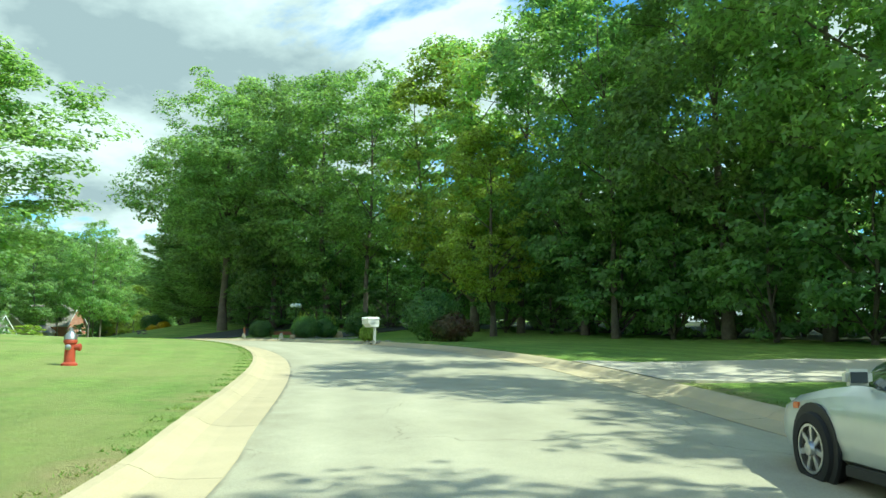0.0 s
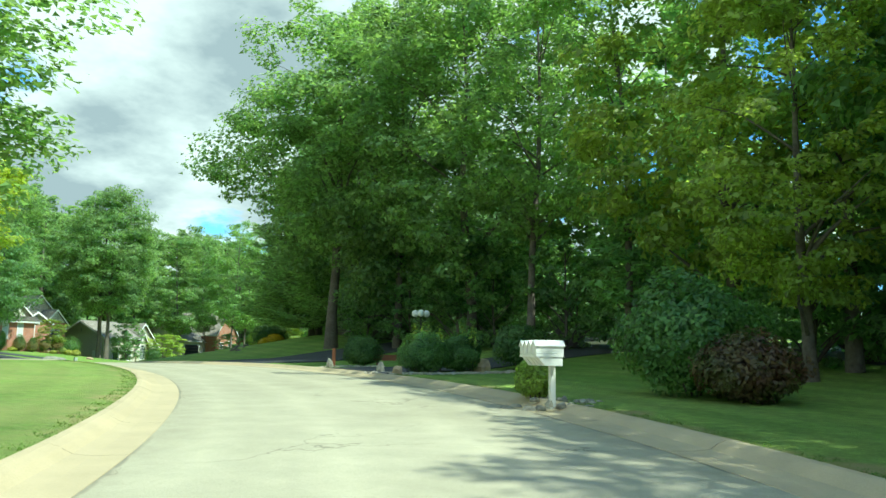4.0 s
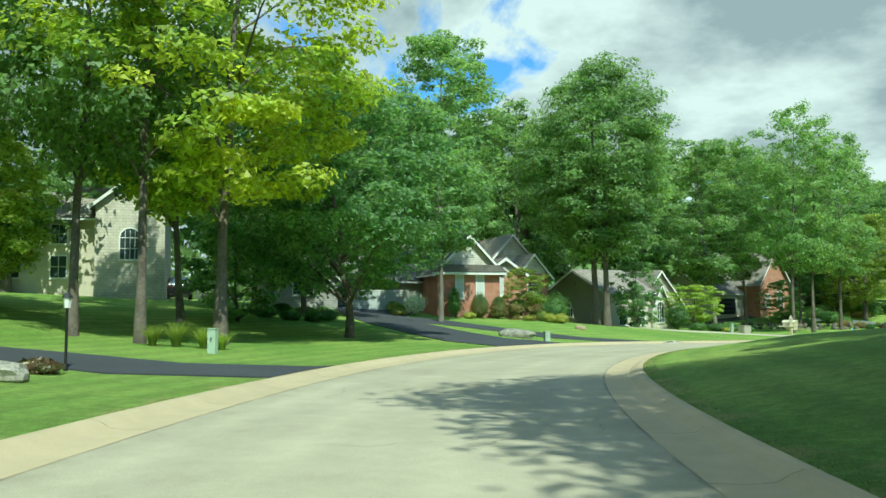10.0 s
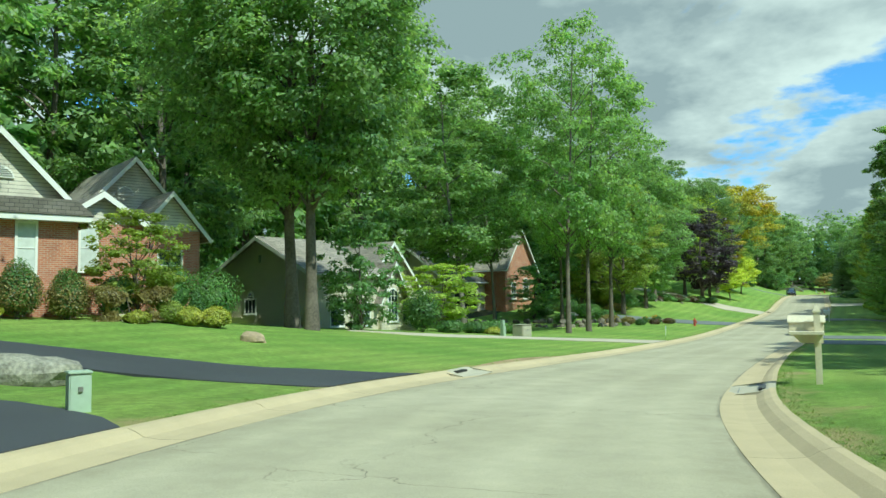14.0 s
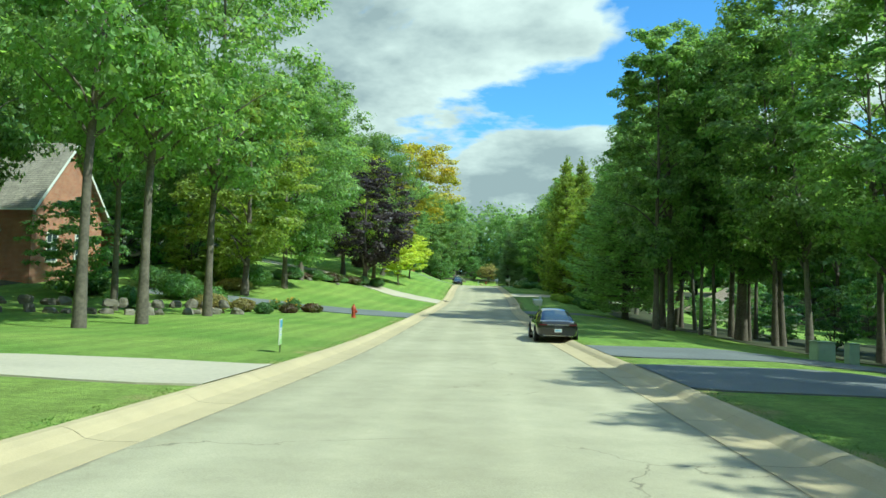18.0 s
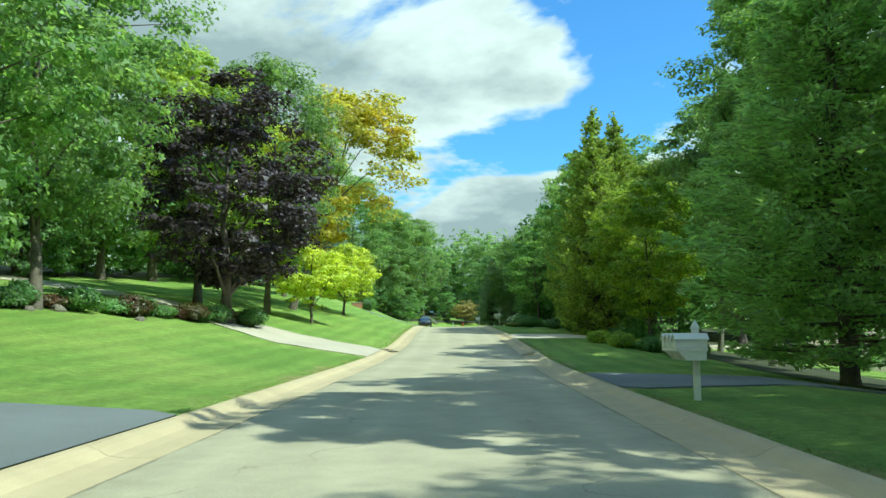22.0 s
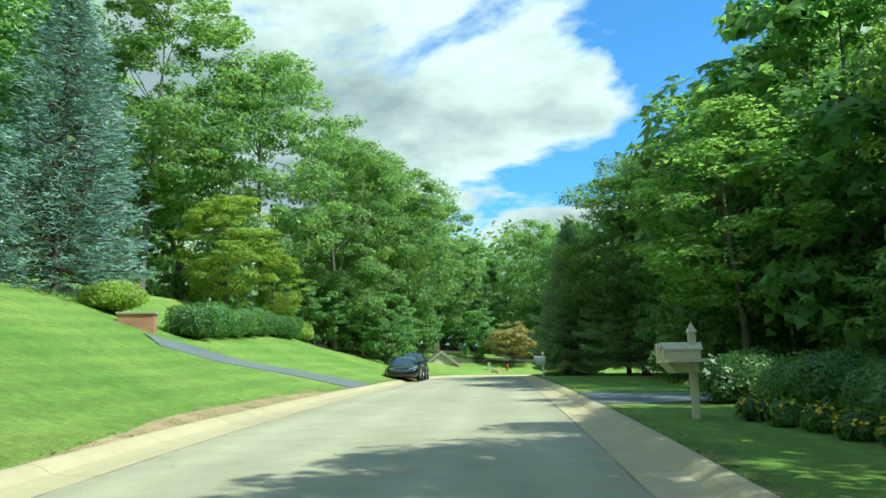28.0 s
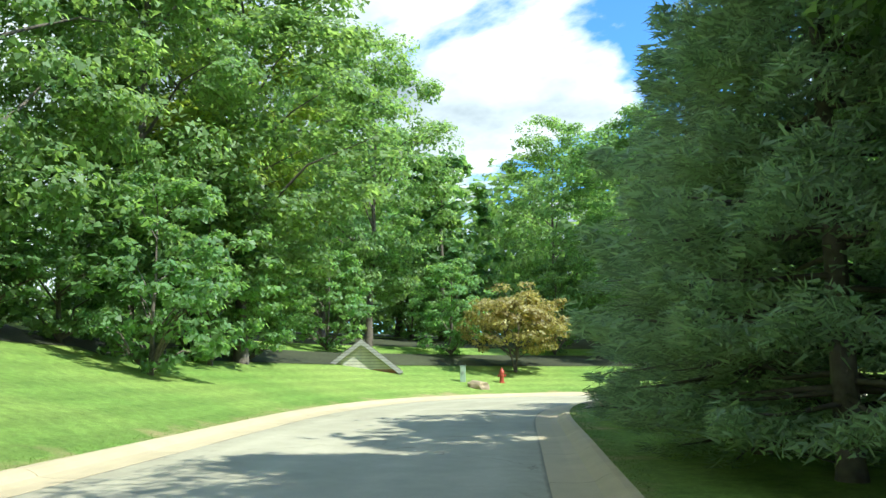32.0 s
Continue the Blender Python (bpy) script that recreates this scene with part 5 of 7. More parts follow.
def window(house, x, y, z, wide, tall, turn=0, cols=2, rows=2, arch=False, shade=False, name="window"):
    """A window in a wall; x, y: its middle on the wall; turn: the way it faces, 0 to -y. Frame, panes, glazing bars and sill."""
    e = new(name)
    e.parent = house
    e.matrix_basis = pose(x, y, z, 0, 0, turn)
    hw = wide / 2
    fr = bmesh.new()
    for a in (box(-hw - 0.09, -0.05, 0, -hw, 0.03, tall, bm=fr), box(hw, -0.05, 0, hw + 0.09, 0.03, tall, bm=fr), box(-hw - 0.09, -0.05, -0.09, hw + 0.09, 0.03, 0, bm=fr)):
        pass
    if arch:
        n = 14
        for k in range(n):
            a0, a1 = math.pi * k / n, math.pi * (k + 1) / n
            q = [(hw * math.cos(a0), tall + hw * math.sin(a0)), ((hw + 0.1) * math.cos(a0), tall + (hw + 0.1) * math.sin(a0)), ((hw + 0.1) * math.cos(a1), tall + (hw + 0.1) * math.sin(a1)), (hw * math.cos(a1), tall + hw * math.sin(a1))]
            prism(q, -0.05, 0.03, fr)
        pane = prism([(-hw, 0), (hw, 0)] + [(hw * math.cos(math.pi * k / n), tall + hw * math.sin(math.pi * k / n)) for k in range(n + 1)][0:], -0.012, 0.0)
        box(-hw, -0.04, tall - 0.03, hw, 0.0, tall + 0.03, bm=fr)
    else:
        box(-hw - 0.09, -0.05, tall, hw + 0.09, 0.03, tall + 0.1, bm=fr)
        pane = box(-hw, -0.012, 0, hw, 0.0, tall)
    part("frame", fr, WHITE, e)
    part("pane", pane, CURTAIN if shade else GLASS, e)
    for k in range(1, cols):
        u = -hw + wide * k / cols
        part("glazing_bar", box(u - 0.018, -0.035, 0.0, u + 0.018, -0.013, tall + (hw * 0.8 if arch else 0)), WHITE, e)
    for k in range(1, rows):
        v = tall * k / rows
        part("glazing_bar", box(-hw, -0.033, v - 0.018, hw, -0.014, v + 0.018), WHITE, e)
    part("sill", box(-hw - 0.14, -0.11, -0.14, hw + 0.14, 0.02, -0.092, 0.01), WHITE, e)
    return e


def garage_door(house, x, y, z, wide, tall, turn=0, mat=GARAGE):
    e = new("garage_door")
    e.parent = house
    e.matrix_basis = pose(x, y, z, 0, 0, turn)
    rows = 4
    for k in range(rows):
        part("panel", box(-wide / 2, -0.04, k * tall / rows + 0.008, wide / 2, 0.0, (k + 1) * tall / rows - 0.008, 0.012), mat, e)
    fr = box(-wide / 2 - 0.12, -0.06, 0, -wide / 2, 0.02, tall + 0.12)
    box(wide / 2, -0.06, 0, wide / 2 + 0.12, 0.02, tall + 0.12, bm=fr)
    box(-wide / 2, -0.06, tall, wide / 2, 0.02, tall + 0.12, bm=fr)
    part("frame", fr, WHITE, e)
    return e


def vent(house, x, y, z, r, turn=0):
    e = new("gable_vent")
    e.parent = house
    e.matrix_basis = pose(x, y, z, 0, 0, turn)
    arc = [(r * math.cos(math.pi * k / 12), r * math.sin(math.pi * k / 12)) for k in range(13)]
    part("frame", prism(arc, -0.05, 0.0), WHITE, e)
    for k in range(5):
        h = 0.08 + k * r * 0.17
        w = math.sqrt(max(0.01, (r * 0.88) ** 2 - h * h))
        part("slat", box(-w, -0.075, h - 0.012, w, -0.052, h + 0.012), GREY_SIDING, e)


# brick house with a projecting gabled garage wing
h1 = thing("house", -71.12, 104.01, 2.5, 64, "red brick house with cream gables and a dark shingle roof", "house")
block(h1, 0, 5.3, 0, 11, 3.85, 6.6, "y", BRICK, SHINGLE, SIDING)
block(h1, 7.0, 13.0, 8.6, 18, 4.3, 7.6, "y", BRICK, TAN_SHINGLE, SIDING)
block(h1, 5.3, 8.6, 3.0, 8.6, 3.85, 5.0, "y", BRICK, SHINGLE, SIDING, name="entry_wing")
block(h1, 9.2, 12.0, 5.2, 8.6, 3.9, 5.55, "y", BRICK, TAN_SHINGLE, SIDING, name="porch_wing")
block(h1, -7.5, 0, 4.2, 13, 3.3, 6.6, "x", GREY_SIDING, SHINGLE)
block(h1, -13, -7.5, 2.2, 12, 3.3, 6.0, "y", GREY_SIDING, SHINGLE, SIDING)
skirt = prism([(-0.45, 3.74), (5.75, 3.74), (5.1, 4.3), (0.2, 4.3)], -0.55, 0.02)
part("skirt_roof", skirt, SHINGLE, h1)
part("cornice", box(-0.4, -0.5, 3.52, 5.7, -0.004, 3.72), WHITE, h1)
for u in (1.87, 3.6):
    window(h1, u, -0.004, 1.68, 0.56, 1.74, 0, 1, 2, shade=True)
window(h1, 6.47, 2.996, 1.95, 0.6, 1.75, 0, 1, 2, shade=True)
window(h1, 10.6, 5.196, 1.1, 1.0, 1.8, 0, 2, 3)
vent(h1, 2.75, -0.02, 4.98, 0.42)
vent(h1, 9.6, 8.58, 5.85, 0.42)
garage_door(h1, -3.6, 4.196, 0, 4.6, 2.3)
window(h1, -6.8, 4.196, 1.0, 0.8, 1.5, 0, 1, 2)
window(h1, -10.2, 2.196, 2.0, 1.5, 1.6, 0, 2, 2)

# stucco house with arched windows
h3 = thing("house", -72.1, 129.4, 0.85, 75.3, "tan stucco house with steep shingle gables", "house")
block(h3, 0, 6.2, 0.8, 11.0, 4.1, 6.5, "x", STUCCO, TAN_SHINGLE)
block(h3, 6.2, 11.9, 2.5, 10.5, 3.2, 6.4, "y", STONE_WALL, TAN_SHINGLE)
block(h3, 6.0, 8.2, 0.5, 2.5, 2.7, 4.8, "y", STONE_WALL, TAN_SHINGLE, name="bay")
window(h3, 7.1, 0.496, 0.9, 0.9, 1.7, 0, 3, 4, arch=True)
window(h3, 10.3, 2.496, 0.8, 1.2, 1.5, 0, 2, 2)
window(h3, -0.004, 6.9, 1.55, 1.1, 0.9, -90, 3, 1)
window(h3, -0.004, 6.9, 2.55, 0.5, 0.12, -90, 1, 1, arch=True)
for z0, y0, y1 in ((1.2, 0.8, 6.0), (1.2, 7.8, 11.0), (3.0, 0.8, 6.2), (3.0, 7.6, 11.0)):
    part("moulding", box(-0.07, y0, z0, -0.004, y1, z0 + 0.12, 0.01), STUCCO, h3)
part("vent", box(-0.05, 5.75, 4.9, -0.004, 6.0, 5.4, 0.006), GREY_SIDING, h3)
for u in (2.2, 4.6):
    window(h3, u, 0.796, 0.7, 1.1, 1.4, 0, 2, 2)
part("door", box(-0.05, 2.2, 0, -0.002, 3.2, 2.1, 0.01), WHITE, h3)

# tan house up the first drive
h0 = thing("house", -82.0, 81.6, 5.2, 62, "tan stone house among tall trees", "house")
block(h0, 0, 4.6, 0, 8, 5.6, 7.5, "y", STONE_WALL, TAN_SHINGLE)
block(h0, -11, 0, 1.4, 10, 4.8, 7.4, "x", STUCCO, TAN_SHINGLE)
window(h0, 2.3, -0.004, 1.75, 1.3, 1.5, 0, 4, 2, arch=True)
for u in (-2.5, -5.5, -8.5):
    window(h0, u, 1.396, 2.9, 1.0, 1.3, 0, 2, 2)
    window(h0, u, 1.396, 0.5, 1.0, 1.5, 0, 2, 2)

# brick house above the boulder wall
h4 = thing("house", -74.6, 168.8, 2.3, 84, "orange brick house with a cream-trimmed gable", "house")
block(h4, 0, 7.6, 0, 10, 4.4, 8.6, "y", BRICK, TAN_SHINGLE)
block(h4, -8.5, 0, 2.5, 11, 3.0, 6.2, "x", STUCCO, SHINGLE)
block(h4, 7.6, 16, 3, 12, 4.0, 7.5, "x", BRICK, TAN_SHINGLE)
garage_door(h4, -4.4, 2.496, 0, 4.6, 2.2, 0, DARK)
window(h4, 5.2, -0.004, 1.0, 1.3, 1.6, 0, 3, 3, arch=True)
window(h4, 2.0, -0.004, 1.0, 1.0, 1.7, 0, 2, 3)
for u in (9.5, 12, 14.5):
    window(h4, u, 2.996, 1.0, 1.0, 1.5, 0, 2, 2)

# house low behind the woods on the other side
h5 = thing("house", -14.6, 219.5, -2.3, 263, "beige house seen between dark trunks", "house")
block(h5, -6, 7, -5, 5, 2.9, 5.6, "x", STUCCO, PINK_SHINGLE)
for u in (-4, -1, 2.5, 5):
    window(h5, u, -5.004, 0.9, 1.1, 1.3, 0, 2, 2)
# house at the end of the street
h6 = thing("house", -48.6, 313.6, 2.75, 8, "cream-sided house with a brick base below the lawn", "house")
block(h6, -1.7, 1.7, 0, 8, 2.0, 3.3, "y", BRICK, SHINGLE, SIDING, over=0.2, edge=GREY_SIDING)


# ---- small things beside the street ----
def rock(name, x, y, sx, sy, sz, mat, label, group="", seed=0, rz=0, parent=None):
    """A weathered angular boulder with split faces, sunk a little into the ground."""
    r = np.random.default_rng(900 + seed)
    planes = r.normal(0, 1, (13, 3))
    planes[0] = (0.06, -0.04, 1)
    planes /= np.linalg.norm(planes, axis=1)[:, None]
    far = r.uniform(0.68, 0.96, 13)
    bm = bmesh.new()
    bmesh.ops.create_icosphere(bm, subdivisions=3, radius=1)
    for v in bm.verts:
        p = v.co.normalized()
        d = planes @ np.array(p)
        f = min(1.05, float((far[d > 0.05] / d[d > 0.05]).min())) if (d > 0.05).any() else 1.0
        f *= 1 + 0.07 * noise.noise(p * 3.5 + Vector((seed * 3.1, 0, 0))) + 0.05 * noise.noise(p * 8 + Vector((0, seed, 0)))
        q = p * f
        ledge = 0.04 * math.sin(q.z * 16 + seed)
        v.co = Vector((q.x * sx * (1 + ledge), q.y * sy * (1 + ledge), max(-0.3, q.z) * sz + 0.12 * sz))
    ob = part(name, bm, mat, None, "")
    ob.matrix_world = pose(x, y, ground_z(x, y) - 0.02, 0, 0, rz)
    return tagged(ob, label, "rock", group)


def hydrant(x, y, rz, label):
    e = thing("fire_hydrant", x, y, None, rz, label, "hydrant")
    part("barrel", lathe([(0.16, -0.05), (0.16, 0.03), (0.11, 0.06), (0.1, 0.42), (0.135, 0.45), (0.135, 0.5), (0.12, 0.52)], 18), RED_PAINT, e, smooth=True)
    part("bonnet", lathe([(0.13, 0.52), (0.12, 0.58), (0.085, 0.65), (0.045, 0.69), (0.04, 0.75), (0.02, 0.76)], 18), STEEL if y < 100 else RED_PAINT, e, smooth=True)
    for k, (turn, r, l) in enumerate(((0, 0.065, 0.2), (90, 0.05, 0.19), (-90, 0.05, 0.19))):
        bm = lathe([(r, 0.08), (r, l - 0.05), (r * 1.2, l - 0.045), (r * 1.2, l), (r * 0.5, l + 0.02)], 12)
        bmesh.ops.transform(bm, matrix=pose(0, 0, 0.36, 90, 0, turn), verts=bm.verts)
        part("nozzle_cap", bm, STEEL if y < 100 and k else RED_PAINT, e, smooth=True)
    return e


hydrant(-7.2, 16.5, 100, "red fire hydrant with dull metal caps on the lawn")
hydrant(-54.6, 165.6, 90, "red fire hydrant on the mown lawn")
hydrant(-41.8, 315.2, 0, "small red fire hydrant by the bend")


def letterboxes(x, y, rz, boxes, mat, label, finial=True, tall=1.55, size=1.0):
    """Letterboxes on one post, facing +x in its own axes."""
    e = thing("letterbox_post", x, y, None, rz, label, "mailbox", "letterboxes")
    e.scale = (size, size, size)
    part("post", box(-0.06, -0.06, -0.3, 0.06, 0.06, tall, 0.008), mat, e)
    if finial:
        bm = box(-0.075, -0.075, tall, 0.075, 0.075, tall + 0.03)
        tip = bmesh.ops.create_cone(bm, cap_ends=True, segments=4, radius1=0.1, radius2=0.0, depth=0.16)["verts"]
        bmesh.ops.transform(bm, matrix=Matrix.Translation((0, 0, tall + 0.11)) @ Matrix.Rotation(radians(45), 4, "Z"), verts=tip)
        part("finial", bm, mat, e)
    part("arm", box(-0.12, -0.64, 0.98, 0.5, 0.36, 1.04, 0.006), mat, e)
    part("brace", box(-0.04, -0.4, 0.82, 0.04, 0.2, 0.98, 0.006), mat, e)
    for k in range(boxes):
        u = -0.5 + k * 0.25
        bm = prism([(u - 0.1, 1.045), (u + 0.1, 1.045), (u + 0.1, 1.22), (u, 1.31), (u - 0.1, 1.22)], -0.5, 0.12)
        turn = Matrix.Rotation(radians(90), 4, "Z")
        bmesh.ops.transform(bm, matrix=turn, verts=bm.verts)
        b = part("box", bm, mat, e)
        for s in (-1, 1):
            slope = prism([(u, 1.315), (u, 1.335), (u + s * 0.125, 1.217), (u + s * 0.125, 1.197)], -0.53, 0.15)
            bmesh.ops.transform(slope, matrix=turn, verts=slope.verts)
            part("roof", slope, mat, b)
        part("door", box(0.501, u - 0.075, 1.06, 0.512, u + 0.075, 1.24, 0.003), mat, b)
        part("flag", box(0.1, u - 0.112, 1.13, 0.24, u - 0.102, 1.165), RED_PAINT, b)
        part("holder", prism([(-0.1, 0.98), (0.46, 0.98), (0.3, 0.8), (-0.1, 0.8)], u - 0.09, u + 0.09), mat, e)
    return e


letterboxes(-2.2, 36.4, 205, 4, WHITE, "row of weathered white letterboxes on a post", False, 1.05, 0.85)
letterboxes(-44.4, 106.0, 180, 2, CREAM, "cream wooden letterboxes on a carved post", True, 1.4, 1.05)
letterboxes(-43.1, 176.8, 180, 4, WHITE, "white letterboxes on a pointed post", True, 1.42, 0.9)
letterboxes(-40.75, 245.4, 180, 3, CREAM, "cream letterboxes stacked on a pointed post", True, 1.5, 1.0)
letterboxes(-41.0, 276.5, 180, 3, WHITE, "white letterboxes on a pointed post by the spruces", True, 1.45, 0.92)


def pedestal(name, x, y, w, d, h, mat, label, rz=0):
    e = thing(name, x, y, None, rz, label, "utility box", "utility boxes")
    part("body", box(-w / 2, -d / 2, -0.1, w / 2, d / 2, h, min(w, d) * 0.06), mat, e)
    part("lid", box(-w / 2 - 0.015, -d / 2 - 0.015, h, w / 2 + 0.015, d / 2 + 0.015, h + 0.04, 0.012), mat, e)
    part("hasp", box(-0.03, -d / 2 - 0.03, h * 0.55, 0.03, -d / 2 - 0.002, h * 0.68), STEEL, e)


pedestal("utility_pedestal", -50.4, 74.0, 0.28, 0.28, 0.8, GREEN_BOX, "pale green utility pedestal on the lawn", 40)
pedestal("utility_pedestal", -54.1, 96.4, 0.3, 0.3, 0.55, GREEN_BOX, "short grey-green utility pedestal by the drive", 60)
pedestal("transformer_box", -60.9, 135.0, 1.0, 0.8, 0.72, GREY_BOX, "squat tan transformer box on the lawn", 75)
pedestal("utility_pedestal", -62.3, 135.3, 0.22, 0.22, 0.95, GREEN_BOX, "tall thin green utility pedestal", 75)
pedestal("utility_pedestal", -61.9, 134.4, 0.26, 0.2, 0.6, GREEN_BOX, "low green utility pedestal", 75)
pedestal("transformer_box", -36.4, 149.0, 0.7, 0.6, 0.65, GREEN_BOX, "green transformer box beside the drive", 90)
pedestal("utility_pedestal", -35.3, 149.2, 0.4, 0.35, 0.7, GREEN_BOX, "grey-green utility pedestal beside the drive", 90)
pedestal("utility_pedestal", -43.7, 314.2, 0.26, 0.26, 0.75, GREEN_BOX, "pale utility pedestal by the bend", 0)
pedestal("utility_pedestal", -35.2, 243.0, 0.26, 0.26, 0.7, GREEN_BOX, "pale green utility pedestal under the trees", 0)

rock("boulder", -7.62, 46.85, 0.18, 0.16, 0.3, TAN_ROCK, "rounded tan boulder at the drive corner", seed=1)
rock("boulder", -11.55, 51.7, 0.16, 0.13, 0.4, ROCK, "upright pale stone beside the kerb", seed=2)
rock("boulder", -8.46, 47.85, 0.14, 0.12, 0.38, ROCK, "grey upright stone beside the drive", seed=3)
rock("boulder", -5.3, 49.3, 0.36, 0.25, 0.55, TAN_ROCK, "square tan stone block by the hedge", seed=4)
rock("boulder", -58.1, 98.4, 1.35, 0.55, 0.52, ROCK, "long flat weathered grey boulder on the lawn", seed=5, rz=30)
rock("boulder", -61.6, 109.8, 0.55, 0.4, 0.35, TAN_ROCK, "small tan boulder on the lawn", seed=6)
rock("boulder", -43.0, 312.9, 0.55, 0.4, 0.42, TAN_ROCK, "tan boulder on the grass by the bend", seed=7)
rock("boulder", -43.9, 65.9, 0.75, 0.5, 0.4, ROCK, "rough grey rock in a planted bed", seed=8)
rock("boulder", -45.2, 66.8, 0.4, 0.3, 0.3, TAN_ROCK, "small rock in a planted bed", seed=9)
rb = np.random.default_rng(12)
for k in range(16):
    u = k / 15
    rock("boulder", -25.0 - 4.2 * u + rb.uniform(-0.5, 0.5), 72.4 + 9.5 * u + rb.uniform(-0.4, 0.4), rb.uniform(0.13, 0.24), rb.uniform(0.12, 0.2), rb.uniform(0.12, 0.2), SHADED_ROCK, "grey fieldstone edging the raised flower bed", "stones of the bed", 20 + k, rb.uniform(0, 180))
for row in range(2):
    for k in range(20):
        u = k / 19
        x, y = -72.5 + 11.5 * u + rb.uniform(-0.3, 0.3) - row * 0.5, 150 + 14 * u + rb.uniform(-0.3, 0.3) + row * 0.3
        b = rock("boulder", x, y, rb.uniform(0.25, 0.42), rb.uniform(0.24, 0.38), rb.uniform(0.28, 0.42), SHADED_ROCK, "brownish boulder of the retaining wall, coloured dark as in shade", "boulders of the wall", 50 + row * 20 + k, rb.uniform(0, 180))
        b.location.z += row * 0.4
for k in range(7):
    rock("boulder", -61.5 + rb.uniform(-1.2, 1.2), 164 + rb.uniform(-1, 1), rb.uniform(0.25, 0.45), rb.uniform(0.25, 0.4), rb.uniform(0.25, 0.4), TAN_ROCK, "tan stone edging the planted bed", "stones of the bed", 100 + k)
for k in range(26):
    a = rb.uniform(0, 6.28)
    q = rb.uniform(0.3, 1.1)
    rock("cobble", -2.0 + q * math.cos(a), 36.6 + 0.8 * q * math.sin(a), rb.uniform(0.07, 0.13), rb.uniform(0.06, 0.1), rb.uniform(0.06, 0.11), ROCK, "round grey cobble at the foot of the letterboxes", "cobbles", 120 + k)

def bush(x, y, rx, ry, high, mat, label, n=1600, size=0.09, seed=0, rz=0, square=0.0, group="", name="bush"):
    e = thing(name, x, y, None, rz, label, "bush", group)
    part("leaves", bush_mesh(seed, rx, ry, high, n, size, mat, square=square), None, e)
    r = np.random.default_rng(seed)
    stems = []
    for k in range(5):
        a = r.uniform(0, 6.28)
        stems.append(tube_arrays([(0.1 * math.cos(a), 0.1 * math.sin(a), -0.1), (rx * 0.3 * math.cos(a), ry * 0.3 * math.sin(a), high * 0.4), (rx * 0.6 * math.cos(a), ry * 0.6 * math.sin(a), high * 0.72)], [0.025, 0.018, 0.008], 5))
    part("wood", mesh_of("wood", *joined(stems), BARK, True), None, e)
    return e


BB = "clipped bushes by the drive"
bush(-10.9, 54.0, 0.8, 0.8, 1.25, HEDGE_LEAF, "round clipped evergreen bush beside the drive", 4200, 0.075, 1, group=BB)
bush(-7.0, 47.9, 0.88, 0.85, 1.32, HEDGE_LEAF, "large clipped bush with fresh shoots on top", 5200, 0.07, 2, group=BB)
bush(-5.95, 48.75, 0.74, 0.8, 1.3, HEDGE_LEAF, "rounded clipped bush with fresh shoots", 4400, 0.07, 3, group=BB)
for k, (x, y) in enumerate(((-7.4, 48.1), (-6.6, 48.4), (-6.9, 47.9), (-5.9, 49.0), (-5.5, 48.7), (-7.2, 48.6))):
    bush(x, y, 0.14, 0.14, 1.62, LIME_LEAF, "light green shoots rising from a clipped bush", 60, 0.1, 10 + k, group="fresh shoots", name="shoots")
bush(-4.0, 50.5, 1.0, 1.0, 1.6, HEDGE_LEAF, "loose green bush behind the stone block", 2400, 0.1, 4)
bush(0.6, 39.2, 1.5, 1.4, 2.4, HEDGE_LEAF, "loose dark shrub behind the letterboxes", 4200, 0.12, 5)
bush(1.4, 37.6, 1.0, 0.9, 1.3, RED_LEAF, "low reddish shrub behind the letterboxes", 1800, 0.1, 6)
bush(-2.6, 37.7, 0.4, 0.38, 0.8, LIME_LEAF, "small light green bush beside the letterboxes", 1300, 0.085, 7)
BH = "bushes before the brick house"
HX = Vector((math.cos(radians(64)), math.sin(radians(64))))
for u, v, rx, ry, h, m, lab in ((1.1, -1.0, 0.55, 0.5, 2.3, HEDGE_LEAF, "tall loose green shrub at the brick corner"), (2.1, -1.7, 0.5, 0.4, 0.5, HOSTA, "low pale green plants before the brick wall"), (3.2, -1.0, 0.78, 0.65, 1.75, RUST_LEAF, "rounded shrub with reddish leaves below a window"),
                                (4.75, -1.1, 0.75, 0.65, 1.6, RUST_LEAF, "rounded green and red shrub below a window"), (3.2, -1.05, 0.66, 0.6, 1.95, HEDGE_LEAF, "dense green shrub below a window"), (4.75, -1.15, 0.6, 0.55, 1.75, HEDGE_LEAF, "dense green shrub beside the brick wall"),
                                (6.6, -0.3, 0.7, 0.6, 1.6, HEDGE_LEAF, "dark rounded shrub beside the entry"), (8.66, -2.2, 0.5, 0.45, 0.7, HOSTA, "clump of yellow leaves at the bed's edge"), (9.66, -2.2, 0.6, 0.5, 0.75, HOSTA, "clump of yellow leaves beside the path"),
                                (6.73, -2.3, 0.45, 0.35, 0.42, HOSTA, "pale green hosta before the bronze hedge"), (8.1, -1.9, 0.45, 0.4, 0.8, LIME_LEAF, "light green plants beside the bronze hedge"), (9.6, 2.6, 1.3, 1.2, 2.4, HEDGE_LEAF, "large dark evergreen before the porch"), (11.6, 2.8, 1.3, 1.2, 2.4, HEDGE_LEAF, "large dark evergreen beside the porch")):
    bx, by = -71.12 + HX.x * u - HX.y * v, 104.01 + HX.y * u + HX.x * v
    bush(bx, by, rx, ry, h, m, lab, 1700, 0.085, int(u * 10) + 30, rz=64, group=BH)
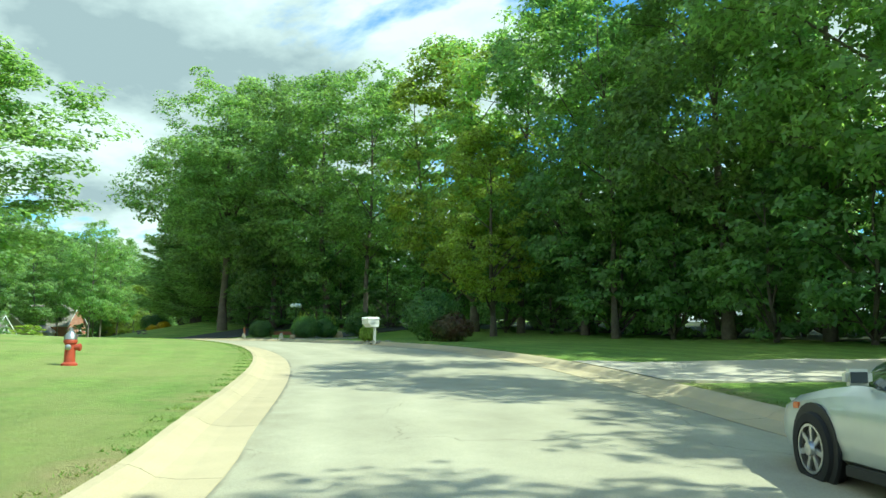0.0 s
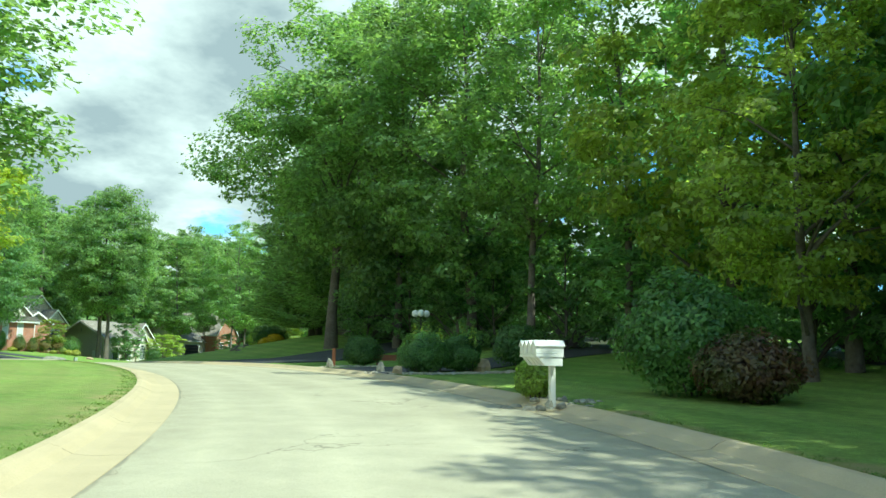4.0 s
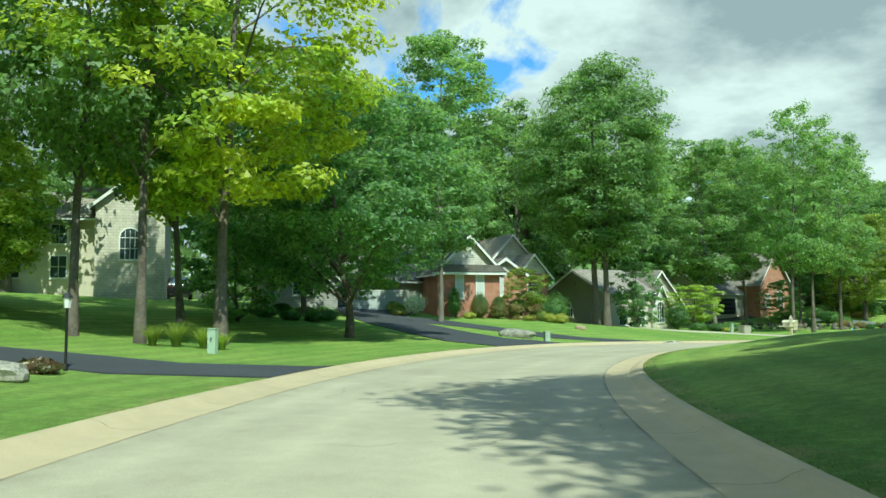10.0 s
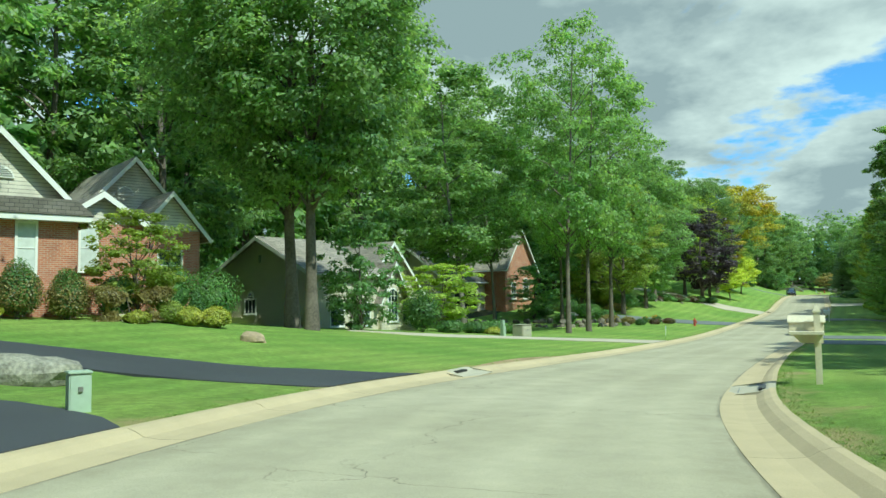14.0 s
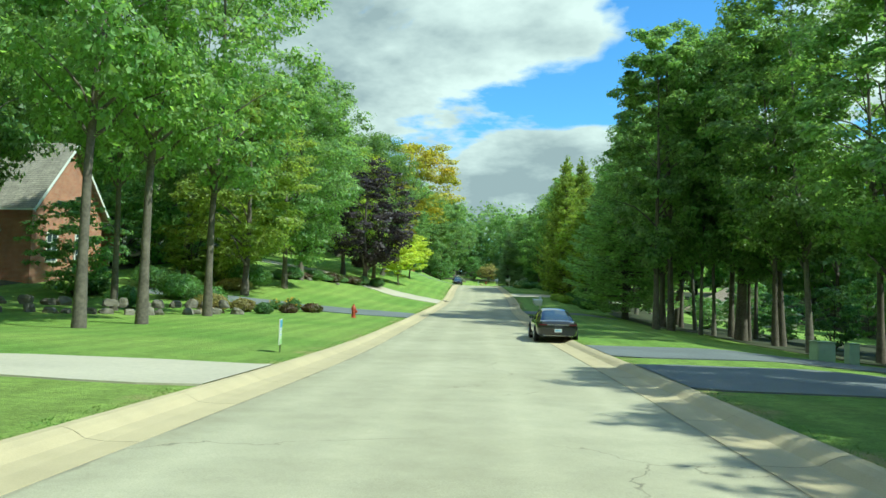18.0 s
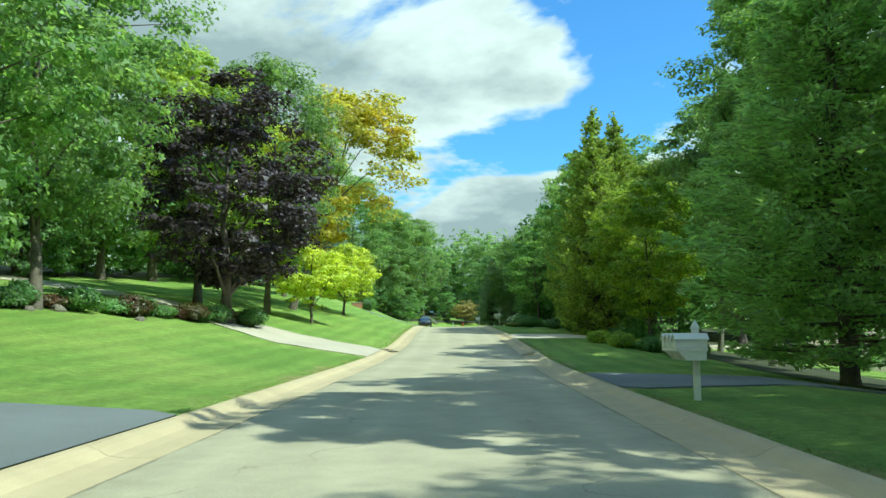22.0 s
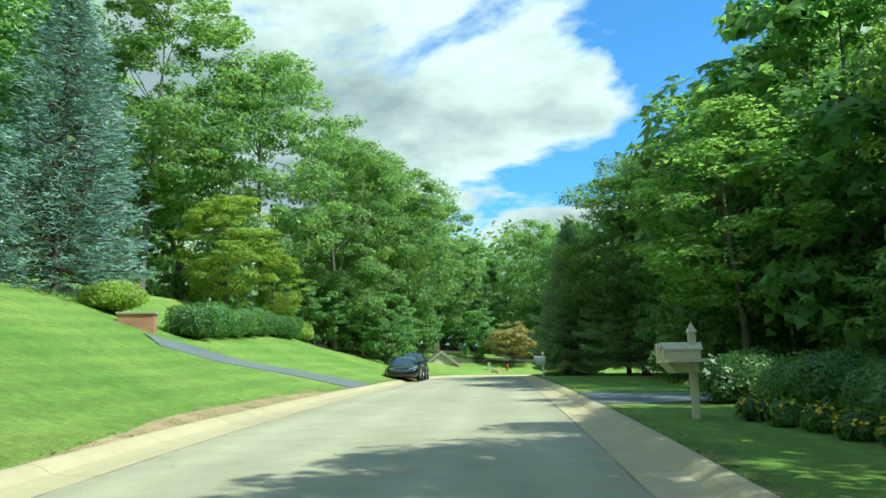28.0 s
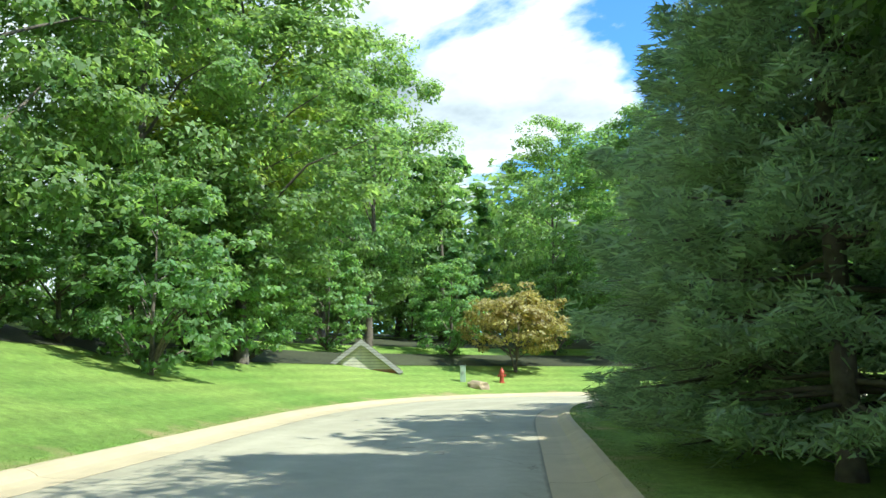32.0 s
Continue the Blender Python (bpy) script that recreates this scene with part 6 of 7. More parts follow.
bush(-71.12 + HX.x * 6.75 + HX.y * 1.6, 104.01 + HX.y * 6.75 - HX.x * 1.6, 1.3, 0.5, 1.2, RUST_LEAF, "clipped bronze hedge before the house", 3200, 0.075, 29, rz=64, square=0.75)
e = thing("clipped_cone", -65.95, 111.85, None, 0, "small conical evergreen in the front bed", "bush")
rc = np.random.default_rng(3)
zz = rc.uniform(0, 1, 1500) ** 1.4
aa = rc.uniform(0, 6.28, 1500)
part("leaves", leafy("leaves", leaf_tris(rc, np.stack([0.55 * (1 - zz) * np.cos(aa), 0.55 * (1 - zz) * np.sin(aa), 0.05 + zz * 1.5], 1), np.stack([np.cos(aa), np.sin(aa), 0.3 + 0 * aa], 1), 0.1, 0.2), HEDGE_LEAF), None, e)
for k, (x, y, rx, h, m) in enumerate(((-66.0, 135.5, 1.0, 0.8, HEDGE_LEAF), (-65.2, 137.6, 1.0, 0.8, HEDGE_LEAF), (-64.8, 139.8, 1.2, 0.9, HEDGE_LEAF), (-64.0, 142.0, 0.8, 0.6, HEDGE_LEAF), (-66.6, 132.5, 1.3, 2.6, HEDGE_LEAF), (-63.6, 137.0, 0.6, 0.4, HOSTA))):
    bush(x, y, rx, rx * 0.8, h, m, "clipped green bush before the stucco house", 1200, 0.12, 60 + k, group="bushes before the stucco house")
for k, (x, y, rx, h, m) in enumerate(((-62.5, 165.5, 1.0, 1.0, RUST_LEAF), (-63.5, 167.8, 1.2, 1.3, HEDGE_LEAF), (-66.0, 170.0, 1.5, 1.6, HEDGE_LEAF), (-69.0, 173.5, 1.4, 1.5, HEDGE_LEAF), (-58.5, 167.0, 0.5, 0.5, RED_LEAF), (-59.6, 165.6, 0.5, 0.6, HEDGE_LEAF), (-57.4, 168.4, 0.6, 0.5, RED_LEAF), (-61.0, 166.4, 0.7, 0.7, RUST_LEAF),
                                     (-66.5, 163.5, 1.1, 1.1, HEDGE_LEAF), (-70.0, 167.5, 1.2, 1.3, HEDGE_LEAF), (-64.5, 180.5, 1.8, 1.8, HEDGE_LEAF), (-68, 185, 1.6, 1.5, LIME_LEAF))):
    bush(x, y, rx, rx * 0.9, h, m, "loose shrub in the bed by the brick house", 1300, 0.12, 80 + k, group="shrubs of the brick house bed")
# hedge on the bank
for k in range(8):
    y = 262.5 + k * 2.7
    bush(-56.0 - 0.11 * k, y, 0.85, 1.55, 1.25 + 0.16 * math.sin(k * 2.1), HEDGE_LEAF, "dark olive hedge bush on the grass bank", 2600, 0.095, 100 + k, group="hedge on the bank", square=0.15)
bush(-57.4, 288.5, 0.8, 0.8, 1.3, LIME_LEAF, "light green bush at the hedge's end", 1500, 0.12, 112)
bush(-58.6, 261.0, 1.3, 1.0, 1.2, LIME_LEAF, "yellow-green bush above the brick wall", 1800, 0.12, 113)
# planting under the letterboxes on the straight
for k in range(6):
    bush(-38.2 + 0.5 * (k % 2), 242.0 + k * 2.0, 1.15, 1.1, 0.95 + 0.12 * (k % 3), HEDGE_LEAF, "dark rounded shrub under the roadside trees", 2800, 0.075, 120 + k, group="dark roadside shrubs")
def flowers(x, y, rx, high, petal, count, label, seed, group="", size=0.06):
    """A low green plant with single blossoms on it."""
    e = bush(x, y, rx, rx, high, HEDGE_LEAF, label, 420, 0.08, seed, group=group, name="flowers")
    r = np.random.default_rng(seed)
    o = r.normal(0, 1, (count, 3))
    o[:, 2] = np.abs(o[:, 2])
    o /= np.linalg.norm(o, axis=1)[:, None]
    at = o * np.array([rx, rx, high * 0.66]) * 1.05 + np.array([0, 0, high * 0.4])
    at = np.repeat(at, 4, 0) + r.normal(0, size * 0.4, (count * 4, 3))
    part("blossoms", leafy("blossoms", leaf_tris(r, at, np.repeat(o, 4, 0), size, 0.3, 0.8), petal), None, e, "bright blossoms")


for k, (x, y) in enumerate(((-39.9, 245.0), (-39.75, 244.0), (-39.55, 243.2), (-39.5, 242.2), (-39.4, 241.2))):
    flowers(x, y, 0.26, 0.4, YELLOW_FLOWER, 20, "clump of small yellow flowers at the shrubs' foot", 130 + k, "yellow flowers")
flowers(-39.2, 249.5, 0.6, 0.95, WHITE_FLOWER, 14, "shrub with pale flower heads", 140, size=0.12)
flowers(-36.9, 263.4, 0.95, 1.4, WHITE_FLOWER, 60, "shrub with large pale flower heads", 141, size=0.12)
for k in range(9):
    bush(-26.4 - 0.35 * k + rb.uniform(-0.4, 0.4), 82.4 + 0.6 * k, 0.6, 0.5, 0.7, ORANGE_FLOWER if k % 2 else YELLOW_FLOWER, "yellow flowers on the raised bed", 420, 0.09, 150 + k, group="flowers of the raised bed", name="flowers")
bush(-29.5, 88.5, 1.6, 1.4, 2.0, HEDGE_LEAF, "loose green shrub behind the flower bed", 2200, 0.13, 165)
bush(-31.0, 91.0, 1.6, 1.5, 2.2, LIME_LEAF, "light shrub with pale flowers behind the bed", 2200, 0.13, 166)


def grass_clump(x, y, spread, high, count, label, seed):
    """Long arching blades rising from one root."""
    r = np.random.default_rng(seed)
    e = thing("ornamental_grass", x, y, None, 0, label, "grass")
    v, f = [], []
    for k in range(count):
        a, lean, h = r.uniform(0, 6.28), r.uniform(0.15, 1.0) * spread, r.uniform(0.6, 1.0) * high
        ca, sa, w = math.cos(a), math.sin(a), r.uniform(0.008, 0.014)
        for u in (0.0, 0.4, 0.75, 1.0):
            d, z, ww = 0.12 * spread + lean * u ** 2, h * (u - 0.28 * u ** 3), w * (1 - 0.85 * u)
            v += [(d * ca - sa * ww, d * sa + ca * ww, z), (d * ca + sa * ww, d * sa - ca * ww, z)]
        b = k * 8
        f += [(b + q, b + q + 1, b + q + 3, b + q + 2) for q in (0, 2, 4)]
    part("blades", mesh_of("blades", v, f, LIME_LEAF, True), None, e)
    return e


for x, y, sp, h in ((-52.9, 73.9, 1.0, 1.35), (-52.2, 74.6, 0.9, 1.2), (-53.3, 73.2, 0.8, 1.1), (-51.6, 75.0, 0.6, 0.9)):
    grass_clump(x, y, sp, h, 260, "clump of tall arching ornamental grass", 167)
bush(-45.3, 67.0, 0.8, 0.5, 0.3, RED_LEAF, "low planting between rocks", 500, 0.09, 168)
for k in range(10):
    x, y = at_side(200 + 6.5 * k, 10.4 + rb.uniform(-0.6, 0.8))
    bush(x, y, 1.1, 1.1, rb.uniform(0.8, 1.5), HEDGE_LEAF, "low undergrowth at the wood's edge", 900, 0.14, 170 + k, group="undergrowth")
for k in range(10):
    x, y = at_side(58 + 3 * k, -40 - rb.uniform(0, 3))
    bush(x, y, 1.6, 1.6, rb.uniform(1.4, 2.4), HEDGE_LEAF, "undergrowth behind the tan house", 700, 0.2, 190 + k, group="undergrowth")


def gravel(name, line, width, count, seed, label):
    """Loose pale stones strewn along a line."""
    r = np.random.default_rng(seed)
    p = np.array(line, float)
    v, f = [], []
    cube = np.array([(a, b, c) for a in (-1, 1) for b in (-1, 1) for c in (-0.6, 0.8)], float)
    quads = np.array([(0, 1, 3, 2), (4, 6, 7, 5), (0, 4, 5, 1), (2, 3, 7, 6), (0, 2, 6, 4), (1, 5, 7, 3)])
    for k in range(count):
        u = r.uniform(0, len(p) - 1.001)
        a = p[int(u)] + (p[int(u) + 1] - p[int(u)]) * (u - int(u)) + r.normal(0, width, 2)
        size = r.uniform(0.02, 0.05)
        turn = r.uniform(0, 6.28)
        c, s_ = math.cos(turn), math.sin(turn)
        q = cube * size * r.uniform(0.7, 1.3, 3) + r.normal(0, size * 0.2, (8, 3))
        f.append(quads + len(v) * 8)
        v.append(np.stack([a[0] + c * q[:, 0] - s_ * q[:, 1], a[1] + s_ * q[:, 0] + c * q[:, 1], ground_z(*a) + 0.02 + q[:, 2]], 1))
    tagged(new(name, mesh_of(name, np.concatenate(v), np.concatenate(f), GRAVEL)), label, "gravel", kind="stuff")


GRAVEL = material("pale_gravel", (0.5, 0.46, 0.38), 0.9, dark=0.6, light=1.3, grain=30, coarse=6)
gravel("gravel", [(-8.5, 47.5), (-7.4, 46.9), (-6.2, 47.4), (-5.0, 48.3), (-4.2, 49.4)], 0.22, 420, 5, "pale gravel edging at the foot of the bushes")
gravel("gravel", [(-11.9, 51.9), (-11.5, 53.0), (-10.6, 53.0), (-9.9, 53.6)], 0.2, 200, 6, "pale gravel edging by the dark drive")
# lamp with three globes
e = thing("street_lamp", -9.0, 56.6, None, 20, "slim lamp post with three white globes", "lamp")
part("post", lathe([(0.09, -0.2), (0.09, 0.1), (0.045, 0.25), (0.035, 2.0), (0.05, 2.05), (0.02, 2.2)], 12), BLACK_METAL, e, smooth=True)
for k in range(3):
    a = 2 * math.pi * k / 3 + 0.4
    bm = bmesh.new()
    v, f = tube_arrays([(0, 0, 1.85), (0.14 * math.cos(a), 0.14 * math.sin(a), 1.82), (0.27 * math.cos(a), 0.27 * math.sin(a), 1.9), (0.29 * math.cos(a), 0.29 * math.sin(a), 2.02)], [0.018] * 4, 8)
    part("arm", mesh_of("arm", v, f, BLACK_METAL, True), None, e)
    g = bmesh.new()
    bmesh.ops.create_uvsphere(g, u_segments=18, v_segments=12, radius=0.16)
    bmesh.ops.translate(g, vec=(0.29 * math.cos(a), 0.29 * math.sin(a), 2.17), verts=g.verts)
    part("globe", g, GLOBE, e, smooth=True)

# low timber rail by the dark drive
e = thing("timber_rail", -9.5, 54.6, None, 30, "low red-brown timber rail beside the drive", "fence")
for u in (-0.9, 0.9):
    part("post", box(u - 0.05, -0.05, -0.1, u + 0.05, 0.05, 0.5), TIMBER, e)
part("board", box(-1.1, -0.08, 0.22, 1.1, -0.052, 0.46, 0.006), TIMBER, e)
e = thing("timber_post", -11.75, 52.8, None, 0, "short red-brown timber post by the kerb", "post")
part("post", box(-0.06, -0.06, -0.1, 0.06, 0.06, 0.75, 0.01), TIMBER, e)

# brick wall end on the bank
e = thing("garden_wall", -56.6, 259.6, None, 8, "low red brick garden wall with a stone cap", "wall")
part("wall", box(-1.0, -0.2, -0.6, 0.3, 0.2, 0.62), BRICK, e)
part("cap", box(-1.05, -0.26, 0.62, 0.36, 0.26, 0.7, 0.015), CONCRETE, e)

# yard sign
e = thing("yard_sign", -53.2, 141.0, None, 97, "small blue and green printed sign on wire legs", "sign")
part("board", box(-0.28, -0.012, 0.2, 0.28, 0.012, 0.82, 0.004), WHITE, e)
part("print", box(-0.26, -0.0165, 0.62, 0.26, -0.0125, 0.8), BLUE_INK, e)
part("print", box(-0.26, -0.0165, 0.22, 0.26, -0.0125, 0.34), GREEN_INK, e)
for k in range(4):
    part("text_bar", box(-0.2, -0.0165, 0.37 + k * 0.06, 0.2 - 0.07 * (k % 2), -0.0125, 0.395 + k * 0.06), BLUE_INK if k % 2 else GREEN_INK, e)
for u in (-0.12, 0.12):
    part("leg", box(u - 0.006, -0.006, -0.15, u + 0.006, 0.006, 0.22), BLACK_METAL, e)
# storm drains in the kerbs
APRON = material("new_concrete", (0.46, 0.42, 0.32), 0.85, dark=0.8, light=1.12, grain=10, coarse=1.2, bump=0.2, bump_scale=80)


def drain(x, y, side, label):
    """An iron kerb inlet: grate in the gutter, hood in the kerb, patched concrete round it."""
    i = int(np.hypot(LINE[:, 0] - x, LINE[:, 1] - y).argmin())
    n = SIDE[i] * side
    e = thing("drain", LINE[i, 0] + n[0] * 3.34, LINE[i, 1] + n[1] * 3.34, LINE_Z[i], math.degrees(math.atan2(n[1], n[0])), label, "drain", "storm drains")
    pts = [(-0.36, 0.006), (-0.36, 0.012), (0.16, 0.014), (0.28, 0.098), (0.38, 0.136), (0.52, 0.142), (0.52, 0.1)]
    part("apron", prism(pts, -0.9, 0.9), APRON, e, "pale patched concrete")
    part("frame", box(-0.22, -0.48, 0.0, 0.2, 0.48, 0.02, 0.004), BLACK_METAL, e)
    for k in range(9):
        part("bar", box(-0.19, -0.44 + k * 0.105, 0.016, 0.17, -0.39 + k * 0.105, 0.028), STEEL, e)
    part("hood", box(0.2, -0.36, 0.0, 0.36, 0.36, 0.125, 0.02), BLACK_METAL, e)
    return e


drain(-44.9, 105.8, 1, "dark iron drain grate in the gutter of the bend")
drain(-53.1, 108.6, -1, "iron kerb drain in a pale concrete patch")
drain(-43.1, 202.1, 1, "iron kerb drain beside the woods")
drain(-50.6, 205.3, -1, "iron kerb drain beside the pale drive")


def lantern(x, y):
    e = thing("garden_lamp", x, y, None, 0, "black lantern on a short garden post", "lamp")
    part("post", lathe([(0.06, -0.2), (0.06, 0.1), (0.035, 0.2), (0.03, 1.45), (0.05, 1.48)], 10), BLACK_METAL, e, smooth=True)
    part("glass", lathe([(0.07, 1.5), (0.1, 1.74)], 6), GLOBE, e, "frosted lantern glass")
    part("cap", lathe([(0.13, 1.74), (0.12, 1.77), (0.03, 1.87), (0.01, 1.93)], 6), BLACK_METAL, e)


lantern(-45.6, 67.7)
# bare earth where the kerb meets the bank
def bare_verge(y0, y1, side, out, mat, name, label):
    r = np.random.default_rng(int(y0))
    i0, i1 = [int(np.abs(LINE[:STRAIGHT, 1] - q).argmin()) for q in (y0, y1)]
    v, m = [], i1 - i0 + 1
    wave = np.convolve(r.uniform(0.2, 1.4, m + 8), np.ones(5) / 5, "same")
    for k, i in enumerate(range(i0, i1 + 1)):
        ends = min(1.0, 4 * k / m, 4 * (m - 1 - k) / m)
        far = KERB_OUT + 0.03 + out * ends * wave[k + 4]
        for d in (KERB_OUT + 0.01, (KERB_OUT + far) / 2, far):
            v.append((*(LINE[i] + SIDE[i] * d * side), float(height(np.array([i]), np.array([d * side]))[0]) + 0.02))
    f = [(a * 3 + b, a * 3 + b + 1, a * 3 + b + 4, a * 3 + b + 3) for a in range(m - 1) for b in range(2)]
    tagged(new(name, mesh_of(name, v, f, mat, True)), label, "ground", kind="structure")


DIRT = material("dry_brown_earth", (0.38, 0.27, 0.15), 0.95, dark=0.6, light=1.3, grain=16, coarse=1.2, bump=0.7, bump_scale=25)
bare_verge(240, 258.5, -1, 0.45, DIRT, "bare_verge", "dry brown earth along the kerb")
bare_verge(109.5, 118, -1, 0.55, DIRT, "bare_verge", "scorched tan turf along the kerb")
# planting by the brick house drive and under the second maple
for k in range(9):
    a = k * 0.7
    bush(-69.6 + 2.6 * math.cos(a), 89.6 + 2.2 * math.sin(a), 0.75, 0.7, rb.uniform(0.45, 0.75), HEDGE_LEAF, "low shrub in the round bed under a maple", 700, 0.11, 210 + k, group="shrubs under the maple")
bush(-71.9, 102.3, 1.0, 0.9, 1.7, WHITE_FLOWER, "loose shrub with pale blossom beside the garage", 900, 0.1, 222)
for k in range(7):
    bush(-71.4 - 0.95 * k, 100.4 + 0.62 * k + rb.uniform(-0.2, 0.2), 0.6, 0.55, rb.uniform(0.5, 0.95), (HOSTA, LIME_LEAF, HEDGE_LEAF)[k % 3], "low plants edging the drive", 500, 0.11, 230 + k, group="plants edging the drive")
for k, (x, y) in enumerate(((-36.9, 208.2), (-36.2, 209.0), (-37.2, 207.0), (-35.6, 208.0), (-37.6, 211.2))):
    bush(x, y, 0.8, 0.7, rb.uniform(0.5, 0.9), LIME_LEAF, "pale leafy plants at the wood's edge", 800, 0.1, 240 + k, group="plants at the wood's edge")
# planted bank with boulders below the orange brick house
for k in range(16):
    u = k / 15
    x, y = -65.0 + 7.2 * u + rb.uniform(-0.5, 0.5), 189.0 + 15 * u + rb.uniform(-0.4, 0.4)
    bush(x, y, rb.uniform(0.7, 1.2), 0.9, rb.uniform(0.5, 1.0), (HEDGE_LEAF, MAPLE_LEAF, RED_LEAF)[k % 3], "low dark shrub on the shaded bank", 600, 0.12, 260 + k, group="shrubs of the shaded bank")
    if k in (1, 4, 5, 8):
        rock("boulder", x + 0.6, y - 0.5, rb.uniform(0.22, 0.4), rb.uniform(0.2, 0.32), rb.uniform(0.18, 0.3), SHADED_ROCK, "grey boulder on the shaded bank", "boulders of the bank", 280 + k, rb.uniform(0, 180))
bush(-66.8, 182.5, 1.6, 1.5, 2.1, LIME_LEAF, "round weeping light green bush", 2200, 0.12, 300)
bush(-64.8, 178.0, 1.3, 1.1, 0.9, RUST_LEAF, "low rusty spreading shrub", 1100, 0.11, 301)
flowers(-58.6, 168.6, 0.55, 0.75, ORANGE_FLOWER, 26, "clump of orange flowers by the dark drive", 302, size=0.07)
flowers(-59.7, 168.9, 0.5, 0.6, ORANGE_FLOWER, 14, "clump of reddish flowers by the dark drive", 303, size=0.07)

# ---- cars ----
def tube_ring(outer, inner, z0, z1, n=28):
    """A flat open ring, as of a wheel's rim."""
    bm = bmesh.new()
    rows = [[bm.verts.new((r_ * math.cos(2 * math.pi * k / n), r_ * math.sin(2 * math.pi * k / n), z_)) for k in range(n)] for r_, z_ in ((inner, z0), (inner, z1), (outer, z1), (outer, z0))]
    for a_ in range(4):
        for k in range(n):
            bm.faces.new((rows[a_][k], rows[a_][(k + 1) % n], rows[(a_ + 1) % 4][(k + 1) % n], rows[(a_ + 1) % 4][k]))
    return bm


def car(x, y, rz, paint, label, long=4.85, wide=1.85, tall=1.45, suv=False, name="car"):
    """A parked car, nose to +y in its own axes: body, glass, roof, pillars, wheels, lamps, mirrors, plates."""
    e = thing(name, x, y, max(LINE_Z[station(x, y)[0]], ground_z(x, y) if abs(station(x, y)[1]) > 6 else -9) + 0.015, rz, label, "car", "parked cars")
    L, W = long / 2, wide / 2
    hood, belt, deck = (0.98, 1.08, 1.12) if suv else (0.86, 0.93, 0.95)
    rows = [(-L, 0.68, 0.4, deck - 0.13), (-L + 0.05, 0.82, 0.3, deck - 0.05), (-L + 0.16, 0.92, 0.26, deck - 0.01), (-L + 0.4, 0.98, 0.24, deck), (-L + 0.9, 1.0, 0.2, belt + 0.02), (-0.6, 1.0, 0.19, belt), (0.4, 1.0, 0.19, belt - 0.01),
            (0.95, 1.0, 0.2, hood + 0.08), (1.5, 0.99, 0.2, hood + 0.02), (L - 0.45, 0.97, 0.22, hood - 0.06), (L - 0.2, 0.91, 0.24, hood - 0.12), (L - 0.06, 0.82, 0.28, hood - 0.19), (L, 0.7, 0.36, hood - 0.27)]
    prof = [(0.0, 0.0), (0.8, 0.0), (0.95, 0.12), (1.0, 0.35), (1.0, 0.62), (0.965, 0.86), (0.87, 0.98), (0.5, 1.02), (0.0, 1.035)]
    full = prof + [(-u, v) for u, v in prof[::-1][1:-1]]
    v = [(u * W * k, yy, zb + q * (zt - zb)) for yy, k, zb, zt in rows for u, q in full]
    m = len(full)
    f = [(a * m + b, a * m + (b + 1) % m, (a + 1) * m + (b + 1) % m, (a + 1) * m + b) for a in range(len(rows) - 1) for b in range(m)]
    bm = bmesh.new()
    vs = [bm.verts.new(c) for c in v]
    for q in f:
        bm.faces.new([vs[k] for k in q])
    bm.faces.new(vs[:m])
    bm.faces.new(vs[-m:])
    body = part("body", bm, paint, e, smooth=True)
    # cabin: rows of northing, top height and half width at the belt, from the windscreen's foot to the tail
    if suv:
        shape = [(1.2, belt + 0.0, 0.8), (0.95, 1.26, 0.87), (0.6, 1.5, 0.91), (0.25, tall - 0.04, 0.93), (-0.3, tall, 0.94), (-1.0, tall - 0.01, 0.94), (-1.6, tall - 0.05, 0.92), (-L + 0.42, tall - 0.12, 0.9), (-L + 0.22, 1.35, 0.87), (-L + 0.1, belt, 0.82)]
        top, sides = (3, 7), (1, 7)
    else:
        shape = [(1.18, belt - 0.02, 0.78), (0.86, 1.12, 0.86), (0.5, 1.3, 0.9), (0.18, tall - 0.05, 0.92), (-0.25, tall, 0.93), (-0.7, tall - 0.02, 0.92), (-1.05, tall - 0.09, 0.91), (-1.4, 1.22, 0.88), (-1.72, 1.08, 0.83), (-2.0, deck - 0.03, 0.76)]
        top, sides = (3, 6), (1, 7)
    grid = []
    for yy, z, k in shape:
        wb, hh = W * k, max(0.0, z - belt)
        wt = wb - 0.3 * min(1.0, hh / 0.4)
        half_ = [(wb, belt - 0.03), (wb - 0.28 * (wb - wt), belt + 0.45 * hh), (wt + 0.03, z - 0.06 * min(1, hh * 3)), (wt * 0.8, z - 0.012), (0.0, z + 0.012)]
        grid.append([(x_, yy, z_) for x_, z_ in half_] + [(-x_, yy, z_) for x_, z_ in half_[-2::-1]])

    def skin(name_, spans, columns, mat, label_=""):
        bm_ = bmesh.new()
        made_ = {}
        for a_ in range(*spans):
            for c_ in columns:
                quad = []
                for key in ((a_, c_), (a_, c_ + 1), (a_ + 1, c_ + 1), (a_ + 1, c_)):
                    if key not in made_:
                        made_[key] = bm_.verts.new(grid[key[0]][key[1]])
                    quad.append(made_[key])
                bm_.faces.new(quad)
        part(name_, bm_, mat, e, label_, True)

    last = len(shape) - 1
    skin("windscreen", (0, top[0]), (3, 4), CAR_GLASS, "sky-reflecting windscreen")
    skin("rear_window", (top[1], last), (3, 4), CAR_GLASS, "sky-reflecting rear window")
    skin("roof", top, (2, 3, 4, 5), paint)
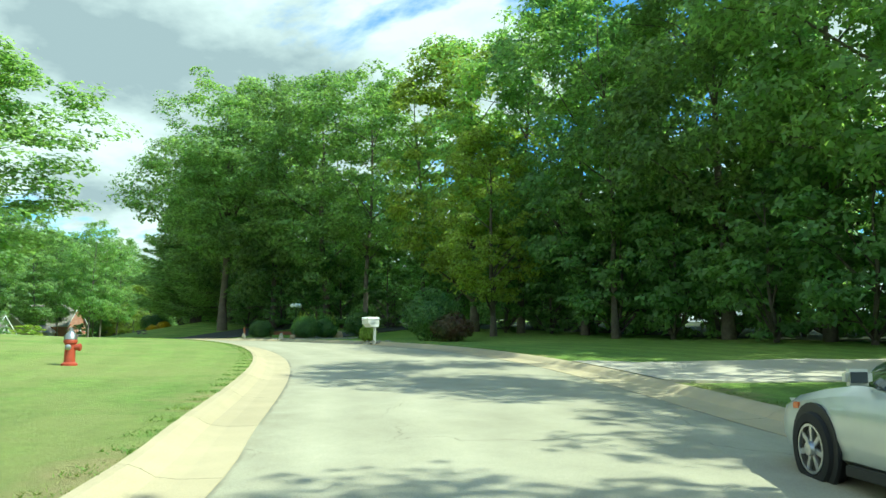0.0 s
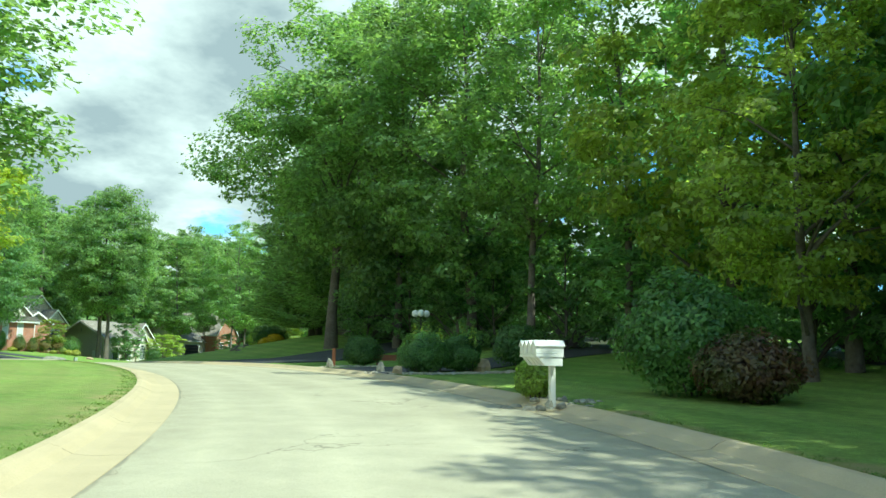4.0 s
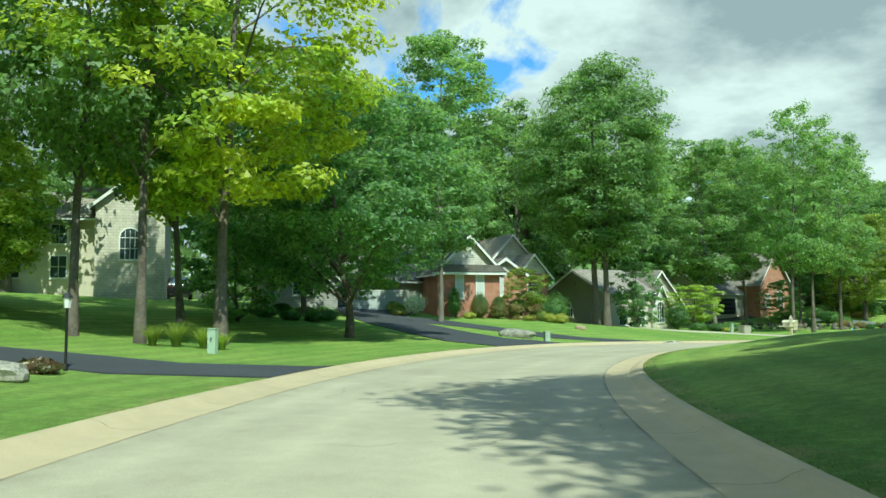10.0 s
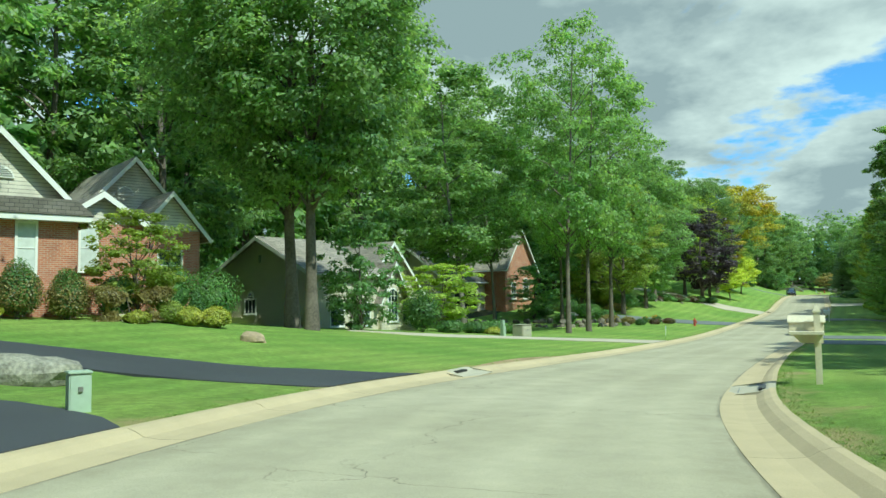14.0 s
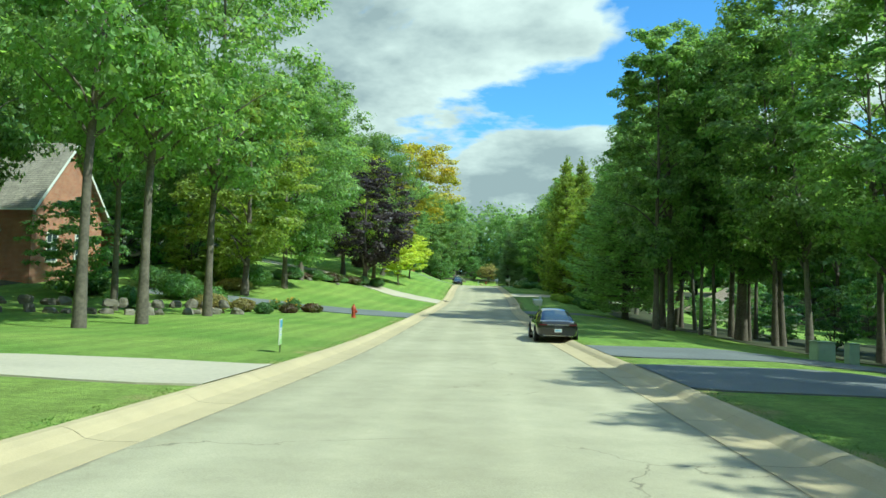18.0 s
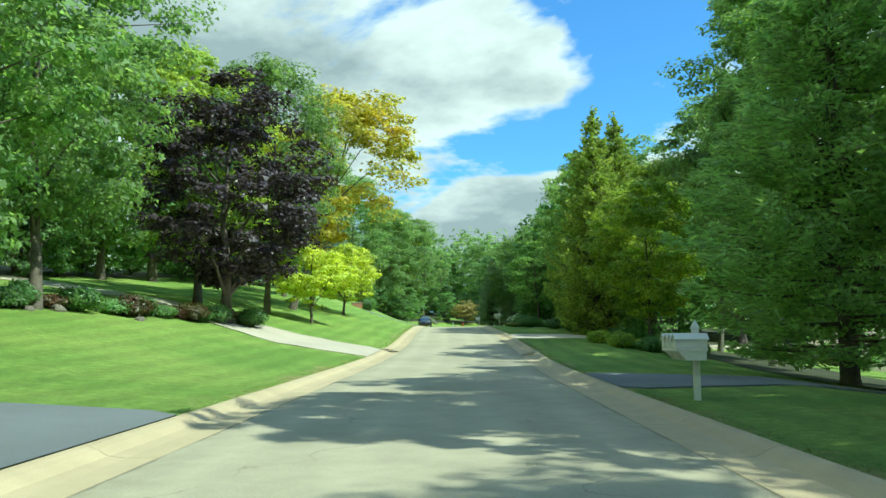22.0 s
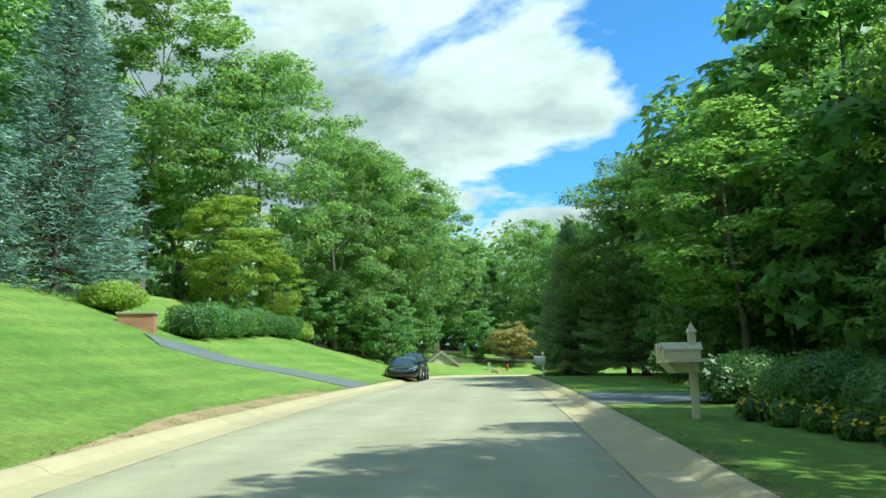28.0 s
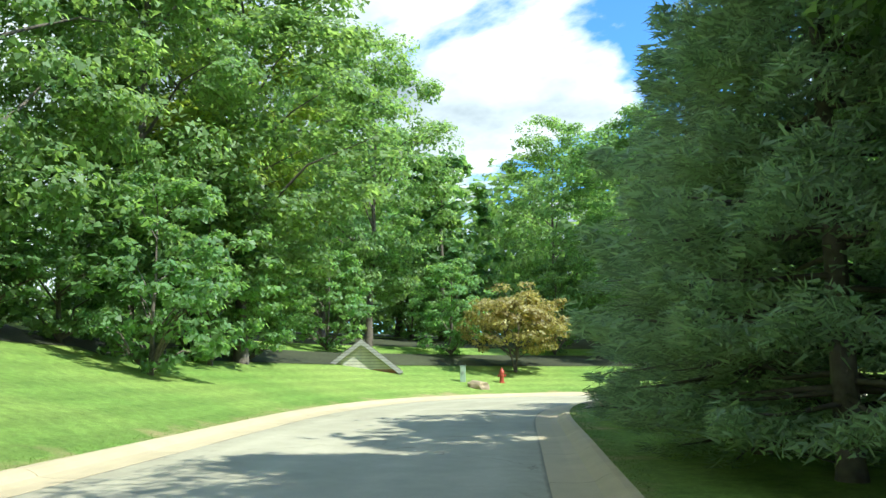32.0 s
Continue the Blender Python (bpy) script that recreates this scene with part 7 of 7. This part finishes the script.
    for cols, rail in (((0, 1), (2,)), ((6, 7), (5,))):
        skin("side_window", sides, cols, CAR_GLASS, "dark tinted glass")
        skin("front_pillar", (0, sides[0]), cols, paint)
        skin("front_pillar", (0, top[0]), rail, paint)
        skin("rear_pillar", (sides[1], last), cols, paint)
        skin("rear_pillar", (top[1], last), rail, paint)
    for s in (-1, 1):
        p, q = np.array((s * W * 0.935, -0.32, belt - 0.02)), np.array((s * (W * 0.94 - 0.26), -0.3, tall - 0.07))
        part("door_pillar", mesh_of("door_pillar", *tube_arrays([p, (p + q) / 2 + np.array([s * 0.05, 0, 0]), q], [0.03, 0.03, 0.03], 6), TRIM, True), None, e)
        mir = box(s * (W * 0.86), 0.7, belt + 0.0, s * (W + 0.1), 0.82, belt + 0.14, 0.035)
        mirror = part("mirror", mir, paint, e)
        part("mirror_glass", box(s * (W * 0.93), 0.688, belt + 0.025, s * (W + 0.08), 0.699, belt + 0.115, 0.003), CAR_GLASS, mirror)
        part("door_handle", box(s * W * 0.985, 0.0, belt - 0.14, s * (W + 0.025), 0.18, belt - 0.11, 0.006), RIM if paint is SILVER_CAR else paint, e)
        part("door_handle", box(s * W * 0.985, -1.0, belt - 0.14, s * (W + 0.025), -0.82, belt - 0.11, 0.006), RIM if paint is SILVER_CAR else paint, e)
        part("sill", box(s * W * 0.9, -1.0, 0.17, s * (W + 0.006), 1.0, 0.26, 0.01), TRIM, e)
        lamp = prism([(s * W * 0.48, hood - 0.24), (s * W * 0.86, hood - 0.2), (s * W * 0.93, hood - 0.11), (s * W * 0.8, hood - 0.13), (s * W * 0.5, hood - 0.18)], L - 0.5, L - 0.03)
        bmesh.ops.transform(lamp, matrix=Matrix.Translation((s * W * 0.48, L, 0)) @ Matrix.Rotation(radians(-30 * s), 4, "Z") @ Matrix.Translation((-s * W * 0.48, -L, 0)), verts=lamp.verts)
        part("headlamp", lamp, LAMP_LENS, e, "clear headlamp")
        part("turn_lamp", box(s * W * 0.89, L - 0.62, hood - 0.2, s * (W * 0.965), L - 0.5, hood - 0.13, 0.01), AMBER, e, "amber turn lamp")
        part("tail_lamp", box(s * W * 0.5, -L - 0.012, deck - 0.21, s * W * 0.8, -L + 0.12, deck - 0.145, 0.012), RED_LENS, e, "red tail lamp")
        part("tail_lamp", box(s * W * 0.76, -L + 0.05, deck - 0.2, s * W * 0.885, -L + 0.22, deck - 0.145, 0.012), RED_LENS, e, "red tail lamp")
        part("exhaust", box(s * W * 0.54, -L - 0.046, 0.33, s * W * 0.76, -L - 0.03, 0.375, 0.008), TRIM, e)
    part("grille", box(-W * 0.44, L - 0.06, hood - 0.42, W * 0.44, L + 0.012, hood - 0.29, 0.02), TRIM, e)
    part("grille_bar", box(-W * 0.46, L - 0.04, hood - 0.29, W * 0.46, L + 0.02, hood - 0.265, 0.008), RIM, e, "chrome grille bar")
    part("air_intake", box(-W * 0.5, L - 0.06, 0.3, W * 0.5, L + 0.034, 0.38, 0.01), TRIM, e)
    part("bumper", box(-W * 0.78, L - 0.1, 0.39, W * 0.78, L + 0.03, 0.47, 0.03), paint, e)
    part("bumper", box(-W * 0.8, -L - 0.04, 0.3, W * 0.8, -L + 0.14, 0.62, 0.06), paint, e)
    part("tail_trim", box(-W * 0.52, -L - 0.016, deck - 0.19, W * 0.52, -L + 0.04, deck - 0.165, 0.004), RIM, e, "thin chrome strip")
    part("bumper_trim", box(-W * 0.7, -L - 0.045, 0.3, W * 0.7, -L - 0.036, 0.325), RIM, e)
    part("plate", box(-0.16, -L - 0.052, 0.46, 0.16, -L - 0.02, 0.6, 0.004), PLATE, e, "pale number plate")
    part("text_bar", box(-0.12, -L - 0.056, 0.505, 0.12, -L - 0.0525, 0.555), BLUE_INK, e)
    r = 0.36 if suv else 0.335
    for yy in (-L + 0.98, L - 0.95):
        for s in (-1, 1):
            arch = lathe([(r + 0.07, -0.02), (r + 0.065, 0.02)], 24)
            bmesh.ops.transform(arch, matrix=Matrix.Translation((s * (W - 0.012), yy, r + 0.01)) @ Matrix.Rotation(radians(90), 4, "Y"), verts=arch.verts)
            part("wheel_arch", arch, TRIM, e, smooth=True)
            wheel = new("wheel")
            wheel.parent = e
            wheel.matrix_basis = Matrix.Translation((s * (W - 0.055), yy, r)) @ Matrix.Rotation(radians(90 * s), 4, "Y")
            part("tyre", lathe([(r * 0.66, -0.1), (r * 0.95, -0.1), (r, -0.06), (r, 0.06), (r * 0.95, 0.1), (r * 0.72, 0.104), (r * 0.68, 0.03)], 28), TYRE, wheel, smooth=True)
            hub = tube_ring(r * 0.67, r * 0.6, 0.06, 0.1)
            part("rim", hub, RIM, wheel, smooth=True)
            for k in range(7):
                sp = box(0.04, -0.026, 0.055, r * 0.63, 0.026, 0.09, 0.006)
                bmesh.ops.transform(sp, matrix=Matrix.Rotation(2 * math.pi * k / 7, 4, "Z"), verts=sp.verts)
                part("spoke", sp, RIM, wheel)
            part("hub_cap", lathe([(0.07, 0.09), (0.06, 0.125), (0.02, 0.13)], 14), RIM, wheel, smooth=True)
    return e


car(4.2, 5.4, 1, SILVER_CAR, "pale silver saloon parked at the kerb", 4.9, 1.85, 1.46).scale = (0.93, 0.93, 0.93)
car(-84.6, 89.0, 66, BLACK_CAR, "dark tall car parked far up the drive", 4.8, 1.9, 1.75, suv=True)
car(-45.1, 153.2, -1, BLACK_CAR, "shiny black saloon parked at the kerb", 4.92, 1.86, 1.46).scale = (0.84, 0.88, 0.86)
car(-48.8, 276.5, 181, BLACK_CAR, "black coupe parked facing down the street", 4.8, 1.85, 1.43)
car(-48.85, 281.8, 181, GREY_CAR, "charcoal sport utility car parked behind the coupe", 4.6, 1.85, 1.7, True)

# ---- grass blades beside the kerbs ----
def grass():
    r = np.random.default_rng(9)
    for side in (-1, 1):
        n = 20000
        i = r.integers(88, STRAIGHT, n)
        d = (KERB_OUT + 0.01 + 0.32 * r.uniform(0, 1, n) ** 1.5) * side
        u = r.uniform(-0.5, 0.5, n)
        x, y = LINE[i, 0] + SIDE[i, 0] * d + u * SIDE[i, 1], LINE[i, 1] + SIDE[i, 1] * d - u * SIDE[i, 0]
        keep = np.ones(n, bool)
        for line, w in DRIVES:
            for q, ww in zip(line[::2], w[::2]):
                keep &= (x - q[0]) ** 2 + (y - q[1]) ** 2 > (ww + 0.15) ** 2
        i, d, x, y = i[keep], d[keep], x[keep], y[keep]
        z = height(i, d)
        m = len(x)
        base = np.stack([x, y, z], 1)
        tri = []
        for k in range(3):
            a = r.uniform(0, 6.28, m)
            lean = np.stack([np.cos(a), np.sin(a), 0 * a], 1)
            across = np.stack([-np.sin(a), np.cos(a), 0 * a], 1)
            h = r.uniform(0.02, 0.06, m)[:, None]
            b = base + lean * 0.03 * r.uniform(-1, 1, m)[:, None]
            tri.append(np.stack([b - across * 0.007, b + across * 0.007, b + lean * h * 1.3 + np.array([0, 0, 0.75]) * h], 1))
        v = np.concatenate(tri).reshape(-1, 3)
        ob = new("grass", mesh_of("grass", v, np.arange(len(v)).reshape(-1, 3), GRASS))
        tagged(ob, "short mown grass blades along the kerb", "grass", kind="stuff")


grass()

# ---- pieces of the kerb, last ----
kerbs()
